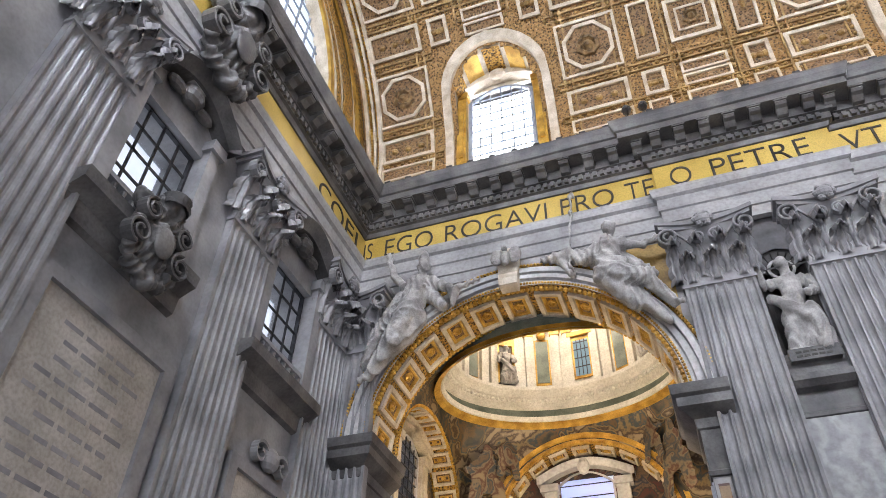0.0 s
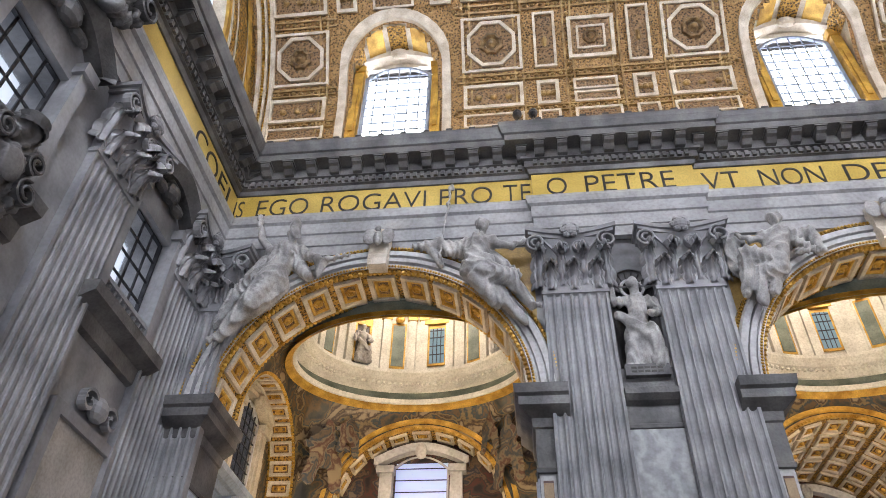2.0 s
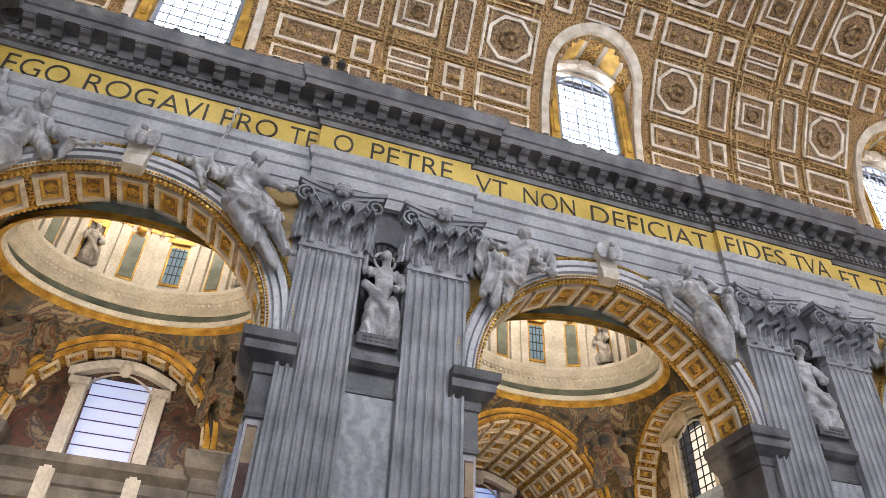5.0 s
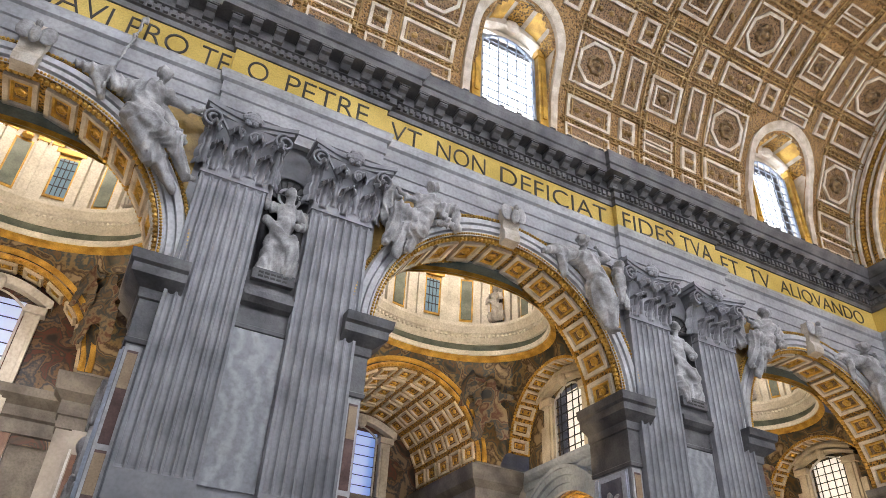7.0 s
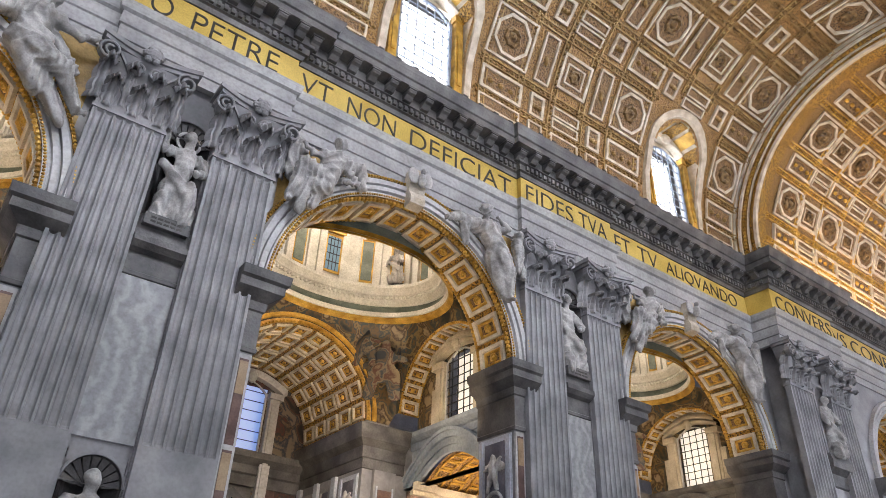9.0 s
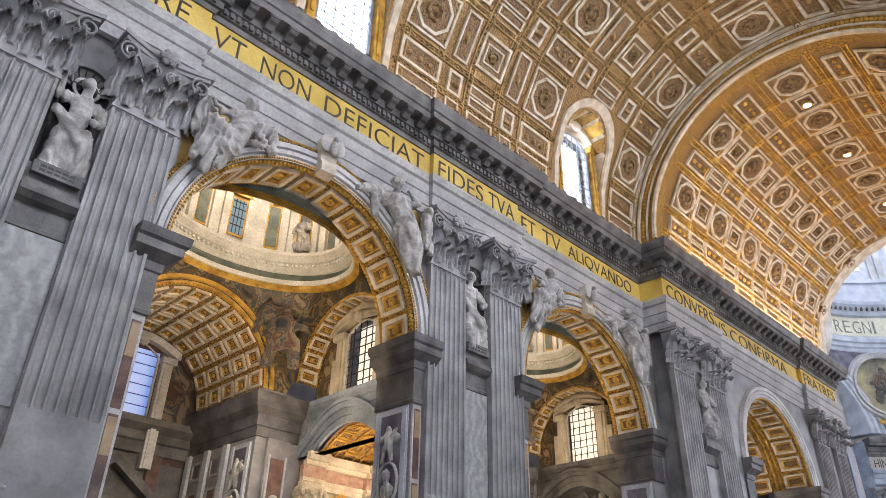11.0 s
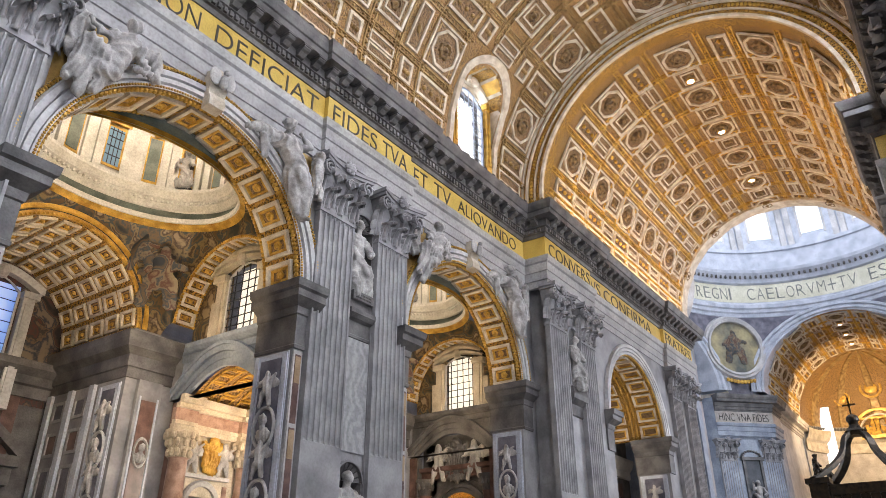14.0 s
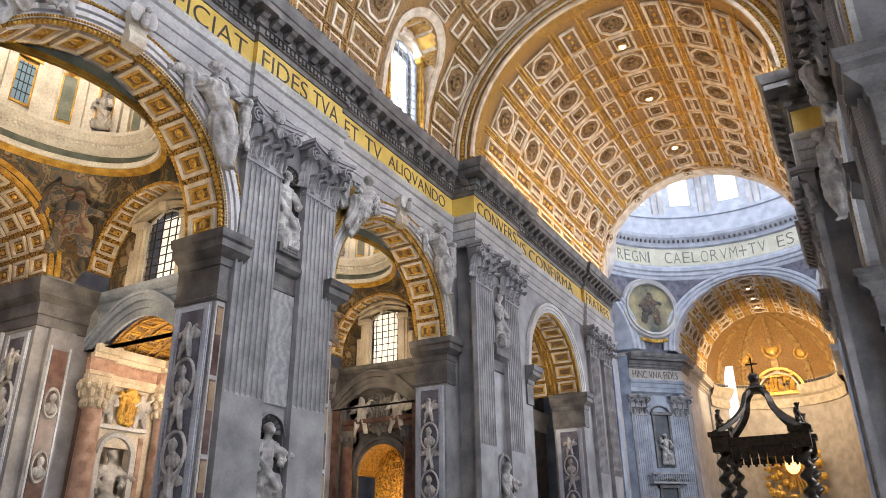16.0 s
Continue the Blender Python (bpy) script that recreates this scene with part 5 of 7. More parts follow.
def dark_monument(xl, bay):
    """Dark wall monument with winged figures over a gilded arched recess."""
    g = Geo()
    n = 24
    arc = [(2.25 * math.cos(math.pi * i / n), 6.9 + 2.3 * math.sin(math.pi * i / n)) for i in range(n + 1)]
    g.grid([[(xl + 1.0, YC + y, z) for y, z in arc], [(xl + 1.0, YC + y * 1.55, 13.6) for y, z in arc]])
    for q in (-1, 1):
        g.box(xl + 1.0, YC + q * 2.25, 0, xl + 1.1, YC + q * 3.6, 13)
    part("monument_wall", g, DARK, bay, "dark marble monument wall")
    g = Geo()
    g.grid([[(xl + x, YC + y * k, 6.9 + (z - 6.9) * k) for y, z in arc] for x, k in ((1.0, 1.0), (3.4, 0.98))])
    part("passage_vault", g, ARCHGOLD, bay, "bright gilded passage vault")
    g = Geo()
    g.add([(xl + 3.4, YC + y, z) for y, z in arc] + [(xl + 3.4, YC - 2.25, 0), (xl + 3.4, YC + 2.25, 0)], [tuple(range(n + 3))])
    part("recess_back", g, ARCHGOLD, bay, "gilded carved back of the recess")
    g = Geo()
    for k in range(5):
        g.ball((xl + 3.3, YC - 1.3 + 0.65 * k, 7.6 + 0.6 * math.sin(math.pi * k / 4)), (0.12, 0.22, 0.22), 5)
    part("recess_bosses", g, GILD, bay)
    for r0, o in ((2.25, 0.15), (2.6, 0.3), (2.95, 0.1)):
        g = Geo()
        rows = []
        for i in range(25):
            a = math.pi * i / 24
            rows.append([(xl + 1.0 - e, YC + r * math.cos(a), 6.9 + r * math.sin(a)) for r, e in ((r0, 0), (r0, o), (r0 + 0.3, o), (r0 + 0.32, 0))])
        g.grid(rows, 0, True)
        part("recess_moulding", g, DARK, bay)
    for q in (-1, 1):
        g = Geo()
        g.lathe(xl + 0.4, YC + q * 2.95, [(0.6, 0), (0.5, 0.8), (0.5, 4), (0.42, 8.8), (0.5, 9.0)], 18)
        g.smooth = True
        part("column", g, UMBER, bay, "dark polished column")
        g = Geo()
        g.lathe(xl + 0.4, YC + q * 2.95, [(0.42, 8.9), (0.5, 9.4), (0.7, 10.0), (0.8, 10.2), (0, 10.2)], 12)
        for k in range(9):
            an = k * math.pi / 4.5
            g.ball((xl + 0.4 + 0.6 * math.cos(an), YC + q * 2.95 + 0.6 * math.sin(an), 9.7), (0.16, 0.16, 0.34), 4)
        part("column_capital", g, DARK, bay)
        ob = part("relief_cherub", PUTTO, None, bay, "winged stone figure")
        ob.matrix_basis = pose(xl + 0.6, YC + q * 1.7, 11.0, 0, 0, -90) @ Matrix.Scale(1.7, 4)
    ob = part("scrollwork", CART, None, bay)
    ob.matrix_basis = pose(xl + 0.8, YC, 11.3, 0, 0, -90) @ Matrix.Scale(0.95, 4)
    g = Geo()
    g.sweep([(xl + 1.0, YC + 3.5), (xl + 1.0, YC - 3.5)], [(0, 10.2), (0.5, 10.25), (0.5, 10.7), (0.8, 10.8), (0.85, 11.1), (0, 11.2)])
    part("monument_entablature", g, UMBER, bay)


def aisle(xc, depth, wing):
    ax = xc + 0.5
    hx, hy = 6.7, 4.85
    rb, rs, sps = 4.75, 4.4, 16.35
    yb, y0 = CY + hy, BACK + 2.6
    bay = thing("aisle_bay", "gilded aisle bay with a mosaic pendentive dome", "aisle bay", "aisle bays", "structure")
    # pendentives
    g = Geo()
    rows = [[], [], [], []]
    n = 120
    for i in range(n + 1):
        a = -0.55 + (math.pi + 1.1) * i / n
        ca, sa = math.cos(a), math.sin(a)
        k = min(hx / max(abs(ca), 1e-6), hy / max(abs(sa), 1e-6))
        bx, by = k * ca, k * sa
        if abs(abs(by) - hy) < 1e-6:
            z = SP2 + (math.sqrt(max(rb ** 2 - bx ** 2, 0)))
        else:
            z = sps + (math.sqrt(max(rs ** 2 - by ** 2, 0)))
        tx, ty = RX * ca, RY * sa
        for j, t in enumerate((0, 0.35, 0.7, 1)):
            b = t ** 1.5
            rows[j].append((ax + bx + (tx - bx) * b, CY + by + (ty - by) * b, z + (ZR - z) * math.sin(t * math.pi / 2)))
    g.grid(rows)
    g.smooth = True
    part("pendentives", g, MOSAIC, bay, "dark gold mosaic pendentives with figures")
    for d in (-1, 1):
        for u, v, z, sc in ((4.9, 3.55, 16.6, 0.95), (3.9, 4.25, 18.7, 0.6)):
            ob = part("mosaic_figure", SEATED, None, bay, "seated mosaic figure")
            ob.matrix_basis = Matrix.Translation((ax + d * u, CY + v, z)) @ Matrix.Rotation(-d * 0.75, 4, 'Z') @ Matrix.Diagonal((sc, 0.12, sc, 1))
    for r0, q in ((rb + 0.34, 0), ):
        g = Geo()
        g.arc(ax, SP2, [(r0, yb - 0.05), (r0 + 0.05, yb - 0.16), (r0 + 0.28, yb - 0.16), (r0 + 0.33, yb - 0.05)])
        part("gold_band", g, GILD, bay)
    # ring mouldings under the drum
    for name, prof, mat in (("gold_ring", [(1.03, ZR - 0.35), (0.98, ZR - 0.2), (0.97, ZR + 0.05), (1.02, ZR + 0.1)], GILD),
                            ("carved_ring", [(1.02, ZR + 0.1), (1.0, ZR + 0.12), (1.0, ZR + 0.95), (1.03, ZR + 1.0)], DARKGREEN),
                            ("white_cornice", [(1.02, ZR + 0.75), (0.97, ZR + 0.8), (0.95, ZR + 1.2), (0.9, ZR + 1.35), (0.86, ZR + 1.75), (0.86, ZR + 1.95), (0.97, ZR + 2.0)], DRUMW),
                            ("white_band", [(0.985, ZR - 0.05), (0.955, ZR - 0.02), (0.95, ZR + 0.25), (1.0, ZR + 0.32)], DRUMW)):
        g = Geo()
        g.lathe(ax, CY, [(r * RX, z) for r, z in prof], 72, 0, ey=RY / RX)
        g.smooth = False
        part(name, g, mat, bay)
    g = Geo()
    for j in range(110):
        a = 2 * math.pi * j / 110
        g.ball((ax + RX * 0.915 * math.cos(a), CY + RY * 0.915 * math.sin(a), ZR + 1.15), (0.12, 0.12, 0.12), 3)
    part("ring_beads", g, DRUMW, bay)["kind"] = "stuff"
    # drum
    zd, zt = ZR + 1.95, ZR + 6.6
    g = Geo()
    g.lathe(ax, CY, [(RX * 0.97, zd - 0.3), (RX * 0.97, zt), (RX * 0.9, zt + 0.1), (RX * 0.88, zt + 0.5), (RX * 0.95, zt + 0.6)], 72, 0, ey=RY / RX)
    part("drum_wall", g, DRUMW, bay, "cream stucco drum wall")
    g = Geo()
    rows = []
    for k in range(13):
        b = math.pi / 2 * k / 12
        rows.append([(ax + RX * 0.95 * math.cos(b) * math.cos(2 * math.pi * j / 48), CY + RY * 0.95 * math.cos(b) * math.sin(2 * math.pi * j / 48), zt + 0.5 + 5.0 * math.sin(b)) for j in range(48)])
    g.grid(rows, 0, True)
    part("dome_shell", g, GOLD, bay, "gilded mosaic dome shell")
    N = 16
    for j in range(N):
        a = 2 * math.pi * (j + 0.5) / N + 0.06
        if math.sin(a) < -0.55:
            continue
        def at(da, q):
            return (ax + RX * q * math.cos(a + da), CY + RY * q * math.sin(a + da))
        def slab(name, d0, d1, z0, z1, q, mat, th=0.05):
            gg = Geo()
            aa = [at(d0 + (d1 - d0) * e / 2, q) for e in range(3)]
            bb = [at(d0 + (d1 - d0) * e / 2, q + th) for e in range(3)]
            pl = aa + bb[::-1]
            gg.grid([[(x, y, z0) for x, y in pl], [(x, y, z1) for x, y in pl]], 0, True)
            gg.add([(x, y, z0) for x, y in pl], [tuple(range(6))])
            gg.add([(x, y, z1) for x, y in pl], [tuple(range(6))])
            return part(name, gg, mat, bay)
        for d in (-0.135, 0.135):
            slab("drum_pilaster", d - 0.04, d + 0.04, zd, zt - 0.5, 0.93, DRUMW)
            slab("pilaster_capital", d - 0.05, d + 0.05, zt - 0.9, zt - 0.4, 0.92, GILD)
        slab("drum_entablature", -0.2, 0.2, zt - 0.4, zt, 0.91, GILD, 0.08)
        if j % 4 == 3:
            slab("window_frame", -0.1, 0.1, zd + 0.5, zd + 3.3, 0.95, GILD, 0.03)
            slab("window_glass", -0.075, 0.075, zd + 0.65, zd + 3.1, 0.945, SKYBLUE, 0.02)
            for e in (-0.04, 0, 0.04):
                slab("glazing_bar", e - 0.004, e + 0.004, zd + 0.65, zd + 3.1, 0.938, IRON, 0.006)
            for z in (1.2, 1.8, 2.4, 2.9):
                slab("glazing_bar", -0.075, 0.075, zd + z, zd + z + 0.06, 0.938, IRON, 0.006)
            slab("window_head", -0.13, 0.13, zd + 3.4, zd + 3.7, 0.92, GILD)
        elif j % 4 == 1:
            # dark slab paints the hollow's shade on the drum wall
            slab("niche_shade_sheet", -0.075, 0.075, zd + 0.4, zd + 3.0, 0.955, DARK, 0.02)
            slab("niche_frame", -0.1, -0.075, zd + 0.4, zd + 3.2, 0.93, GILD)
            slab("niche_frame", 0.075, 0.1, zd + 0.4, zd + 3.2, 0.93, GILD)
            slab("niche_frame", -0.1, 0.1, zd + 3.0, zd + 3.5, 0.93, GILD)
            ob = part("drum_statue", NICHE_B, None)
            ob.matrix_basis = Matrix.Translation((*at(0, 0.91), zd + 0.35)) @ Matrix.Rotation(a - math.pi / 2, 4, 'Z') @ Matrix.Scale(0.6, 4)
            tagged(ob, "small white statue in a niche of an aisle dome", "statue", "dome statues")
        else:
            slab("drum_panel", -0.06, 0.06, zd + 0.5, zd + 3.4, 0.955, DARKGREEN, 0.02)
            slab("panel_frame", -0.075, 0.075, zd + 0.35, zd + 3.55, 0.962, GILD, 0.02)
            gg = Geo()
            x, y = at(0, 0.93)
            gg.ball((x, y, zd + 3.75), (0.3, 0.2, 0.25), 5)
            part("panel_garland", gg, GILD, bay)
    # back arch (towards +y) and side arches (along x), with coffered soffits
    def coffered(g, mp, u0, u1, r, nu, nv):
        g.grid([[mp(u, math.pi * i / 40, 0.0) for u in (u0, u1)] for i in range(41)], 3)
        for iu in range(nu):
            uc = u0 + (u1 - u0) * (iu + 0.5) / nu
            ru = (u1 - u0) / nu * 0.40
            for k in range(nv):
                v = math.pi * (k + 0.5) / nv
                rv = math.pi * r / nv * 0.38
                f = lambda q, h: [(uc - ru + q, v - (rv - q) / r, h), (uc + ru - q, v - (rv - q) / r, h), (uc + ru - q, v + (rv - q) / r, h), (uc - ru + q, v + (rv - q) / r, h)]
                g.rings(mp, [f(0, 0), f(0, 0.16), f(0.15, 0.16), f(0.18, 0.03)], 0, 2)
                g.rings(mp, [f(0.26, 0.03), f(0.26, 0.1), f(0.31, 0.1), f(0.33, 0.03)], 1)
                g.ball(mp(uc, v, 0.06), (0.15, 0.15, 0.15), 4, 1)
    mpb = lambda u, v, h: (ax - (rb - h) * math.cos(v), yb + u, SP2 + (rb - h) * math.sin(v))
    g = Geo()
    coffered(g, mpb, 0, depth, rb, max(1, round(depth / 1.6)), 11)
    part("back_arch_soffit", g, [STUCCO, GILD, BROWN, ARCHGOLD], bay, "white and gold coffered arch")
    g = Geo()
    g.arc(ax, SP2, [(rb - 0.02, yb - 0.02), (rb - 0.02, yb - 0.14), (rb + 0.12, yb - 0.16), (rb + 0.22, yb - 0.1), (rb + 0.3, yb - 0.02)])
    for k in range(64):
        v = math.pi * (k + 0.5) / 64
        g.ball((ax + (rb + 0.06) * math.cos(v), yb - 0.16, SP2 + (rb + 0.06) * math.sin(v)), (0.08, 0.08, 0.08), 3)
    part("back_arch_rim", g, GILD, bay, "gilded beaded rim")
    ye = yb + depth
    # lunette with a window and painted sides
    g = Geo()
    pts = [(ax + rb * math.cos(math.pi * i / 30), SP2 - (0 if 0 < i < 30 else 0) + rb * math.sin(math.pi * i / 30)) for i in range(31)]
    ww, wh = 1.65, 18.9
    for i in range(30):
        (xa, za), (xb_, zb) = pts[i], pts[i + 1]
        lo = 12.0
        if abs((xa + xb_) / 2 - ax) < ww:
            lo = wh
        if min(za, zb) > lo or lo == 12.0:
            g.add([(xa, ye, za), (xb_, ye, zb), (xb_, ye, lo), (xa, ye, lo)], [(0, 1, 2, 3)])
    part("lunette_painting", g, PAINT, bay, "dark painted lunette with robed figures")
    win = grid_window("aisle_window", "tall arched aisle window with pale blue panes", 3.2, 4.0, 1, 6, True, pose(ax - 0.1, ye + 0.02, 14.6), 0.12, 0.04, None, WELLSKY)
    g = Geo()
    # added glowing card in place of a sunlit opening, brightens the chapel vault
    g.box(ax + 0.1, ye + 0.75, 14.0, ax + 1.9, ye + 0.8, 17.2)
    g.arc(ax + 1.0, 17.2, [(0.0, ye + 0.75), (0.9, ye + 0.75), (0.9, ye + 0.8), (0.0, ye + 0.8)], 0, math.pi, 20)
    part("well_glow_card", g, WELLSUN, win, "glowing card standing in for a sunlit opening beyond the window")
    g = Geo()
    for q in (-1, 1):
        g.box(ax + q * 1.6, ye - 0.45, 11.5, ax + q * 2.3, ye + 0.1, 18.3)
        g.box(ax + q * 1.75, ye - 0.53, 11.5, ax + q * 2.1, ye - 0.45, 17.8)
        g.box(ax + q * 1.5, ye - 0.6, 18.2, ax + q * 2.5, ye + 0.1, 18.6)
    pl = [(-2.4, 18.6)] + [(-2.4 + 4.8 * i / 14, 18.7 + 0.75 * math.sin(math.pi * i / 14)) for i in range(15)] + [(2.4, 18.6)]
    po = [(-2.65, 18.6)] + [(-2.65 + 5.3 * i / 14, 19.0 + 0.85 * math.sin(math.pi * i / 14)) for i in range(15)] + [(2.65, 18.6)]
    g.grid([[(ax + x, ye, z) for x, z in pl], [(ax + x, ye - 0.55, z) for x, z in pl], [(ax + x, ye - 0.7, z) for x, z in po], [(ax + x, ye, z) for x, z in po]])
    g.ball((ax, ye - 0.65, 19.35), (0.35, 0.25, 0.5), 5)
    part("window_surround", g, PALE, bay, "pale stone window surround with a curved pediment")
    for d in (-1, 1):
        xs = ax + d * hx
        mps = lambda u, v, h: (xs + d * u, CY - (rs - h) * math.cos(v), sps + (rs - h) * math.sin(v))
        g = Geo()
        coffered(g, mps, 0.0, 1.5, rs, 1, 13)
        for k in range(70):
            for u in (0.08, 1.42):
                g.ball(mps(u, math.pi * (k + 0.5) / 70, 0.07), (0.1, 0.1, 0.1), 3, 1)
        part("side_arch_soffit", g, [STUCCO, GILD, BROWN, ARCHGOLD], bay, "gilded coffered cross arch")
        xl = xs + d * 1.5
        g = Geo()
        for i in range(24):
            a0, a1 = math.pi * i / 24, math.pi * (i + 1) / 24
            zl = 19.4 if abs(rs * math.cos((a0 + a1) / 2)) < 1.35 else 15
            g.add([(xl, CY - rs * math.cos(a0), sps + rs * math.sin(a0)), (xl, CY - rs * math.cos(a1), sps + rs * math.sin(a1)), (xl, CY - rs * math.cos(a1), zl), (xl, CY - rs * math.cos(a0), zl)], [(0, 1, 2, 3)])
        part("side_lunette", g, MOSAIC, bay, "painted side lunette")
        # pale aedicule round the side window
        g = Geo()
        for q in (-1, 1):
            ya, yz = CY + q * 1.42, CY + q * 2.25
            g.box(xl - d * 0.3, ya, 15.2, xl + d * 0.02, yz, 18.9)
            g.box(xl - d * 0.42, CY + q * 1.62, 15.2, xl - d * 0.3, CY + q * 2.05, 18.7)
            g.box(xl - d * 0.5, CY + q * 1.4, 18.7, xl, CY + q * 2.45, 19.15)
            g.box(xl - d * 0.2, CY + q * 2.25, 15.2, xl, CY + q * 2.7, 17.6)
        for k, (o, zz) in enumerate(((0.5, 19.15), (0.62, 19.5), (0.4, 19.75))):
            w = 2.45 - 0.12 * k
            pl = [(-w + 2 * w * i / 14, zz + 0.62 * math.sin(math.pi * i / 14)) for i in range(15)]
            g.grid([[(xl, CY + y, z) for y, z in pl], [(xl - d * o, CY + y, z) for y, z in pl], [(xl - d * o, CY + y, z + 0.22) for y, z in pl], [(xl, CY + y, z + 0.25) for y, z in pl]])
        g.ball((xl - d * 0.5, CY, 19.75), (0.3, 0.38, 0.42), 5)
        part("side_window_surround", g, CREAM, bay, "cream stone window surround with a curved pediment")
        grid_window("aisle_window", "arched side window with small leaded panes", 2.85, 3.7, 5, 7, True, pose(xl - d * 0.05, CY, 15.3, 0, 0, -90 * d), 0.12, 0.05, None, WARMSKY)
        # entablature under the lunette, and the segmental arch on it
        g = Geo()
        path = [(xl, y0), (xl, yb + 0.3)] if d < 0 else [(xl, yb + 0.3), (xl, y0)]
        g.sweep(path, [(0, 14.3), (0.1, 14.35), (0.12, 14.75), (0.3, 14.8), (0.55, 15.0), (0.6, 15.25), (0, 15.3)])
        part("side_entablature", g, BLUE if wing < 2 else DARK, bay, "moulded entablature under the lunette")
        seg = lambda r, w: [(w * (i / 12 - 1), 11.95 + (1.5 + r) * math.cos(math.pi / 2 * (i / 12 - 1))) for i in range(25)]
        for r0, r1, o in ((0.0, 0.4, 0.2), (0.4, 0.8, 0.3), (0.8, 1.15, 0.5), (1.15, 1.35, 0.6)):
            g = Geo()
            a, b = seg(r0, HW + r0), seg(r1, HW + r1)
            g.grid([[(xl, YC + y, z) for y, z in a], [(xl - d * o, YC + y, z) for y, z in a], [(xl - d * o, YC + y, z) for y, z in b], [(xl, YC + y, z) for y, z in b]], 0, True)
            part("segmental_moulding", g, BLUE if wing < 2 else DARK, bay, "curved moulding of the segmental arch")
        g = Geo()
        a = seg(0.2, HW + 0.2)
        g.grid([[(xl + d * 0.02, YC + y, z) for y, z in a], [(xl + d * 0.02, YC + y, 14.6) for y, z in a]])
        for q in (-1, 1):
            g.box(xl + d * 0.02, YC + q * (HW + 0.2), 11.9, xl + d * 0.4, YC + q * (HW + 1.6), 14.6)
        part("tympanum", g, BLUE if wing < 2 else DARK, bay)
        for q in (-1, 1):
            g = Geo()
            g.box(xl, YC + q * HW, 0, xl + d * 0.5, YC + q * (HW + 1.6), 11.9)
            part("side_wall", g, DARK, bay)
            g = Geo()
            g.box(xl - d * 0.25, YC + q * (HW + 0.1), 0, xl, YC + q * (HW + 0.7), 11.9)
            part("side_pilaster", g, UMBER, bay)
        if d > 0 and wing < 2:
            passage(xl, bay)
        elif d > 0:
            dark_monument(xl, bay)
        else:
            g = Geo()
            g.box(xl + d * 1.4, YC - HW, 0, xl + d * 1.6, YC + HW, 14)
            part("side_wall", g, DARK, bay)
    # back wall: cornice, red panels and pilasters below the lunette
    g = Geo()
    g.sweep([(ax - hx - 1.5, ye), (ax + hx + 1.5, ye)], [(0, 12.4), (0.15, 12.45), (0.15, 13.1), (0.3, 13.2), (0.3, 13.7), (0.7, 14.1), (0.75, 14.5), (0, 14.6)])
    part("back_cornice", g, DARK, bay)
    g = Geo()
    g.box(ax - hx - 1.5, ye + 0.2, 0, ax + hx + 1.5, ye + 0.5, 14.5)
    part("back_wall", g, DARK, bay)
    g = Geo()
    for q in (-1, 1):
        g.add([(ax + q * 3.4, ye - 0.05, 9.0), (ax, ye - 0.05, 11.5), (ax, ye - 0.8, 11.5), (ax + q * 3.4, ye - 0.8, 9.0), (ax + q * 3.6, ye - 0.8, 9.5), (ax, ye - 0.8, 12.1), (ax, ye - 0.05, 12.1), (ax + q * 3.6, ye - 0.05, 9.5)], [(0, 1, 2, 3), (3, 2, 5, 4), (4, 5, 6, 7)])
    g.box(ax - 3.6, ye - 0.8, 8.4, ax + 3.6, ye + 0.1, 9.0)
    g.box(ax - 3.4, ye - 0.5, 7.4, ax + 3.4, ye + 0.1, 8.4)
    part("altar_pediment", g, DARK, bay)
    for q in (-1, 1):
        for u in (2.6, 5.2):
            g = Geo()
            g.box(ax + q * u - 0.4, ye - 0.2, 0, ax + q * u + 0.4, ye + 0.21, 12.4)
            part("back_pilaster", g, UMBER if u < 4 else DARK, bay)
    # spandrel filling between arches and walls
    g = Geo()
    for q in (-1, 1):
        g.box(ax + q * rb, yb, 0, ax + q * (hx + 1.6), ye, SP2)
    part("bay_pier", g, GREY, bay)
    for q in (-1, 1):
        g = Geo()
        xa, xz = ax + q * (rb + 0.02), ax + q * (hx + 0.9)
        path = [(xa, ye), (xa, yb - 0.02), (xz, yb - 0.02)] if q > 0 else [(xz, yb - 0.02), (xa, yb - 0.02), (xa, ye)]
        g.sweep(path, [(-0.1, 12.7), (0.1, 12.75), (0.1, 13.3), (0.2, 13.35), (0.2, 14.0), (0.6, 14.35), (0.7, 14.8), (0.75, 15.2), (-0.1, 15.25)])
        part("pier_cornice", g, DARK, bay)
        g = Geo()
        xm = (xa + xz) / 2
        g.box(xm - 0.75, yb - 0.3, 0, xm + 0.75, yb - 0.02, 12.7)
        part("pier_pilaster", g, GREY, bay)
        g = Geo()
        g.box(xm - 0.45, yb - 0.34, 1.5, xm + 0.45, yb - 0.3, 11.6)
        part("pier_panel", g, UMBER, bay, "dark mottled red marble panel")
        for e in (-1, 1):
            g = Geo()
            g.box(xm + e * 0.5, yb - 0.36, 1.3, xm + e * 0.6, yb - 0.3, 11.8)
            part("panel_border", g, PALEBLUE, bay)
        if depth > 2:
            jamb(xa - q * 0.01, -q, yb + 0.3, yb + 2.4, 1)
            for yy in (yb + 2.75, yb + 5.0, yb + 7.3):
                g = Geo()
                g.box(xa - q * 0.22, yy, 0, xa, yy + 0.5, 12.7)
                part("wall_strip", g, PALEBLUE, bay)
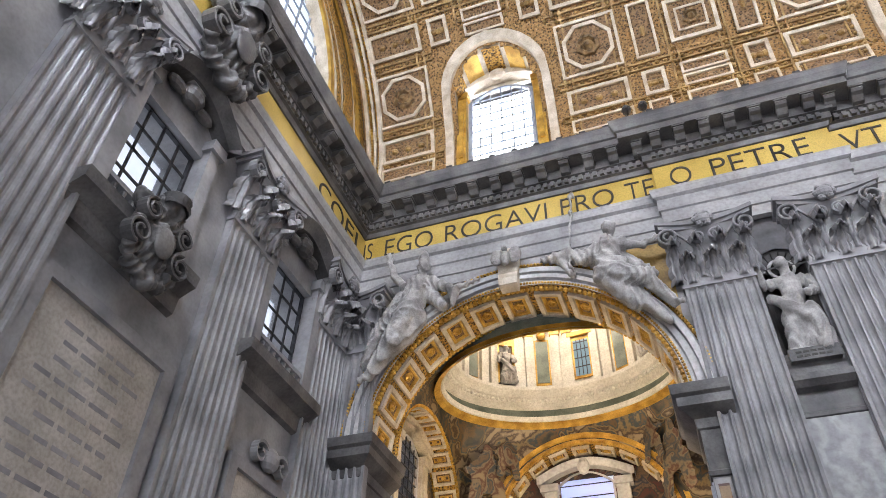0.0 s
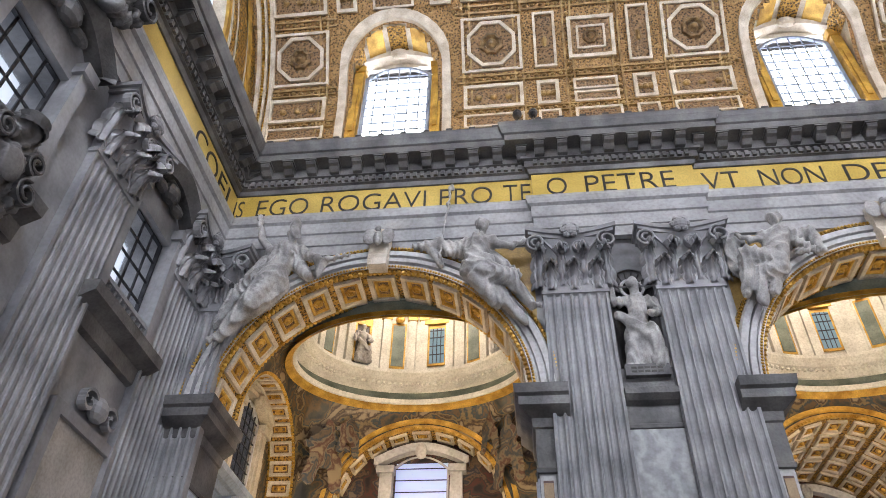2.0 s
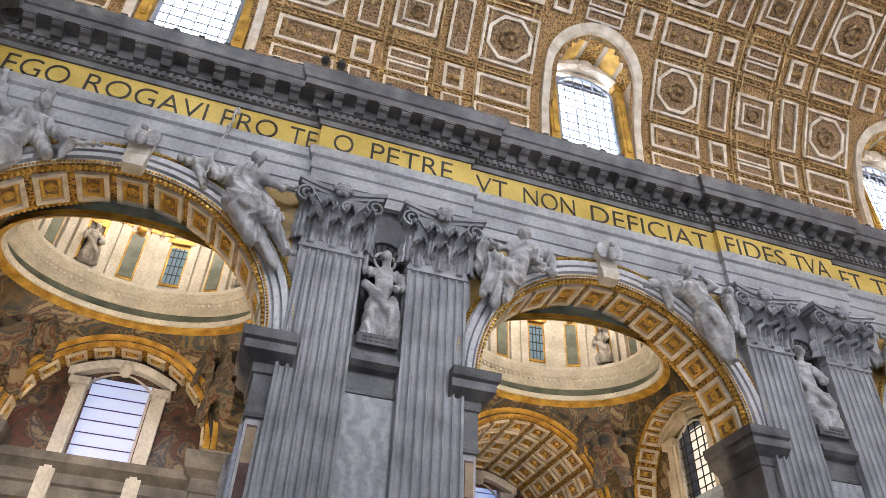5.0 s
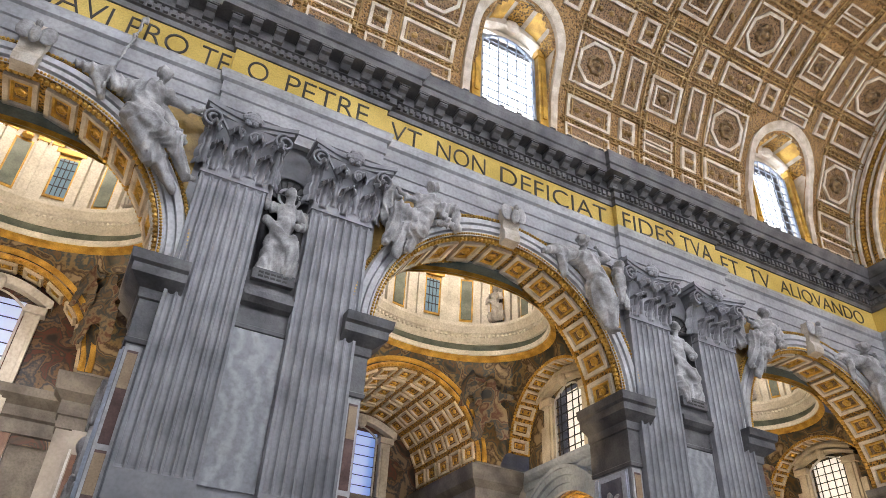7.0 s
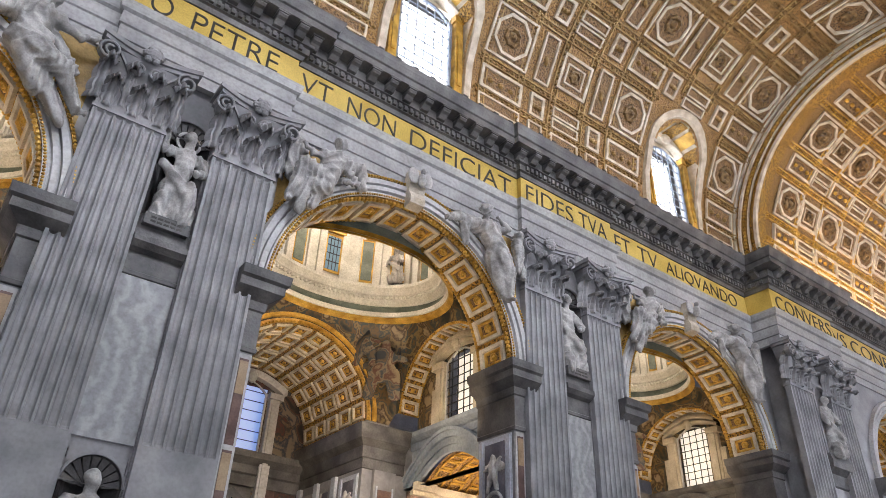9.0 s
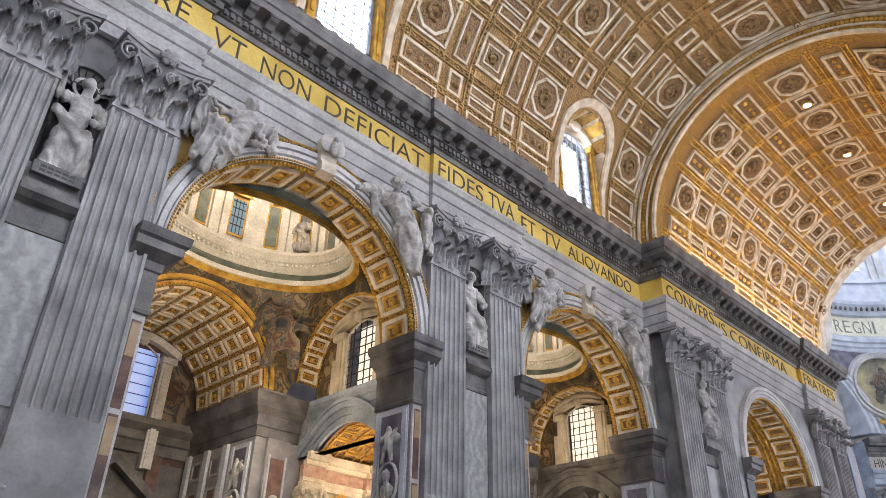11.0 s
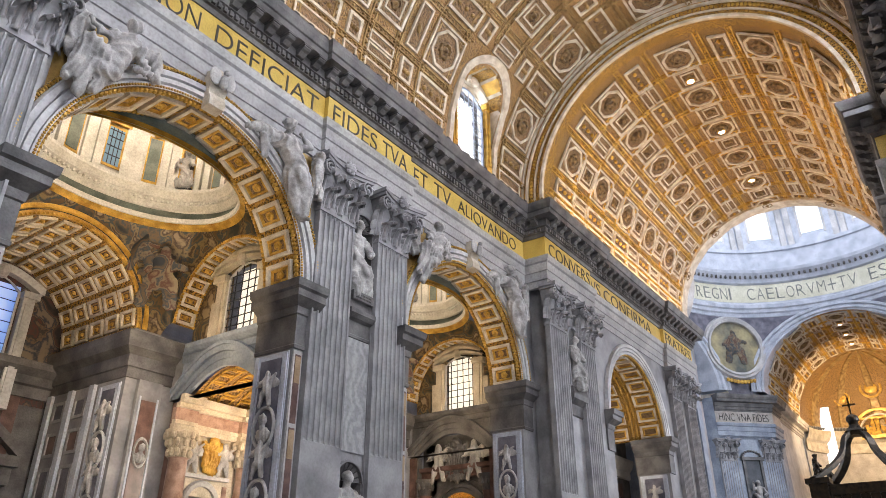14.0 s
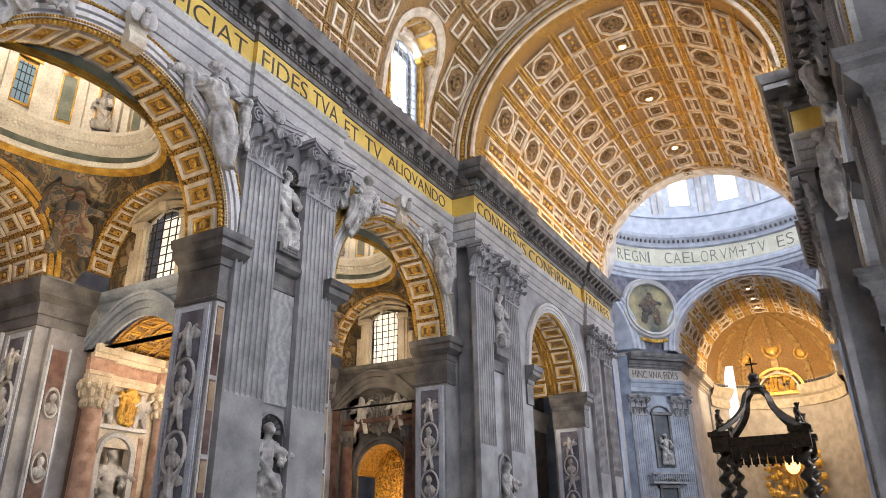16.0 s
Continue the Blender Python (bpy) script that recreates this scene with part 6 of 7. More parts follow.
            for yy in (yb + 3.5, yb + 5.75):
                for z0, z1, mat in ((1.0, 5.2, UMBER), (5.8, 8.4, SLATE), (9.0, 10.4, UMBER), (11.0, 12.2, SLATE)):
                    g = Geo()
                    out = [(yy, z0), (yy + 1.3, z0), (yy + 1.3, z1), (yy, z1)]
                    inn = [(yy + 0.18, z0 + 0.18), (yy + 1.12, z0 + 0.18), (yy + 1.12, z1 - 0.18), (yy + 0.18, z1 - 0.18)]
                    g.grid([[(xa - q * o, y, z) for y, z in r] for r, o in ((out, 0.0), (out, 0.12), (inn, 0.12), (inn, 0.03))], 0, True)
                    g.add([(xa - q * 0.03, y, z) for y, z in inn], [(0, 1, 2, 3)], 1)
                    part("framed_panel", g, [ARCHIT, mat], bay)
            for z in (2.4, 5.6, 8.8):
                g = Geo()
                rows = []
                for i in range(25):
                    an = 2 * math.pi * i / 24
                    rows.append([(xm + 0.42 * r * math.cos(an), y, z + 0.8 * r * math.sin(an)) for r, y in ((0.82, yb - 0.35), (0.88, yb - 0.46), (1.0, yb - 0.46), (1.05, yb - 0.35))])
                g.grid(rows)
                part("oval_frame", g, STATUE, bay)
                ob = part("relief_bust", BUST, None, bay)
                ob.matrix_basis = Matrix.Translation((xm, yb - 0.36, z)) @ Matrix.Scale(0.75, 4)
    area("dome_window_light", (ax, CY, zt + 3.0), (ax, CY, 0), 5.0, 4.0, 950, (1.0, 0.89, 0.68))
    if wing < 2:
        # added side lamp stands in for aisle daylight on the monument wall
        area("passage_light", (ax + hx + 4.4, YC - 2.8, 8.0), (ax + hx + 4.4, YC + 4.0, 9.5), 3.0, 4.0, 420, (1.0, 0.88, 0.68))
        area("passage_light", (ax + hx + 4.4, YC, 9.0), (ax + hx + 4.4, YC, 14.0), 4.0, 3.0, 240, WARM)
    else:
        area("passage_light", (ax + hx + 3.2, YC, 4.0), (ax + hx + 4.6, YC, 8.5), 1.0, 3.0, 260, WARM)
    # fill added at the front of each bay, no real lamp there
    area("aisle_bay_fill", (ax, y0 + 0.4, 12.0), (ax, yb, 17.5), 8.0, 1.2, 1150, (1.0, 0.78, 0.46))


CREAM = material("cream_stone", (0.42, 0.36, 0.27), (0.64, 0.57, 0.45), 0.9, 0.5, 0, 0.1)
CART = soup_mesh("cartouche", [((0, -0.2, 0), (0.85, 0.35, 1.05)), ((-0.8, -0.2, 0.7), (-0.9, -0.25, -0.7), 0.25), ((0.8, -0.2, 0.7), (0.9, -0.25, -0.7), 0.25), ((-0.7, -0.25, 1.1), (0.7, -0.25, 1.1), 0.32), ((0, -0.35, 1.55), (0.6, 0.4, 0.5)),
                 ((-0.6, -0.2, -1.1), (0.6, -0.2, -1.1), 0.28), ((0, -0.3, -1.35), (0.35, 0.3, 0.3)), ((-1.0, -0.1, 1.3), (0.35, 0.25, 0.4)), ((1.0, -0.1, 1.3), (0.35, 0.25, 0.4)), ((0, -0.5, 0.2), (0.5, 0.2, 0.6))], 0.07, 0.08, DARK)
CREST = CART.copy()
CREST.materials.clear()
CREST.materials.append(GILD)
# emission of the glowing card, strong enough to light the coffered barrel
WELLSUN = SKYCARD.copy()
WELLSUN.name = "window_glow_card"
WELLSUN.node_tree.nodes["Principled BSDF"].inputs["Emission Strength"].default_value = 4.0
WELLSKY = SKYCARD.copy()
WELLSKY.name = "blue_light_well"
WELLSKY.node_tree.nodes["Principled BSDF"].inputs["Emission Color"].default_value = (0.16, 0.38, 0.92, 1)
WELLSKY.node_tree.nodes["Principled BSDF"].inputs["Emission Strength"].default_value = 0.7
WARMSKY = SKYCARD.copy()
WARMSKY.name = "dim_warm_daylight"
WARMSKY.node_tree.nodes["Principled BSDF"].inputs["Emission Color"].default_value = (1.0, 0.90, 0.70, 1)
WARMSKY.node_tree.nodes["Principled BSDF"].inputs["Emission Strength"].default_value = 0.95
PAINT = picture("dark_painting", [(0.375, (0.012, 0.012, 0.015)), (0.475, (0.05, 0.03, 0.025)), (0.525, (0.09, 0.026, 0.02)), (0.565, (0.03, 0.026, 0.026)), (0.615, (0.14, 0.09, 0.05)), (0.665, (0.025, 0.03, 0.045)), (0.745, (0.18, 0.14, 0.10))], 0.8, 1.2)
DARKGREEN = material("green_marble", (0.10, 0.13, 0.11), (0.22, 0.26, 0.22), 1.0, 0.4, 0, 0.05)
SKYBLUE = bpy.data.materials.new("dull_window")
SKYBLUE.use_nodes = True
SKYBLUE.node_tree.nodes["Principled BSDF"].inputs["Base Color"].default_value = (0.08, 0.13, 0.16, 1)
SKYBLUE.node_tree.nodes["Principled BSDF"].inputs["Roughness"].default_value = 0.1
SKYBLUE.node_tree.nodes["Principled BSDF"].inputs["Emission Color"].default_value = (0.35, 0.55, 0.65, 1)
SKYBLUE.node_tree.nodes["Principled BSDF"].inputs["Emission Strength"].default_value = 0.35
for k, xc in enumerate(ARCHES):
    aisle(xc, (1.2, 8.0, 8.0)[k], k)
# the fourth arch: soffit, archivolt, imposts, jamb and the aisle behind
g = Geo()
mp4 = lambda u, w, h: (ARCH4 - (AR4 - h) * math.cos(w), 12.2 + u, SPRING + (AR4 - h) * math.sin(w))
g.grid([[mp4(u, math.pi * i / 48, 0.015) for u in (-0.1, 6.6)] for i in range(49)], 2)
for uc, ru in ((1.4, 0.95), (4.9, 1.2)):
    for k in range(13):
        v = math.pi * (k + 0.5) / 13
        f = lambda q, h: [(uc - ru + q, v - (0.62 - q) / AR4, h), (uc + ru - q, v - (0.62 - q) / AR4, h), (uc + ru - q, v + (0.62 - q) / AR4, h), (uc - ru + q, v + (0.62 - q) / AR4, h)]
        g.rings(mp4, [f(0, 0.02), f(0, 0.2), f(0.16, 0.2), f(0.2, 0.08)], 0)
        g.rings(mp4, [f(0.2, 0.08), f(0.26, 0.14), f(0.34, 0.14), f(0.38, 0.04)], 3, 1)
for k in range(110):
    for u in (0.12, 2.75, 3.2):
        g.ball(mp4(u, math.pi * (k + 0.5) / 110, 0.07), (0.1, 0.12, 0.1), 3, 3)
structure("soffit", g, [STUCCO, BROWN, ARCHGOLD, GILD], "gilded coffered soffit of the western arch", "arch")
g = Geo()
g.arc(ARCH4, SPRING, [(AR4 - 0.02, 12.3), (AR4 - 0.02, 12.08), (AR4 + 0.2, 12.08), (AR4 + 0.24, 12.16), (AR4 + 0.28, 12.02), (AR4 + 0.5, 12.0), (AR4 + 0.54, 12.12), (AR4 + 0.6, 11.95), (AR4 + 0.86, 11.92), (AR4 + 0.95, 12.3)])
structure("archivolt_2", g, PALE, "pale moulded archivolt of the western arch", "archivolt")
for d in (-1, 1):
    g = Geo()
    x = ARCH4 + d * AR4
    path = [(x + d * 1.3, 12.1), (x, 12.1), (x, 15.5)]
    g.sweep(path[::-1] if d > 0 else path, [(-0.2, 12.6), (0.06, 12.6), (0.04, 12.8), (0.04, 14.3), (0.12, 14.35), (0.16, 14.7), (0.3, 14.8), (0.62, 15.05), (0.62, 15.4), (0.75, 15.5), (0.8, 15.88), (-0.2, 15.88)])
    tagged(part("impost", g, DARK), "dark grey moulded impost cornice on an arch jamb", "impost", "arch imposts", "structure")
jamb(ARCH4 + AR4 - 0.004, -1, 12.5, 15.2, 1)
aw = thing("wall_aisle", "panelled dark marble aisle wall beyond the western arch", "wall", kind="structure")
g = Geo()
g.box(70, 19, 0, 92, 19.5, 24)
part("masonry", g, DARK, aw)
g = Geo()
g.sweep([(70, 19), (92, 19)], [(0, 13.2), (0.2, 13.3), (0.2, 14.0), (0.5, 14.4), (0.7, 14.9), (0.7, 15.2), (0, 15.3)])
part("cornice", g, PALE, aw, "pale moulded cornice")
for x in (73.0, 77.5, 82.0, 86.5):
    g = Geo()
    g.box(x - 0.8, 18.75, 0, x + 0.8, 19, 13.2)
    part("wall_pilaster", g, PALE, aw)
    g = Geo()
    g.box(x - 0.5, 18.72, 1.2, x + 0.5, 18.75, 12.4)
    part("panel", g, SLATE, aw)
    for z in (3.0, 6.6, 10.2):
        g = Geo()
        g.ball((x, 18.7, z), (0.4, 0.1, 0.62), 6)
        part("medallion", g, STATUE, aw)
    g = Geo()
    for z in (4.5, 9.0, 12.3):
        g.box(x + 1.3, 18.92, z - 1.0, x + 3.2, 19, z + 0.3)
    part("inset_panel", g, UMBER, aw)
g = Geo()
n4 = 32
g.add([(ARCH4 + AR4 * math.cos(math.pi * i / n4), 18.85, SPRING + AR4 * math.sin(math.pi * i / n4)) for i in range(n4 + 1)], [tuple(range(n4 + 1))])
part("lunette", g, ARCHGOLD, aw, "gilded lunette with oval frames")

# ---- crossing, dome and apse ----
CR = 21.0
g = Geo()
# drum and ring
ZRING = 45.3
g.lathe(DX, 0, [(CR + 0.4, 43.0), (CR - 0.05, 43.5), (CR - 0.1, 44.0), (CR - 0.35, 44.2), (CR - 0.35, 44.7), (CR - 0.6, 44.9), (CR - 0.6, 45.5), (CR - 0.2, 45.7), (CR, 46.0), (CR, 49.2), (CR - 0.4, 49.4), (CR - 0.5, 50.0), (CR - 1.2, 50.9), (CR - 1.3, 51.4), (CR - 0.3, 51.6), (CR - 0.3, 54.9), (CR - 0.6, 55.0), (CR - 0.6, 55.6), (CR, 55.7), (CR, 68.0), (CR - 1, 68.4), (CR - 1, 70.5), (CR - 0.2, 70.6)], 96)
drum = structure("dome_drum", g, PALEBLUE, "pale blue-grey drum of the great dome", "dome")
g = Geo()
g.lathe(DX, 0, [(CR - 0.05, 46.05), (CR - 0.05, 49.15)], 96)
part("gold_band", g, LETTERBAND, drum, "pale gold inscription band")
g = Geo()
rows = []
for k in range(17):
    b = math.pi / 2 * k / 16
    rows.append([(DX + (CR - 0.3) * math.cos(b) * math.cos(2 * math.pi * j / 64), (CR - 0.3) * math.cos(b) * math.sin(2 * math.pi * j / 64), 70.5 + 26 * math.sin(b)) for j in range(64)])
g.grid(rows, 0, True)
part("dome_shell", g, STUCCO, drum)
g = Geo()
for j in range(150):
    a = 2 * math.pi * j / 150
    g.ball((DX + (CR - 0.75) * math.cos(a), (CR - 0.8) * math.sin(a), 50.35), (0.25, 0.25, 0.4), 3)
part("drum_brackets", g, DARK, drum)["kind"] = "stuff"
for j in range(16):
    a = 2 * math.pi * j / 16
    if math.cos(a) < 0.1:
        continue
    M = Matrix.Translation((DX + (CR - 0.05) * math.cos(a), (CR - 0.05) * math.sin(a), 0)) @ Matrix.Rotation(a - math.pi / 2, 4, 'Z')
    for name, bx, mat in (("drum_window", (-1.7, -0.12, 57.5, 1.7, 0.1, 64.5), SKYCARD), ("window_frame", (-2.1, -0.1, 57.0, -1.7, 0.1, 65.0), PALE), ("window_frame", (1.7, -0.1, 57.0, 2.1, 0.1, 65.0), PALE),
                          ("window_frame", (-2.1, -0.25, 64.5, 2.1, 0.1, 65.2), PALE), ("drum_pilaster", (-3.9, -0.6, 55.3, -3.0, 0.1, 68.0), PALE), ("drum_pilaster", (3.0, -0.6, 55.3, 3.9, 0.1, 68.0), PALE)):
        g = Geo()
        g.box(*bx)
        ob = part(name, g, mat, drum)
        ob.matrix_basis = M
    g = Geo()
    for q in range(3):
        rows = []
        for i in range(17):
            b = 2 * math.pi * i / 16
            rows.append([(-2.7 + q * 2.7 + r * math.cos(b), y, 53.2 + r * math.sin(b)) for r, y in ((0.7, 0), (0.75, -0.2), (0.95, -0.2), (1.0, 0))])
        g.grid(rows)
    ob = part("drum_garlands", g, PALE, drum)
    ob.matrix_basis = M
# inscription round the ring, letter by letter
TXT = "ET TIBI DABO CLAVES REGNI CAELORVM+TV ES PETRVS"
for i, ch in enumerate(TXT):
    if ch == " ":
        continue
    a = -0.01 - (i - TXT.index("+")) * 0.074
    if abs(a) > 1.4:
        continue
    M = Matrix.Translation((DX + (CR - 0.1) * math.cos(a), (CR - 0.1) * math.sin(a), 46.55)) @ Matrix.Rotation(a - math.pi / 2, 4, 'Z') @ Matrix.Rotation(math.radians(90), 4, 'X')
    ob = lettering(ch, 0, 0.3 if ch == "I" else 1.2, 0, 0, 2.0, drum, M)
    ob.data.materials.clear()
    ob.data.materials.append(GREYLETTER)
# crossing piers with pendentives
for sy in (1, -1):
    for sx in (1, -1):
        g = Geo()
        pl = [(DX + sx * 21, sy * 11.75), (DX + sx * 11.75, sy * 21), (DX + sx * 11.75, sy * 30), (DX + sx * 21, sy * 30)]
        if sx > 0:
            pl = [(DX + 24, sy * 11.75), (DX + 18.5, sy * 11.75), (DX + 11.75, sy * 18.5), (DX + 11.75, sy * 30), (DX + 24, sy * 30)]
        else:
            pl = [(END2 + 1.0, sy * 12.0), (DX - 18.5, sy * 12.0), (DX - 11.75, sy * 18.5), (DX - 11.75, sy * 30), (END2 + 1.0, sy * 30)]
        g.grid([[(x, y, z) for x, y in pl] for z in (0, 30)], 0, True)
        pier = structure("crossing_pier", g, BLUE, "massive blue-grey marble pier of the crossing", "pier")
        if sx > 0 and sy > 0:
            FARPIER = pier
            pth = [pl[2], pl[1], pl[0]]
            for name, prof, mat in (("architrave", ARCHITRAVE, BLUE), ("frieze", [(-0.3, FB), (0.1, FB), (0.1, FT), (-0.3, FT)], SLAB), ("cornice", CORNICE, DARK)):
                g = Geo()
                g.sweep([(x, y) for x, y in pth], prof) 
                part(name, g, mat, pier)
            u = (Vector(pl[1]) - Vector(pl[2])).normalized()
            ang = math.atan2(u.y, u.x)
            o = Vector(pl[2]) + u * 0.6 + Vector((u.y, -u.x)) * 0.14
            lettering("HINC VNA FIDES", 0, 8.2, 0, 0, 1.15, pier, Matrix.Translation((o.x, o.y, LZ)) @ Matrix.Rotation(ang, 4, 'Z') @ Matrix.Rotation(math.radians(90), 4, 'X'))
            mid = (Vector(pl[1]) + Vector(pl[2])) / 2
            for t in (-3.7, 3.7):
                c = mid + u * t + Vector((u.y, -u.x)) * 0.05
                ob = copy_thing(first, Matrix.Translation((c.x, c.y, 0)) @ Matrix.Rotation(ang, 4, 'Z'))
            # two-storey niche
            for z0, z1, w in ((1, 9.5, 1.7), (12.5, 20.5, 1.6)):
                g = Geo()
                Mn = Matrix.Translation((mid.x, mid.y, 0)) @ Matrix.Rotation(ang, 4, 'Z')
                g.box(-w, -0.25, z0, -w + 0.4, 0.1, z1)
                g.box(w - 0.4, -0.25, z0, w, 0.1, z1)
                g.box(-w - 0.2, -0.5, z1, w + 0.2, 0.1, z1 + 0.5)
                for i in range(11):
                    a = math.pi * i / 10
                    g.ball(((w - 0.1) * math.cos(a), -0.2, z1 + 0.5 + 0.9 * math.sin(a)), (0.25, 0.2, 0.2), 3)
                ob = part("niche_frame", g, DARK, pier)
                ob.matrix_basis = Mn
                # no recess here: the panel's dark colour is the niche's shade
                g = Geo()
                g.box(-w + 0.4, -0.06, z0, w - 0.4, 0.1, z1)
                ob = part("niche_shade_sheet", g, NICHESHADE, pier)
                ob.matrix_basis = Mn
                ob = part("pier_statue", NICHE_A, None)
                ob.matrix_basis = Mn @ Matrix.Translation((0, -0.3, z0 + 0.5)) @ Matrix.Scale(1.5 if z0 < 5 else 1.1, 4)
                tagged(ob, "pale statue in a niche of the crossing pier", "statue", "pier statues")
            g = Geo()
            for k in range(17):
                x = -3.0 + 6.0 * k / 16
                g.lathe(x, -0.9, [(0.06, 10.4), (0.13, 10.8), (0.06, 11.3), (0.1, 11.5)], 6)
            g.box(-3.2, -1.05, 11.5, 3.2, -0.75, 11.7)
            g.box(-3.2, -1.05, 10.1, 3.2, 0, 10.4)
            ob = part("balcony", g, GREY, pier)
            ob.matrix_basis = Mn
        # pendentive with its medallion
        g = Geo()
        rows = []
        n = 24
        for i in range(n + 1):
            t = i / n
            a = (math.pi / 4 + (t - 0.5) * math.pi / 2)
            top = Vector((CR * math.cos(a), CR * math.sin(a), 43.4))
            row = []
            for k in range(9):
                q = k / 8
                z = 30.2 + (43.4 - 30.2) * q
                half = math.pi / 4 - math.asin(math.sqrt(max(13.3 ** 2 - max(z - 31.0, 0) ** 2, 0)) / CR)
                aa = math.pi / 4 + (t - 0.5) * 2 * half
                rr = CR
                row.append((DX + sx * rr * math.cos(aa), sy * rr * math.sin(aa), z))
            rows.append(row)
        g.grid(rows)
        g.smooth = True
        part("pendentive", g, SLATE, pier, "dark carved pendentive")
        a = math.pi / 4
        Mm = Matrix.Translation((DX + sx * (CR - 0.6) * math.cos(a), sy * (CR - 0.6) * math.sin(a), 38.0)) @ Matrix.Rotation(math.atan2(sy * math.sin(a), sx * math.cos(a)) - math.pi / 2, 4, 'Z')
        g = Geo()
        rows = []
        for i in range(49):
            b = 2 * math.pi * i / 48
            rows.append([(r * math.cos(b), y, r * math.sin(b)) for r, y in ((4.2, 0), (4.25, -0.5), (4.6, -0.6), (4.7, -0.3), (5.1, -0.4), (5.5, 0.6))])
        g.grid(rows)
        ob = part("medallion_frame", g, PALE, pier, "white moulded medallion frame")
        ob.matrix_basis = Mm
        g = Geo()
        g.add([(4.22 * math.cos(2 * math.pi * i / 48), -0.05, 4.22 * math.sin(2 * math.pi * i / 48)) for i in range(48)], [tuple(range(48))])
        ob = part("medallion_mosaic", g, GOLDPIC, pier, "round mosaic picture on a gold ground")
        ob.matrix_basis = Mm
        ob = part("medallion_figure", SEATED, None, pier)
        ob.matrix_basis = Mm @ Matrix.Translation((0, -0.1, -2.6)) @ Matrix.Diagonal((1.5, 0.25, 1.35, 1))
        g = Geo()
        for k in range(9):
            g.ball((-2.2 + 0.55 * k, -0.3, -5.4 - 0.3 * math.sin(math.pi * k / 8)), (0.35, 0.2, 0.35), 4)
        ob = part("garland", g, GILD, pier)
        ob.matrix_basis = Mm
# arches round the crossing
def big_arch(axis, pos, r0, r1, depth, mat, nm):
    g = Geo()
    rows = []
    for i in range(65):
        a = math.pi * i / 64
        row = []
        for r, o in ((r0, 0), (r0, depth), (r1, depth), (r1, 0.1), (r1 - 0.2, -0.3), (r1 - 0.5, -0.3), (r1 - 0.6, 0), (r1 - 0.75, 0), (r1 - 0.85, -0.2), (r1 - 1.15, -0.2), (r1 - 1.25, 0.05), (r1 - 1.4, 0.05), (r1 - 1.5, -0.1)):
            w = r * math.cos(a)
            bow = math.sqrt(CR ** 2 - min(w, CR) ** 2) if abs(w) < CR else 0.0
            k = 1 if pos > 0 else -1
            if axis == 'x':
                row.append((DX + bow + o - 0.25, w, 31.0 + r * math.sin(a)))
            else:
                row.append((DX + w, k * (bow + o - 0.25), 31.0 + r * math.sin(a)))
        rows.append(row)
    g.grid(rows, 0, True)
    return structure(nm, g, mat, "white moulded arch of the crossing", "arch")


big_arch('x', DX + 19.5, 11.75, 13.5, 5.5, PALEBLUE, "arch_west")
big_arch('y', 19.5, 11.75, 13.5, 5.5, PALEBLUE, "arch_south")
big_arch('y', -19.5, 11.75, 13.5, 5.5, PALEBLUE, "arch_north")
vault("ceiling_3", DX + 20, 160, 31.0, 11.75, [(DX + 22.5 + 3.1 * k, "oct" if k % 2 == 0 else "mid") for k in range(7)], [])
g = Geo()
for s in (1, -1):
    g.box(DX + 23, s * 12.0, 0, 160, s * 13, 31)
    g.sweep([(DX + 23, 12.0), (160, 12.0)] if s > 0 else [(160, -12.0), (DX + 23, -12.0)], CORNICE, 1)
structure("wall_choir", g, [PALE, SLAB], "pale marble choir walls")
g = Geo()
rows = []
for k in range(13):
    b = math.pi / 2 * k / 12
    rows.append([(160 + 11.75 * math.cos(b) * math.sin(a), 11.75 * math.cos(b) * math.cos(a), 31 + 11.75 * math.sin(b)) for a in [math.pi * j / 32 for j in range(33)]])
g.grid(rows)
rows = [[(160 + 11.75 * math.sin(a), 11.75 * math.cos(a), z) for a in [math.pi * j / 32 for j in range(33)]] for z in (0, 31)]
g.grid(rows, 1)
apse = structure("apse", g, [GOLD, SLAB], "gilded apse with ribbed half dome", "apse")
for j in range(1, 6):
    a = math.pi * j / 6
    g = Geo()
    rows = []
    for k in range(13):
        b = math.pi / 2 * k / 12
        rows.append([(160 + r * math.cos(b) * math.sin(a + e), r * math.cos(b) * math.cos(a + e), 31 + r * math.sin(b)) for r, e in ((11.7, -0.07), (11.4, -0.06), (11.4, 0.06), (11.7, 0.07))])
    g.grid(rows)
    part("apse_rib", g, VGILD, apse)
for a, z, r in ((math.pi / 2, 37.5, 1.9), (math.pi / 3, 36, 1.4), (2 * math.pi / 3, 36, 1.4)):
    g = Geo()
    b = math.asin((z - 31) / 11.75)
    c = Vector((160 + 11.3 * math.cos(b) * math.sin(a), 11.3 * math.cos(b) * math.cos(a), z))
    rows = []
    for i in range(25):
        t = 2 * math.pi * i / 24
        rows.append([(c.x - o, c.y + q * math.cos(t), c.z + q * math.sin(t)) for q, o in ((r, 0), (r, 0.3), (r * 0.8, 0.3), (r * 0.78, 0.1))])
    g.grid(rows)
    g.ball((c.x, c.y, c.z), (0.3, r * 0.6, r * 0.6), 6)
    part("apse_medallion", g, GILD, apse)
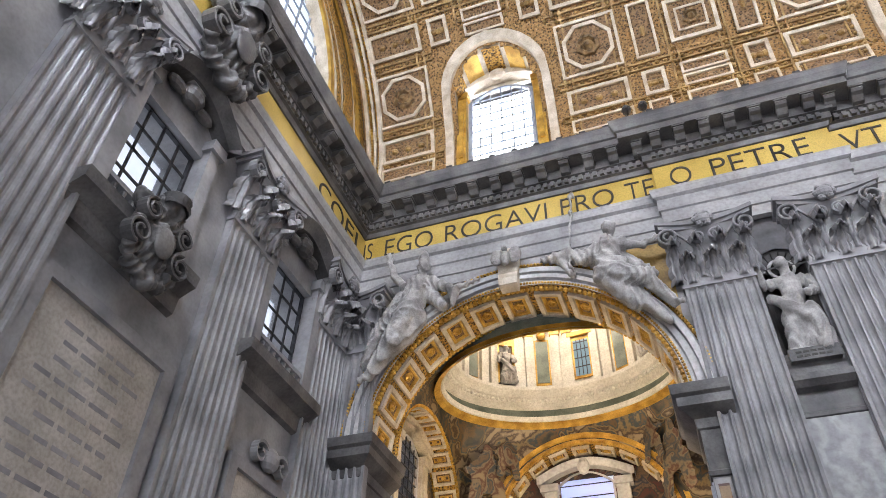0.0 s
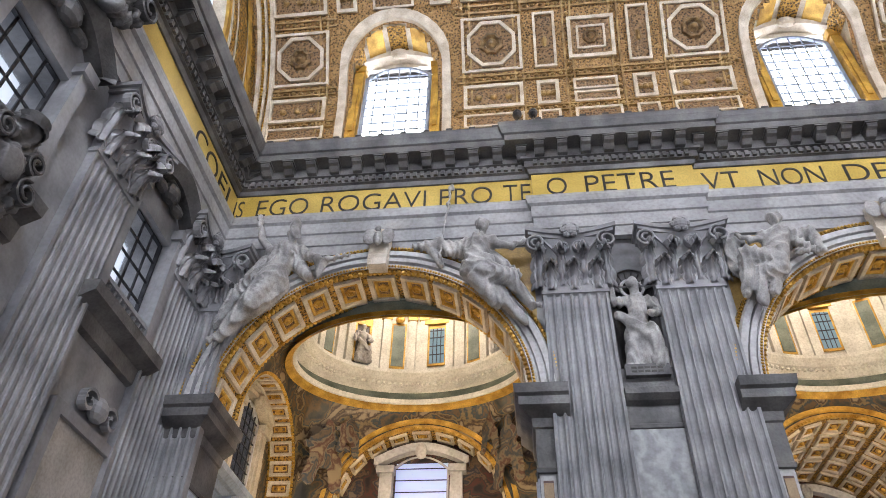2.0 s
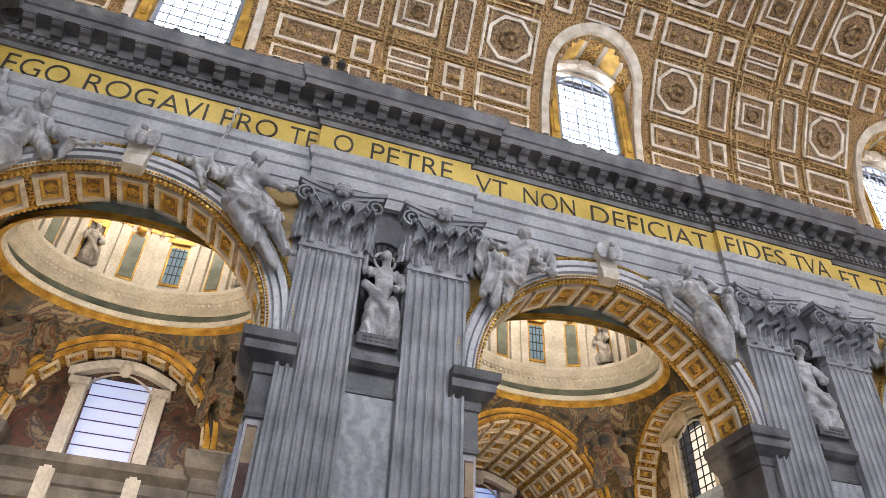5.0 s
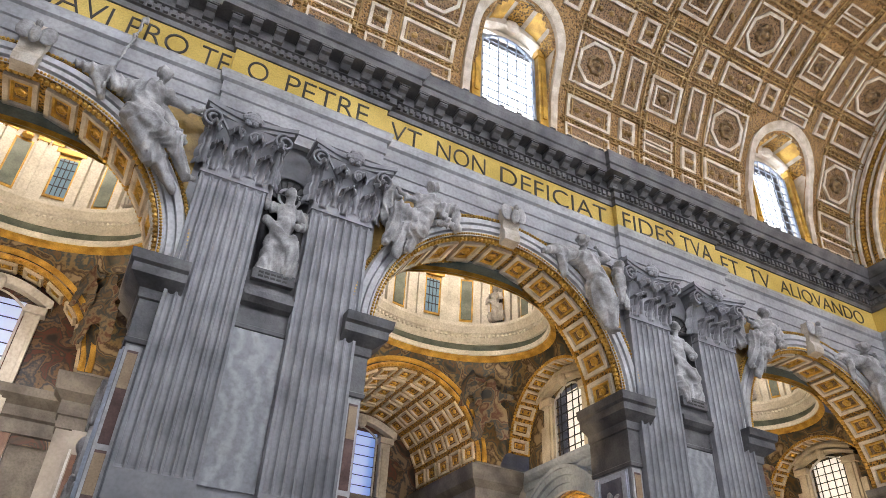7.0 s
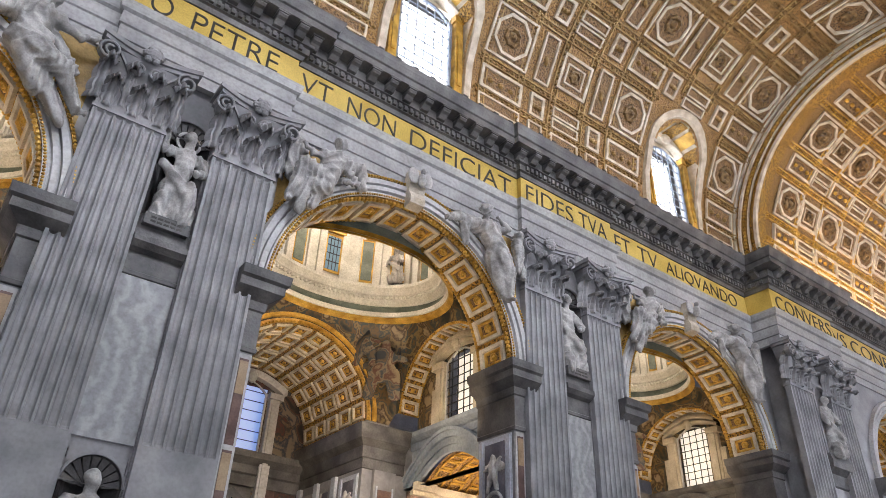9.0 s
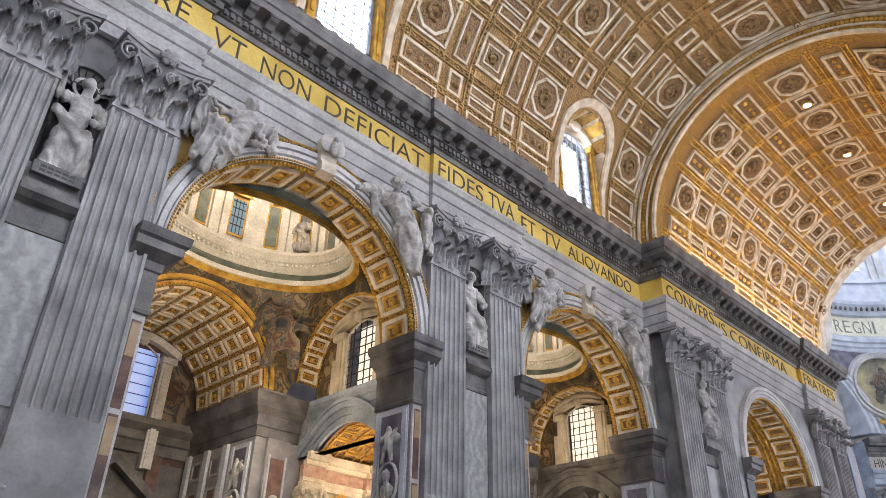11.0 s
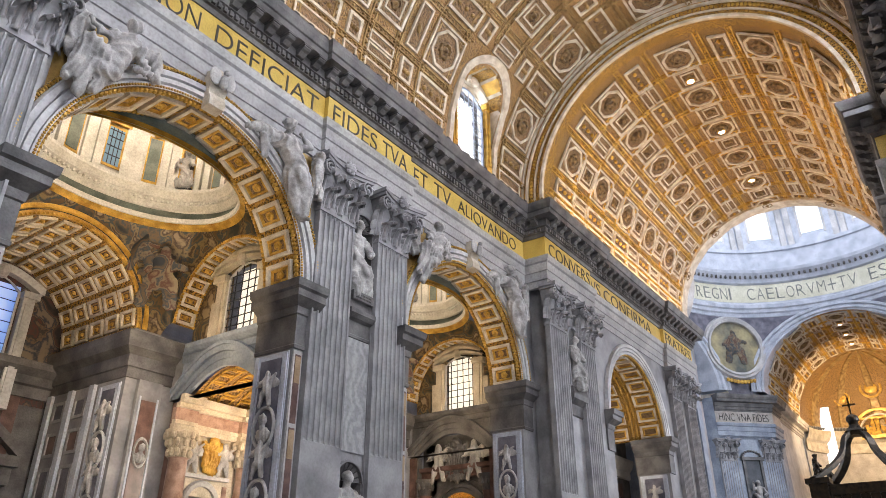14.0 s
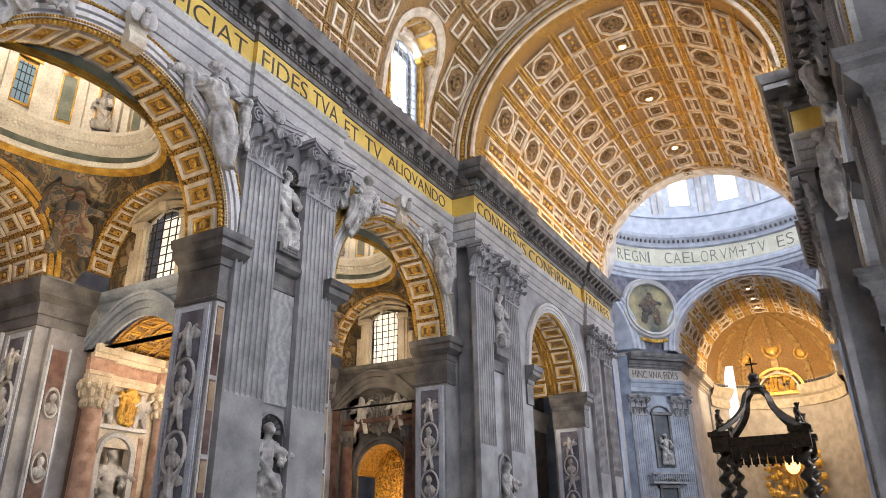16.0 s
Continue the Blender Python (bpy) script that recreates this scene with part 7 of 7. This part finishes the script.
for k, (r0, r1) in enumerate(((4.3, 4.8), (3.5, 3.8))):
    g = Geo()
    rows = []
    for i in range(33):
        t = math.pi * i / 32
        rows.append([(170.6 - o - 0.12 * q * math.sin(t) - 0.2 * k, q * math.cos(t), 29.0 + q * math.sin(t)) for q, o in ((r0, 0), (r0, 0.5), (r1, 0.5), (r1, 0))])
    g.grid(rows, 0, True)
    part("apse_arch", g, STUCCO if k else GILD, apse)
random.seed(9)
g = Geo()
for k in range(46):
    g.ball((169.9, random.uniform(-2.8, 2.8), random.uniform(29.3, 31.6)), (0.3, random.uniform(0.2, 0.45), random.uniform(0.3, 0.7)), 4)
g.box(169.6, -3.4, 28.4, 171.0, 3.4, 29.0)
g.box(169.6, -3.0, 31.9, 171.0, 3.0, 32.3)
part("apse_relief", g, GILD, apse, "gilded figure relief under an arch")
g = Geo()
for k in range(60):
    a = math.pi * (k + 0.5) / 60
    g.ball((160 + 11.5 * math.sin(a), 11.5 * math.cos(a), 30.6), (0.3, 0.3, 0.3), 3)
part("apse_cornice_brackets", g, DARK, apse)
g = Geo()
rows = [[(160 + r * math.sin(a), r * math.cos(a), z) for a in [math.pi * j / 32 for j in range(33)]] for r, z in ((11.7, 26.0), (11.4, 26.1), (11.4, 27.8), (11.0, 28.2), (10.6, 29.2), (10.5, 30.0), (11.7, 30.1))]
g.grid(rows)
part("apse_cornice", g, CREAM, apse, "pale moulded apse cornice")
g = Geo()
g.box(166.9, 7.5, 24.0, 167.0, 10.0, 34.5)
part("apse_window", g, SKYCARD, apse, "bright side window of the apse")
# gilded altar glory in the apse
g = Geo()
for k in range(40):
    a = 2 * math.pi * k / 40
    r = 4.0 + 1.6 * ((k * 7) % 5) / 4
    g.add([(168, -0.15 * math.sin(a), 15 + 0.15 * math.cos(a)), (168, r * math.cos(a), 15 + r * math.sin(a)), (167.7, r * math.cos(a + 0.1), 15 + r * math.sin(a + 0.1)), (168, 0.15 * math.sin(a), 15 - 0.15 * math.cos(a))], [(0, 1, 2, 3)])
for k in range(60):
    a = random.uniform(0, 2 * math.pi)
    r = random.uniform(2.2, 5.2)
    g.ball((167.5, r * math.cos(a), 14 + 1.3 * r * math.sin(a)), (0.5, random.uniform(0.4, 0.9), random.uniform(0.4, 0.9)), 4)
glory = tagged(part("altar_glory", g, GILD), "gilded sunburst altar sculpture in the apse", "altarpiece")
g = Geo()
g.ball((167.6, 0, 15), (0.15, 1.3, 1.7), 8)
part("oval_window", g, AMBER, glory, "glowing amber oval window")

# ---- baldachin ----
bal = thing("baldachin", "dark bronze canopy on four twisted columns", "baldachin", at=(DX, -1.0, 0))
bal.scale = (1, 1, 0.84)
for sx in (1, -1):
    for sy in (1, -1):
        g = Geo()
        rows = []
        for i in range(81):
            t = i / 80
            z = 3.2 + 11.3 * t
            ox, oy = 0.32 * math.cos(t * 10 * math.pi), 0.32 * math.sin(t * 10 * math.pi)
            r = 0.72 - 0.12 * t
            rows.append([(sx * 4.6 + ox + r * math.cos(a), sy * 4.6 + oy + r * math.sin(a), z) for a in [2 * math.pi * j / 14 for j in range(14)]])
        g.grid(rows, 0, True)
        g.smooth = True
        part("column", g, BRONZE, bal, "twisted dark bronze column")
        g = Geo()
        g.box(sx * 4.6 - 1.1, sy * 4.6 - 1.1, 0, sx * 4.6 + 1.1, sy * 4.6 + 1.1, 3.2)
        part("pedestal", g, PALE, bal)
        g = Geo()
        g.box(sx * 4.6 - 1.0, sy * 4.6 - 1.0, 14.4, sx * 4.6 + 1.0, sy * 4.6 + 1.0, 17.2)
        g.box(sx * 4.6 - 1.3, sy * 4.6 - 1.3, 16.6, sx * 4.6 + 1.3, sy * 4.6 + 1.3, 17.3)
        part("entablature_block", g, BRONZE, bal)
        ob = part("angel", NICHE_A, None, bal, "bronze angel figure")
        ob.matrix_basis = Matrix.Translation((sx * 4.6, sy * 4.6, 17.2)) @ Matrix.Scale(0.85, 4)
        ob.data = BRONZE_FIG
        g = Geo()
        rows = []
        for i in range(25):
            t = i / 24
            q = 4.4 * (1 - t) ** 1.0 * (1.0 - 0.55 * math.sin(math.pi * t)) + 0.7
            z = 17.2 + 6.6 * t + 0.9 * math.sin(math.pi * t)
            w = 0.55 - 0.2 * t
            rows.append([(sx * q + w * d * 0.7, sy * q - w * d * sx * sy * 0.7, z + e) for d, e in ((-1, -0.3), (1, -0.3), (1, 0.4), (-1, 0.4))])
        g.grid(rows, 0, True)
        part("scroll_rib", g, BRONZE, bal)
for ax_ in (0, 1):
    for q in (-1, 1):
        g = Geo()
        b = (-4.6, q * 4.6 - 0.35, 15.0, 4.6, q * 4.6 + 0.35, 16.4) if ax_ == 0 else (q * 4.6 - 0.35, -4.6, 15.0, q * 4.6 + 0.35, 4.6, 16.4)
        g.box(*b)
        for k in range(9):
            c = -4.0 + k
            bb = (c - 0.42, q * 4.6 - 0.12, 13.4, c + 0.42, q * 4.6 + 0.12, 15.0) if ax_ == 0 else (q * 4.6 - 0.12, c - 0.42, 13.4, q * 4.6 + 0.12, c + 0.42, 15.0)
            g.box(*bb)
            g.ball((c, q * 4.6, 13.3) if ax_ == 0 else (q * 4.6, c, 13.3), (0.2, 0.2, 0.3), 4)
        part("valance", g, BRONZE, bal, "bronze lambrequin valance with tassels")
g = Geo()
g.box(-1.0, -1.0, 23.6, 1.0, 1.0, 24.2)
g.lathe(0, 0, [(1.3, 24.2), (0.8, 24.6), (0.5, 25.2), (0.6, 25.4)], 16)
g.ball((0, 0, 26.0), (0.75, 0.75, 0.75), 8)
part("orb", g, BRONZE, bal)
g = Geo()
g.box(-0.1, -0.1, 26.6, 0.1, 0.1, 29.2)
g.box(-0.1, -0.75, 28.0, 0.1, 0.75, 28.25)
part("cross", g, BRONZE, bal)

# ---- entrance wall fittings ----
for y in (0.125, 8.725):
    grid_window("entrance_window", "tall entrance wall window with dark iron bars", 3.25, 5.1, 4, 5, False, pose(-0.4, y, 16.5, 0, 0, 90), 0.1, 0.1, IRON)
    sur = thing("window_surround", "grey marble window surround with a curved pediment", "window surround", "entrance windows", "structure")
    for q in (-1, 1):
        g = Geo()
        g.box(0.0, y + q * 1.63, 16.4, 0.35, y + q * 2.15, 22.2)
        g.box(0.0, y + q * 1.5, 21.9, 0.5, y + q * 2.3, 22.4)
        part("jamb", g, GREY, sur)
    g = Geo()
    pts = [(-2.5, 22.4)] + [(-2.5 + 5.0 * i / 16, 22.7 + 1.5 * math.sin(math.pi * i / 16)) for i in range(17)] + [(2.5, 22.4)]
    low = [(-2.2, 22.4)] + [(-2.2 + 4.4 * i / 16, 22.5 + 1.15 * math.sin(math.pi * i / 16)) for i in range(17)] + [(2.2, 22.4)]
    g.grid([[(0, y + x, z) for x, z in low], [(0.6, y + x, z) for x, z in low], [(0.95, y + x, z) for x, z in pts], [(0, y + x, z) for x, z in pts]])
    part("pediment", g, DARK, sur)
    g = Geo()
    g.ball((0.3, y, 23.1), (0.35, 0.55, 0.5), 6)
    for q in (-1, 1):
        g.ball((0.25, y + q * 0.8, 22.9), (0.25, 0.5, 0.25), 5)
    part("shell_ornament", g, DARK, sur)
    g = Geo()
    g.sweep([(0.0, y - 2.6), (0.0, y + 2.6)], [(0, 15.0), (0.2, 15.1), (0.25, 15.7), (0.8, 16.0), (0.85, 16.4), (0, 16.45)])
    part("sill_cornice", g, DARK, sur)
    g = Geo()
    for k in range(9):
        yy = y - 1.6 + 0.4 * k
        g.lathe(0.15, yy, [(0.08, 16.4), (0.17, 16.75), (0.08, 17.1), (0.12, 17.3)], 8)
    g.box(0.0, y - 1.9, 17.25, 0.3, y + 1.9, 17.42)
    part("balustrade", g, GREY, sur)
for y, z, sc in ((0.3, 15.6, 0.95), (0.3, 25.9, 1.4)):
    th = thing("cartouche", "carved grey stone coat-of-arms cartouche on the entrance wall", "cartouche", "cartouches")
    part("scrollwork", CART, None, th)
    g = Geo()
    g.ball((0, -0.6, 0.05), (0.42, 0.13, 0.58), 10)
    g.smooth = True
    part("shield", g, DARK, th)
    g = Geo()
    g.lathe(0, -0.45, [(0.5, 1.5), (0.55, 1.6), (0.4, 1.7), (0.5, 1.95), (0.3, 2.15), (0.05, 2.3)], 16)
    part("crown", g, DARK, th)
    for q in (-1, 1):
        g = Geo()
        scroll(g, (q * 0.95, -0.4, -0.2), 0.42, 0.2, flip=q)
        scroll(g, (q * 0.8, -0.4, 0.85), 0.34, 0.2, flip=-q)
        part("scroll", g, DARK, th)
    th.matrix_basis = Matrix.Translation((0.9, y, z)) @ Matrix.Rotation(math.radians(90), 4, 'Z') @ Matrix.Scale(sc, 4)
for y, w, z0, z1 in ((0.75, 2.35, 6.5, 13.2), (9.3, 1.7, 4.0, 12.2)):
    sl = thing("inscription_slab", "pale marble inscription slab in a moulded grey frame", "slab", "inscription slabs")
    g = Geo()
    g.box(0.004, y - w, z0, 0.12, y + w, z1)
    part("slab", g, SLAB, sl)
    g = Geo()
    for q in (-1, 1):
        g.box(0.004, y + q * w, z0 - 0.4, 0.28, y + q * (w + 0.45), z1 + 0.4)
    g.box(0.004, y - w, z1, 0.28, y + w, z1 + 0.4)
    g.box(0.004, y - w, z0 - 0.4, 0.28, y + w, z0)
    part("frame", g, GREY, sl)
    if w > 2:
        g = Geo()
        random.seed(5)
        for k in range(11):
            z = z1 - 0.75 - k * 0.5
            yy = y - w + 0.5 + random.uniform(0, 0.8)
            while yy < y + w - 0.7 - random.uniform(0, 0.5):
                l = random.uniform(0.25, 0.8)
                g.box(0.12, yy, z, 0.126, min(yy + l, y + w - 0.3), z + 0.13)
                yy += l + 0.14
        part("worn_lettering", g, GREY, sl)
    else:
        g = Geo()
        for q in (-1, 1):
            rows = []
            for i in range(20):
                t = i / 19
                a = t * 8
                r = 0.5 * (1 - t * 0.8)
                rows.append([(0.15 + d, y + q * (0.75 - r * math.cos(a)), z1 + 0.9 + r * math.sin(a) + e) for d, e in ((0, 0), (0.3, 0), (0.3, 0.12), (0, 0.12))])
            g.grid(rows, 0, True)
        g.ball((0.3, y, z1 + 1.0), (0.3, 0.5, 0.45), 6)
        part("scroll_crest", g, GREY, sl)
lettering("CO", 0, 2.6, 0, 0, LH, SOUTH_ENT, Matrix.Translation((0.5, 8.6, LZ)) @ Matrix.Rotation(math.radians(90), 4, 'Z') @ Matrix.Rotation(math.radians(90), 4, 'X'))
lettering("EL", 0, 2.0, 0, 0, LH, SOUTH_ENT, Matrix.Translation((0.5, 11.5, LZ)) @ Matrix.Rotation(math.radians(90), 4, 'Z') @ Matrix.Rotation(math.radians(90), 4, 'X'))

# ---- lamps ----
def spot_thing():
    th = thing("vault_lamp", "small round glowing lamp set in the vault", "lamp", "vault lamps")
    g = Geo()
    g.lathe(0, 0, [(0.42, 0.1), (0.42, -0.12), (0.3, -0.14)], 16)
    part("rim", g, GILD, th)
    g = Geo()
    g.ball((0, 0, -0.08), (0.32, 0.32, 0.12), 6)
    part("glow", g, LAMPM, th)
    return th


SP = spot_thing()
SP.matrix_basis = pose(68.2, 0.0, 42.75)
for x in (77.5, 88.5, 143.0, 149.0, 155.0):
    copy_thing(SP, pose(x, 0, 42.75 if x < 100 else 42.4))
CL = thing("cornice_lamp", "small floodlight standing on the cornice edge", "lamp", "cornice lamps")
g = Geo()
g.box(-0.16, -0.1, 0.05, 0.16, 0.1, 0.3)
part("housing", g, IRON, CL)
g = Geo()
g.box(-0.13, -0.07, 0.3, 0.13, 0.07, 0.33)
part("lens", g, SLAB, CL)
n = 0
for x, y, a in along(PATHS[1][1:], 1.15, 0.5):
    if 2 < x < 60:
        m = pose(x, y - 1.3, TOP + 0.02)
        if n == 0:
            CL.matrix_basis = m
        else:
            copy_thing(CL, m)
        n += 1
cam_th = thing("floodlight", "pair of black floodlights on the cornice", "lamp")
for x in (15.2, 16.0):
    g = Geo()
    g.lathe(x, W - 1.4, [(0.03, TOP), (0.03, TOP + 0.5)], 8)
    g.ball((x, W - 1.45, TOP + 0.62), (0.24, 0.3, 0.24), 6)
    part("lamp_head", g, IRON, cam_th)
